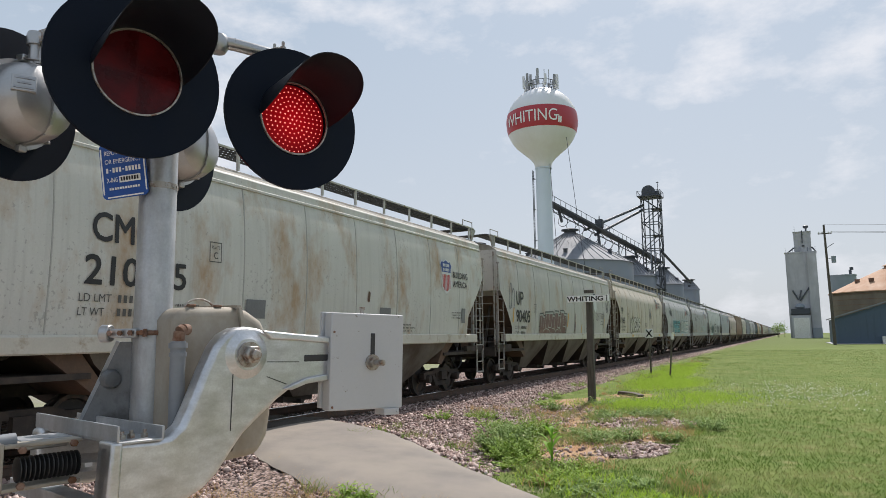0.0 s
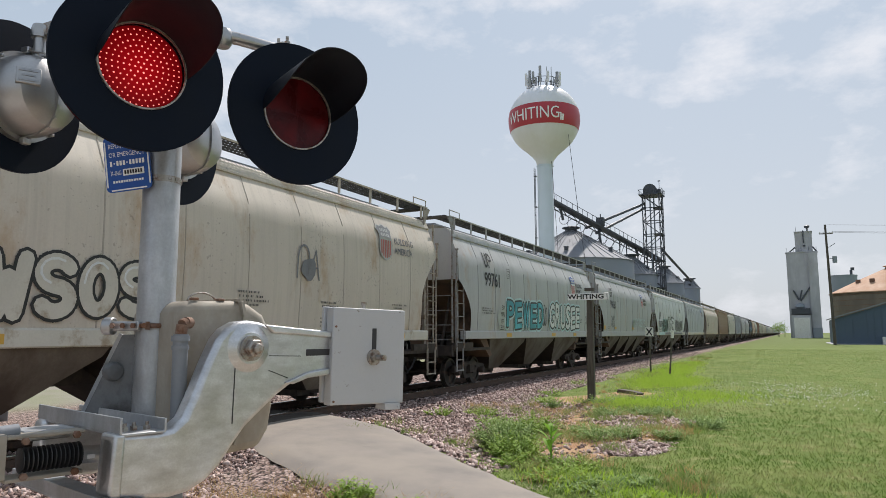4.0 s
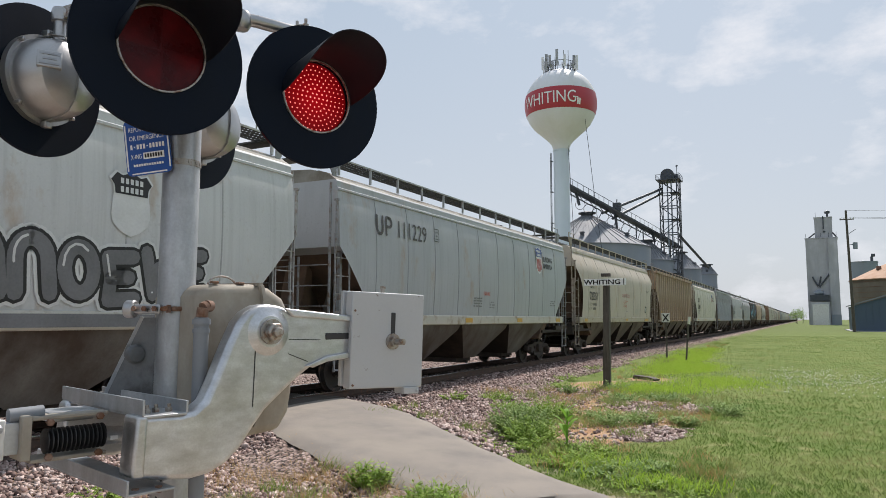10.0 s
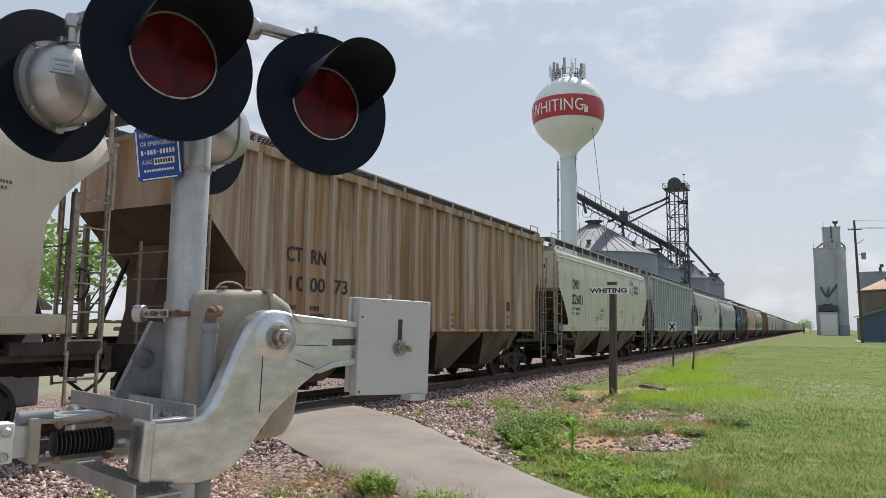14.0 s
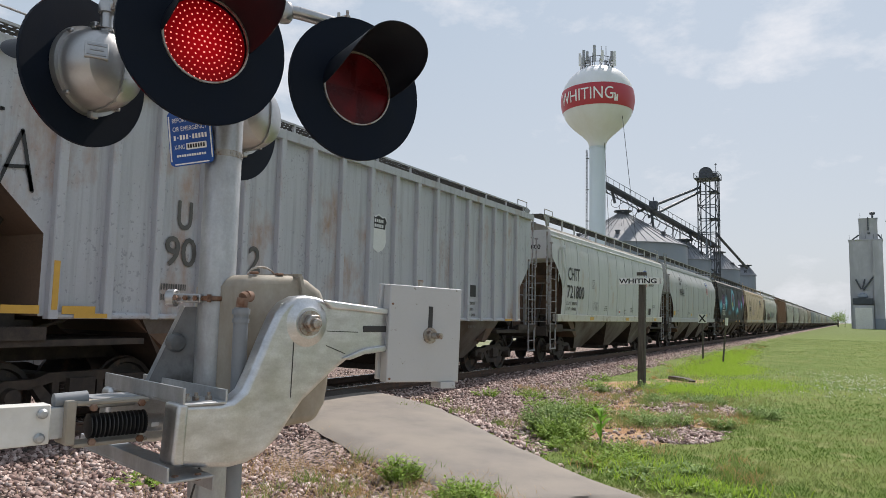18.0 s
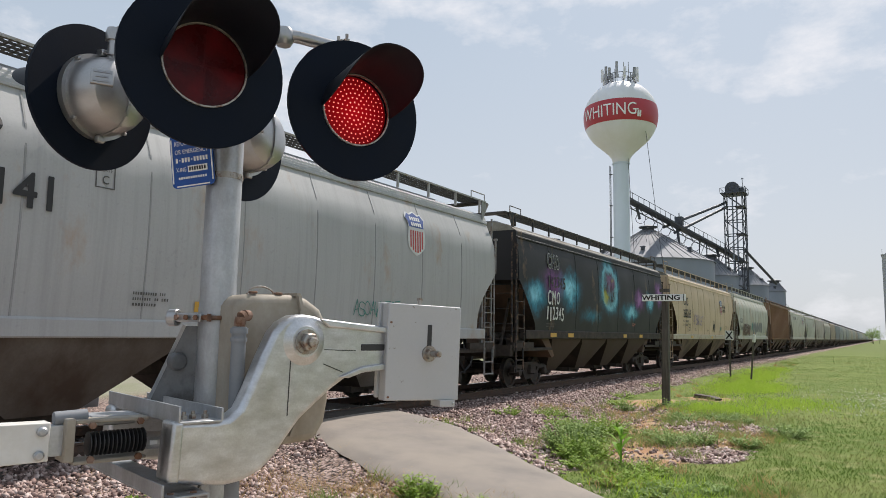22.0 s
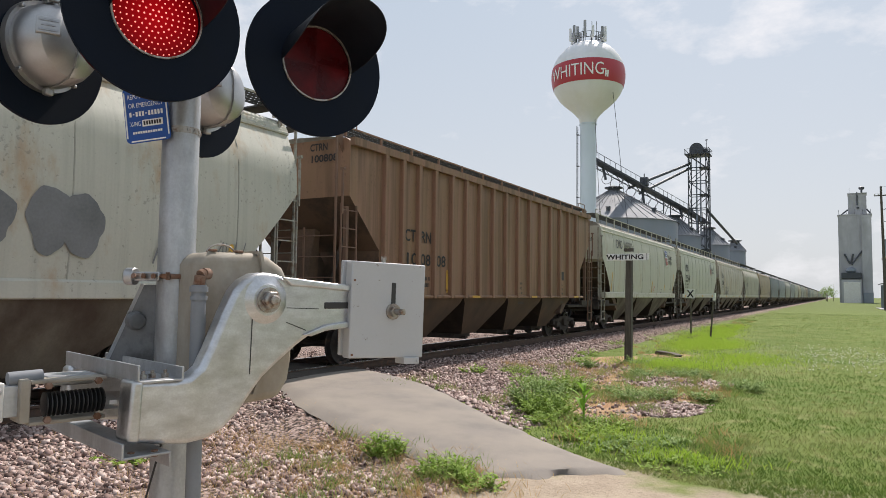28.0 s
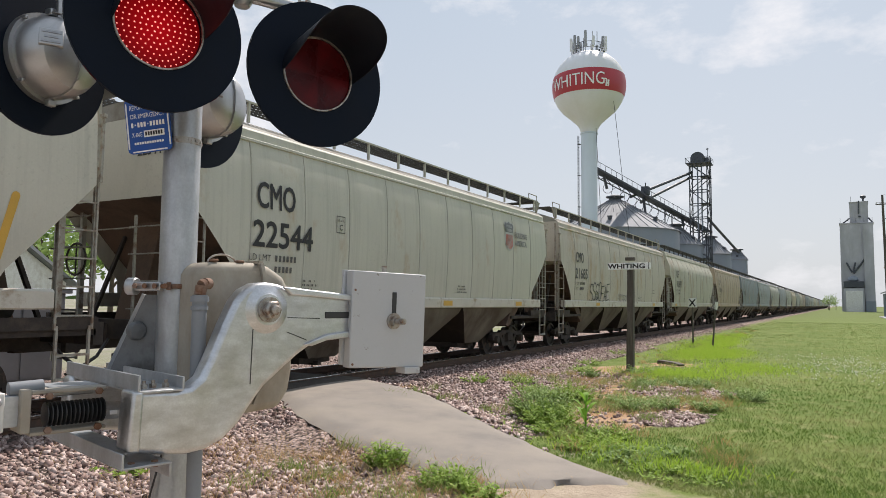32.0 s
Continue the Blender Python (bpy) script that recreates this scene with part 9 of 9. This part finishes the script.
def path_inside(x, y):
    for i in range(50):
        k = i * 0.1
        j = min(4, int(k))
        f = k - j
        a = Vector(PATH_L[j]).lerp(Vector(PATH_L[j + 1]), f)
        b = Vector(PATH_R[j]).lerp(Vector(PATH_R[j + 1]), f)
        u = b - a
        s = (Vector((x, y)) - a).dot(u) / u.length_squared
        if 0.0 < s < 1.0 and (Vector((x, y)) - a - u * s).length < 0.12:
            return True
    return False


sx_, sy_ = [], []
for x0, x1, y0, y1, n in ((-9.1, -6.6, 1.0, 30.0, 22000), (-9.1, -7.0, 30.0, 70.0, 5000), (-7.0, -3.2, 2.2, 8.6, 19000), (-7.0, -4.6, 9.0, 19.0, 9000), (-6.8, -3.7, 8.6, 10.6, 3200), (-4.6, -2.2, 10.0, 17.5, 1500), (-3.1, -1.8, 11.2, 13.0, 1500), (-4.2, -1.9, 14.6, 16.8, 2600), (-13.5, -11.2, -2.0, 30.0, 3500), (-11.2, -9.0, 2.0, 30.0, 5000)):
    a = rng.uniform(x0, x1, n)
    b = y0 + (y1 - y0) * rng.random(n) ** 1.35
    if x0 == -4.6:
        ok = np.array([bare(p, q) for p, q in zip(a, b)])
        a, b = a[ok], b[ok]
    elif x0 > -5:
        ok = np.array([any(((p - c0) / c2) ** 2 + ((q - c1) / c3) ** 2 < 1.1 for c0, c1, c2, c3 in STONE_PATCHES) for p, q in zip(a, b)])
        a, b = a[ok], b[ok]
    elif x0 == -7.0 and y0 < 5:
        ok = np.array([edge_noise(p + 3, q, 1.1) > -0.18 for p, q in zip(a, b)])
        a, b = a[ok], b[ok]
    ok = np.array([not path_inside(p, q) for p, q in zip(a, b)])
    sx_.append(a[ok])
    sy_.append(b[ok])
sx_, sy_ = np.concatenate(sx_), np.concatenate(sy_)
stones(sx_, sy_, 0.016 + 0.046 * rng.random(len(sx_)) ** 1.8, "ballast", "pink and grey crushed stone beside the rails")

# ---- trees and a house on the far side of the rails ----
def tree(x, y, h, r, seed, label, n=900):
    rr = random.Random(seed)
    t = thing("tree", label, "tree", pose(x, y, GZ), "trees beyond the rails")
    tb_ = Build().rod((0, 0, -0.1), (0.1, 0, h * 0.45), 0.05 * h * 0.5, 10, 0.03 * h * 0.5)
    for k in range(7):
        a = k * 0.9 + rr.uniform(-0.2, 0.2)
        tb_.rod((0.05, 0, h * (0.3 + 0.03 * k)), (r * 0.6 * math.cos(a), r * 0.6 * math.sin(a), h * (0.55 + 0.05 * k)), 0.014 * h * 0.5, 6, 0.004 * h)
    part("trunk", tb_, bark, t, "branching trunk")
    verts, faces = [], []
    blobs = [(rr.uniform(-0.6, 0.6) * r, rr.uniform(-0.6, 0.6) * r, h * rr.uniform(0.45, 0.88), r * rr.uniform(0.3, 0.55)) for _ in range(14)]
    for k in range(n):
        bx, by, bz, br_ = rr.choice(blobs)
        d_ = Vector((rr.gauss(0, 1), rr.gauss(0, 1), rr.gauss(0, 1))).normalized() * br_ * rr.uniform(0.55, 1.05)
        c = Vector((bx, by, bz)) + d_
        s = h * rr.uniform(0.018, 0.04)
        u_ = Vector((rr.gauss(0, 1), rr.gauss(0, 1), rr.gauss(0, 0.6))).normalized()
        w_ = u_.cross(Vector((rr.gauss(0, 1), rr.gauss(0, 1), rr.gauss(0, 1)))).normalized()
        b = len(verts)
        verts += [c + u_ * s, c + w_ * s * 0.6, c - u_ * s, c - w_ * s * 0.6]
        faces.append((b, b + 1, b + 2, b + 3))
    me = bpy.data.meshes.new("crown")
    me.from_pydata([tuple(v) for v in verts], [], faces)
    me.materials.append(weed_mat)
    cw_ = new("crown", me)
    cw_.parent = t
    cw_["kind"] = "stuff"
    return t


for k, (x, y, h, r) in enumerate(((-34, 12, 9, 4.0), (-46, 18, 11, 5.0), (-52, 31, 10, 4.5), (-40, 28, 8, 3.5), (-60, 8, 12, 5.5), (-70, 40, 12, 6), (-48, 2, 9, 4))):
    tree(x, y, h, r, 30 + k, "leafy green tree beyond the rails")
for k, (x, y, h, r) in enumerate(((-3.5, 345, 7, 3.4), (-1.2, 372, 5.5, 3.0), (-4.6, 410, 7, 4.0))):
    tree(x, y, h, r, 60 + k, "small distant green tree", 500)

hs_ = thing("white_house", "small white house with a grey roof", "house", pose(-44.0, 20.0, GZ, 0, 0, 20))
part("wall", Build().prism([(-4, 0), (4, 0), (4, 2.8), (0, 4.9), (-4, 2.8)], -5, 5, "x"), white_paint, hs_)
for s in (-1, 1):
    part("roof", Build().prism([(0, 4.95), (s * 4.5, 2.6), (s * 4.5, 2.8), (0, 5.15)], -5.4, 5.4, "x"), bin_roof, hs_)
for y in (-2.4, 0.0, 2.4):
    part("window", Build().box(5.02, y, 1.7, 0.06, 0.9, 1.2), leg_steel, hs_)
cab = thing("equipment_cabinet", "pale metal railway equipment cabinet", "cabinet", pose(-15.5, 8.5, ground_z(-15.5, 8.5)))
part("case", Build().box(0, 0, 0.95, 1.2, 1.9, 1.9), bin_roof, cab, "", 30, 0.02)
part("roof", Build().box(0, 0, 1.95, 1.4, 2.1, 0.1), bin_roof, cab, "", 30, 0.02)
for s in (-0.45, 0.45):
    part("door", Build().box(0.615, s, 0.95, 0.03, 0.85, 1.7), bin_roof, cab)

# distant fields and woods along the horizon
wv, wf = [], []
rw = random.Random(9)
for k in range(900):
    a = rw.uniform(-math.pi, math.pi)
    if -0.09 < a < 0.35:
        continue
    R0 = rw.uniform(1500, 1800)
    cx, cy = R0 * math.sin(a), R0 * math.cos(a)
    w_, h_ = rw.uniform(15, 40), rw.uniform(5, 11)
    t = Vector((cy, -cx, 0)).normalized() * w_
    b = len(wv)
    c = Vector((cx, cy, GZ - 0.5))
    for q in range(7):
        f = q / 6 * 2 - 1
        wv.append(c + t * f)
        wv.append(c + t * f + Vector((0, 0, h_ * (1 - f * f) ** 0.5 * rw.uniform(0.8, 1.1) + 0.3)))
    wf += [(b + 2 * q, b + 2 * q + 2, b + 2 * q + 3, b + 2 * q + 1) for q in range(6)]
me = bpy.data.meshes.new("distant_woods")
me.from_pydata([tuple(v) for v in wv], [], wf)
me.materials.append(leaf_green)
tagged(new("distant_woods", me), "far green woods on the horizon", "woods", "", "stuff")


BEAT, FIRST = 1.0890, 0.918      # seconds from flash to flash; when the left lamp first goes out


def flash_rows(left):
    """(seconds, open) for the added vanes that blank one lamp: the two lamps take turns."""
    rows, state = [], None
    for i in range(961):
        t = i / 30
        ph = ((t - FIRST) / BEAT) % 1.0          # 0: the left lamp goes out; 0.5: it comes on
        lit = 0.505 <= ph < 0.998 if left else 0.045 <= ph < 0.48
        if lit != state:
            if state is not None:
                rows.append(((i - 1) / 30, state))
            rows.append((t, lit))
            state = lit
    rows.append((32.0, state))
    return rows


def motions():
    for car, yc in CARS:
        walk(car, [(t, pose(TX, yc - SPEED * t, ZR)) for t in (0.0, 8.0, 16.0, 24.0, 32.0)])
    for ax, car, y in WHEELSETS:
        yc = dict((c.name, v) for c, v in CARS)[car.name]
        t0, t1 = max(0.0, (yc - 45) / SPEED), min(32.0, (yc + 8) / SPEED)
        if t1 <= t0:
            continue
        n = int((t1 - t0) * 15)
        rows = [(0.0, pose(0, y, 0.43))] if t0 > 0.1 else []
        rows += [(t0 + k / 15, pose(0, y, 0.43, 85.0 * k)) for k in range(n + 1)]
        if t0 + n / 15 < 31.9:
            rows.append((32.0, pose(0, y, 0.43, 85.0 * n)))
        walk(ax, rows)
    for key, left in (("left", True), ("right", False), ("back_left", True), ("back_right", False)):
        for vane, k in LAMPS[key]:
            turn = Matrix.Rotation(radians(90 * k + 45), 4, "X")
            rows = [(t, turn @ Matrix.Translation((0, 0.155 if lit else 0.0, 0))) for t, lit in flash_rows(left)]
            walk(vane, rows)


motions()
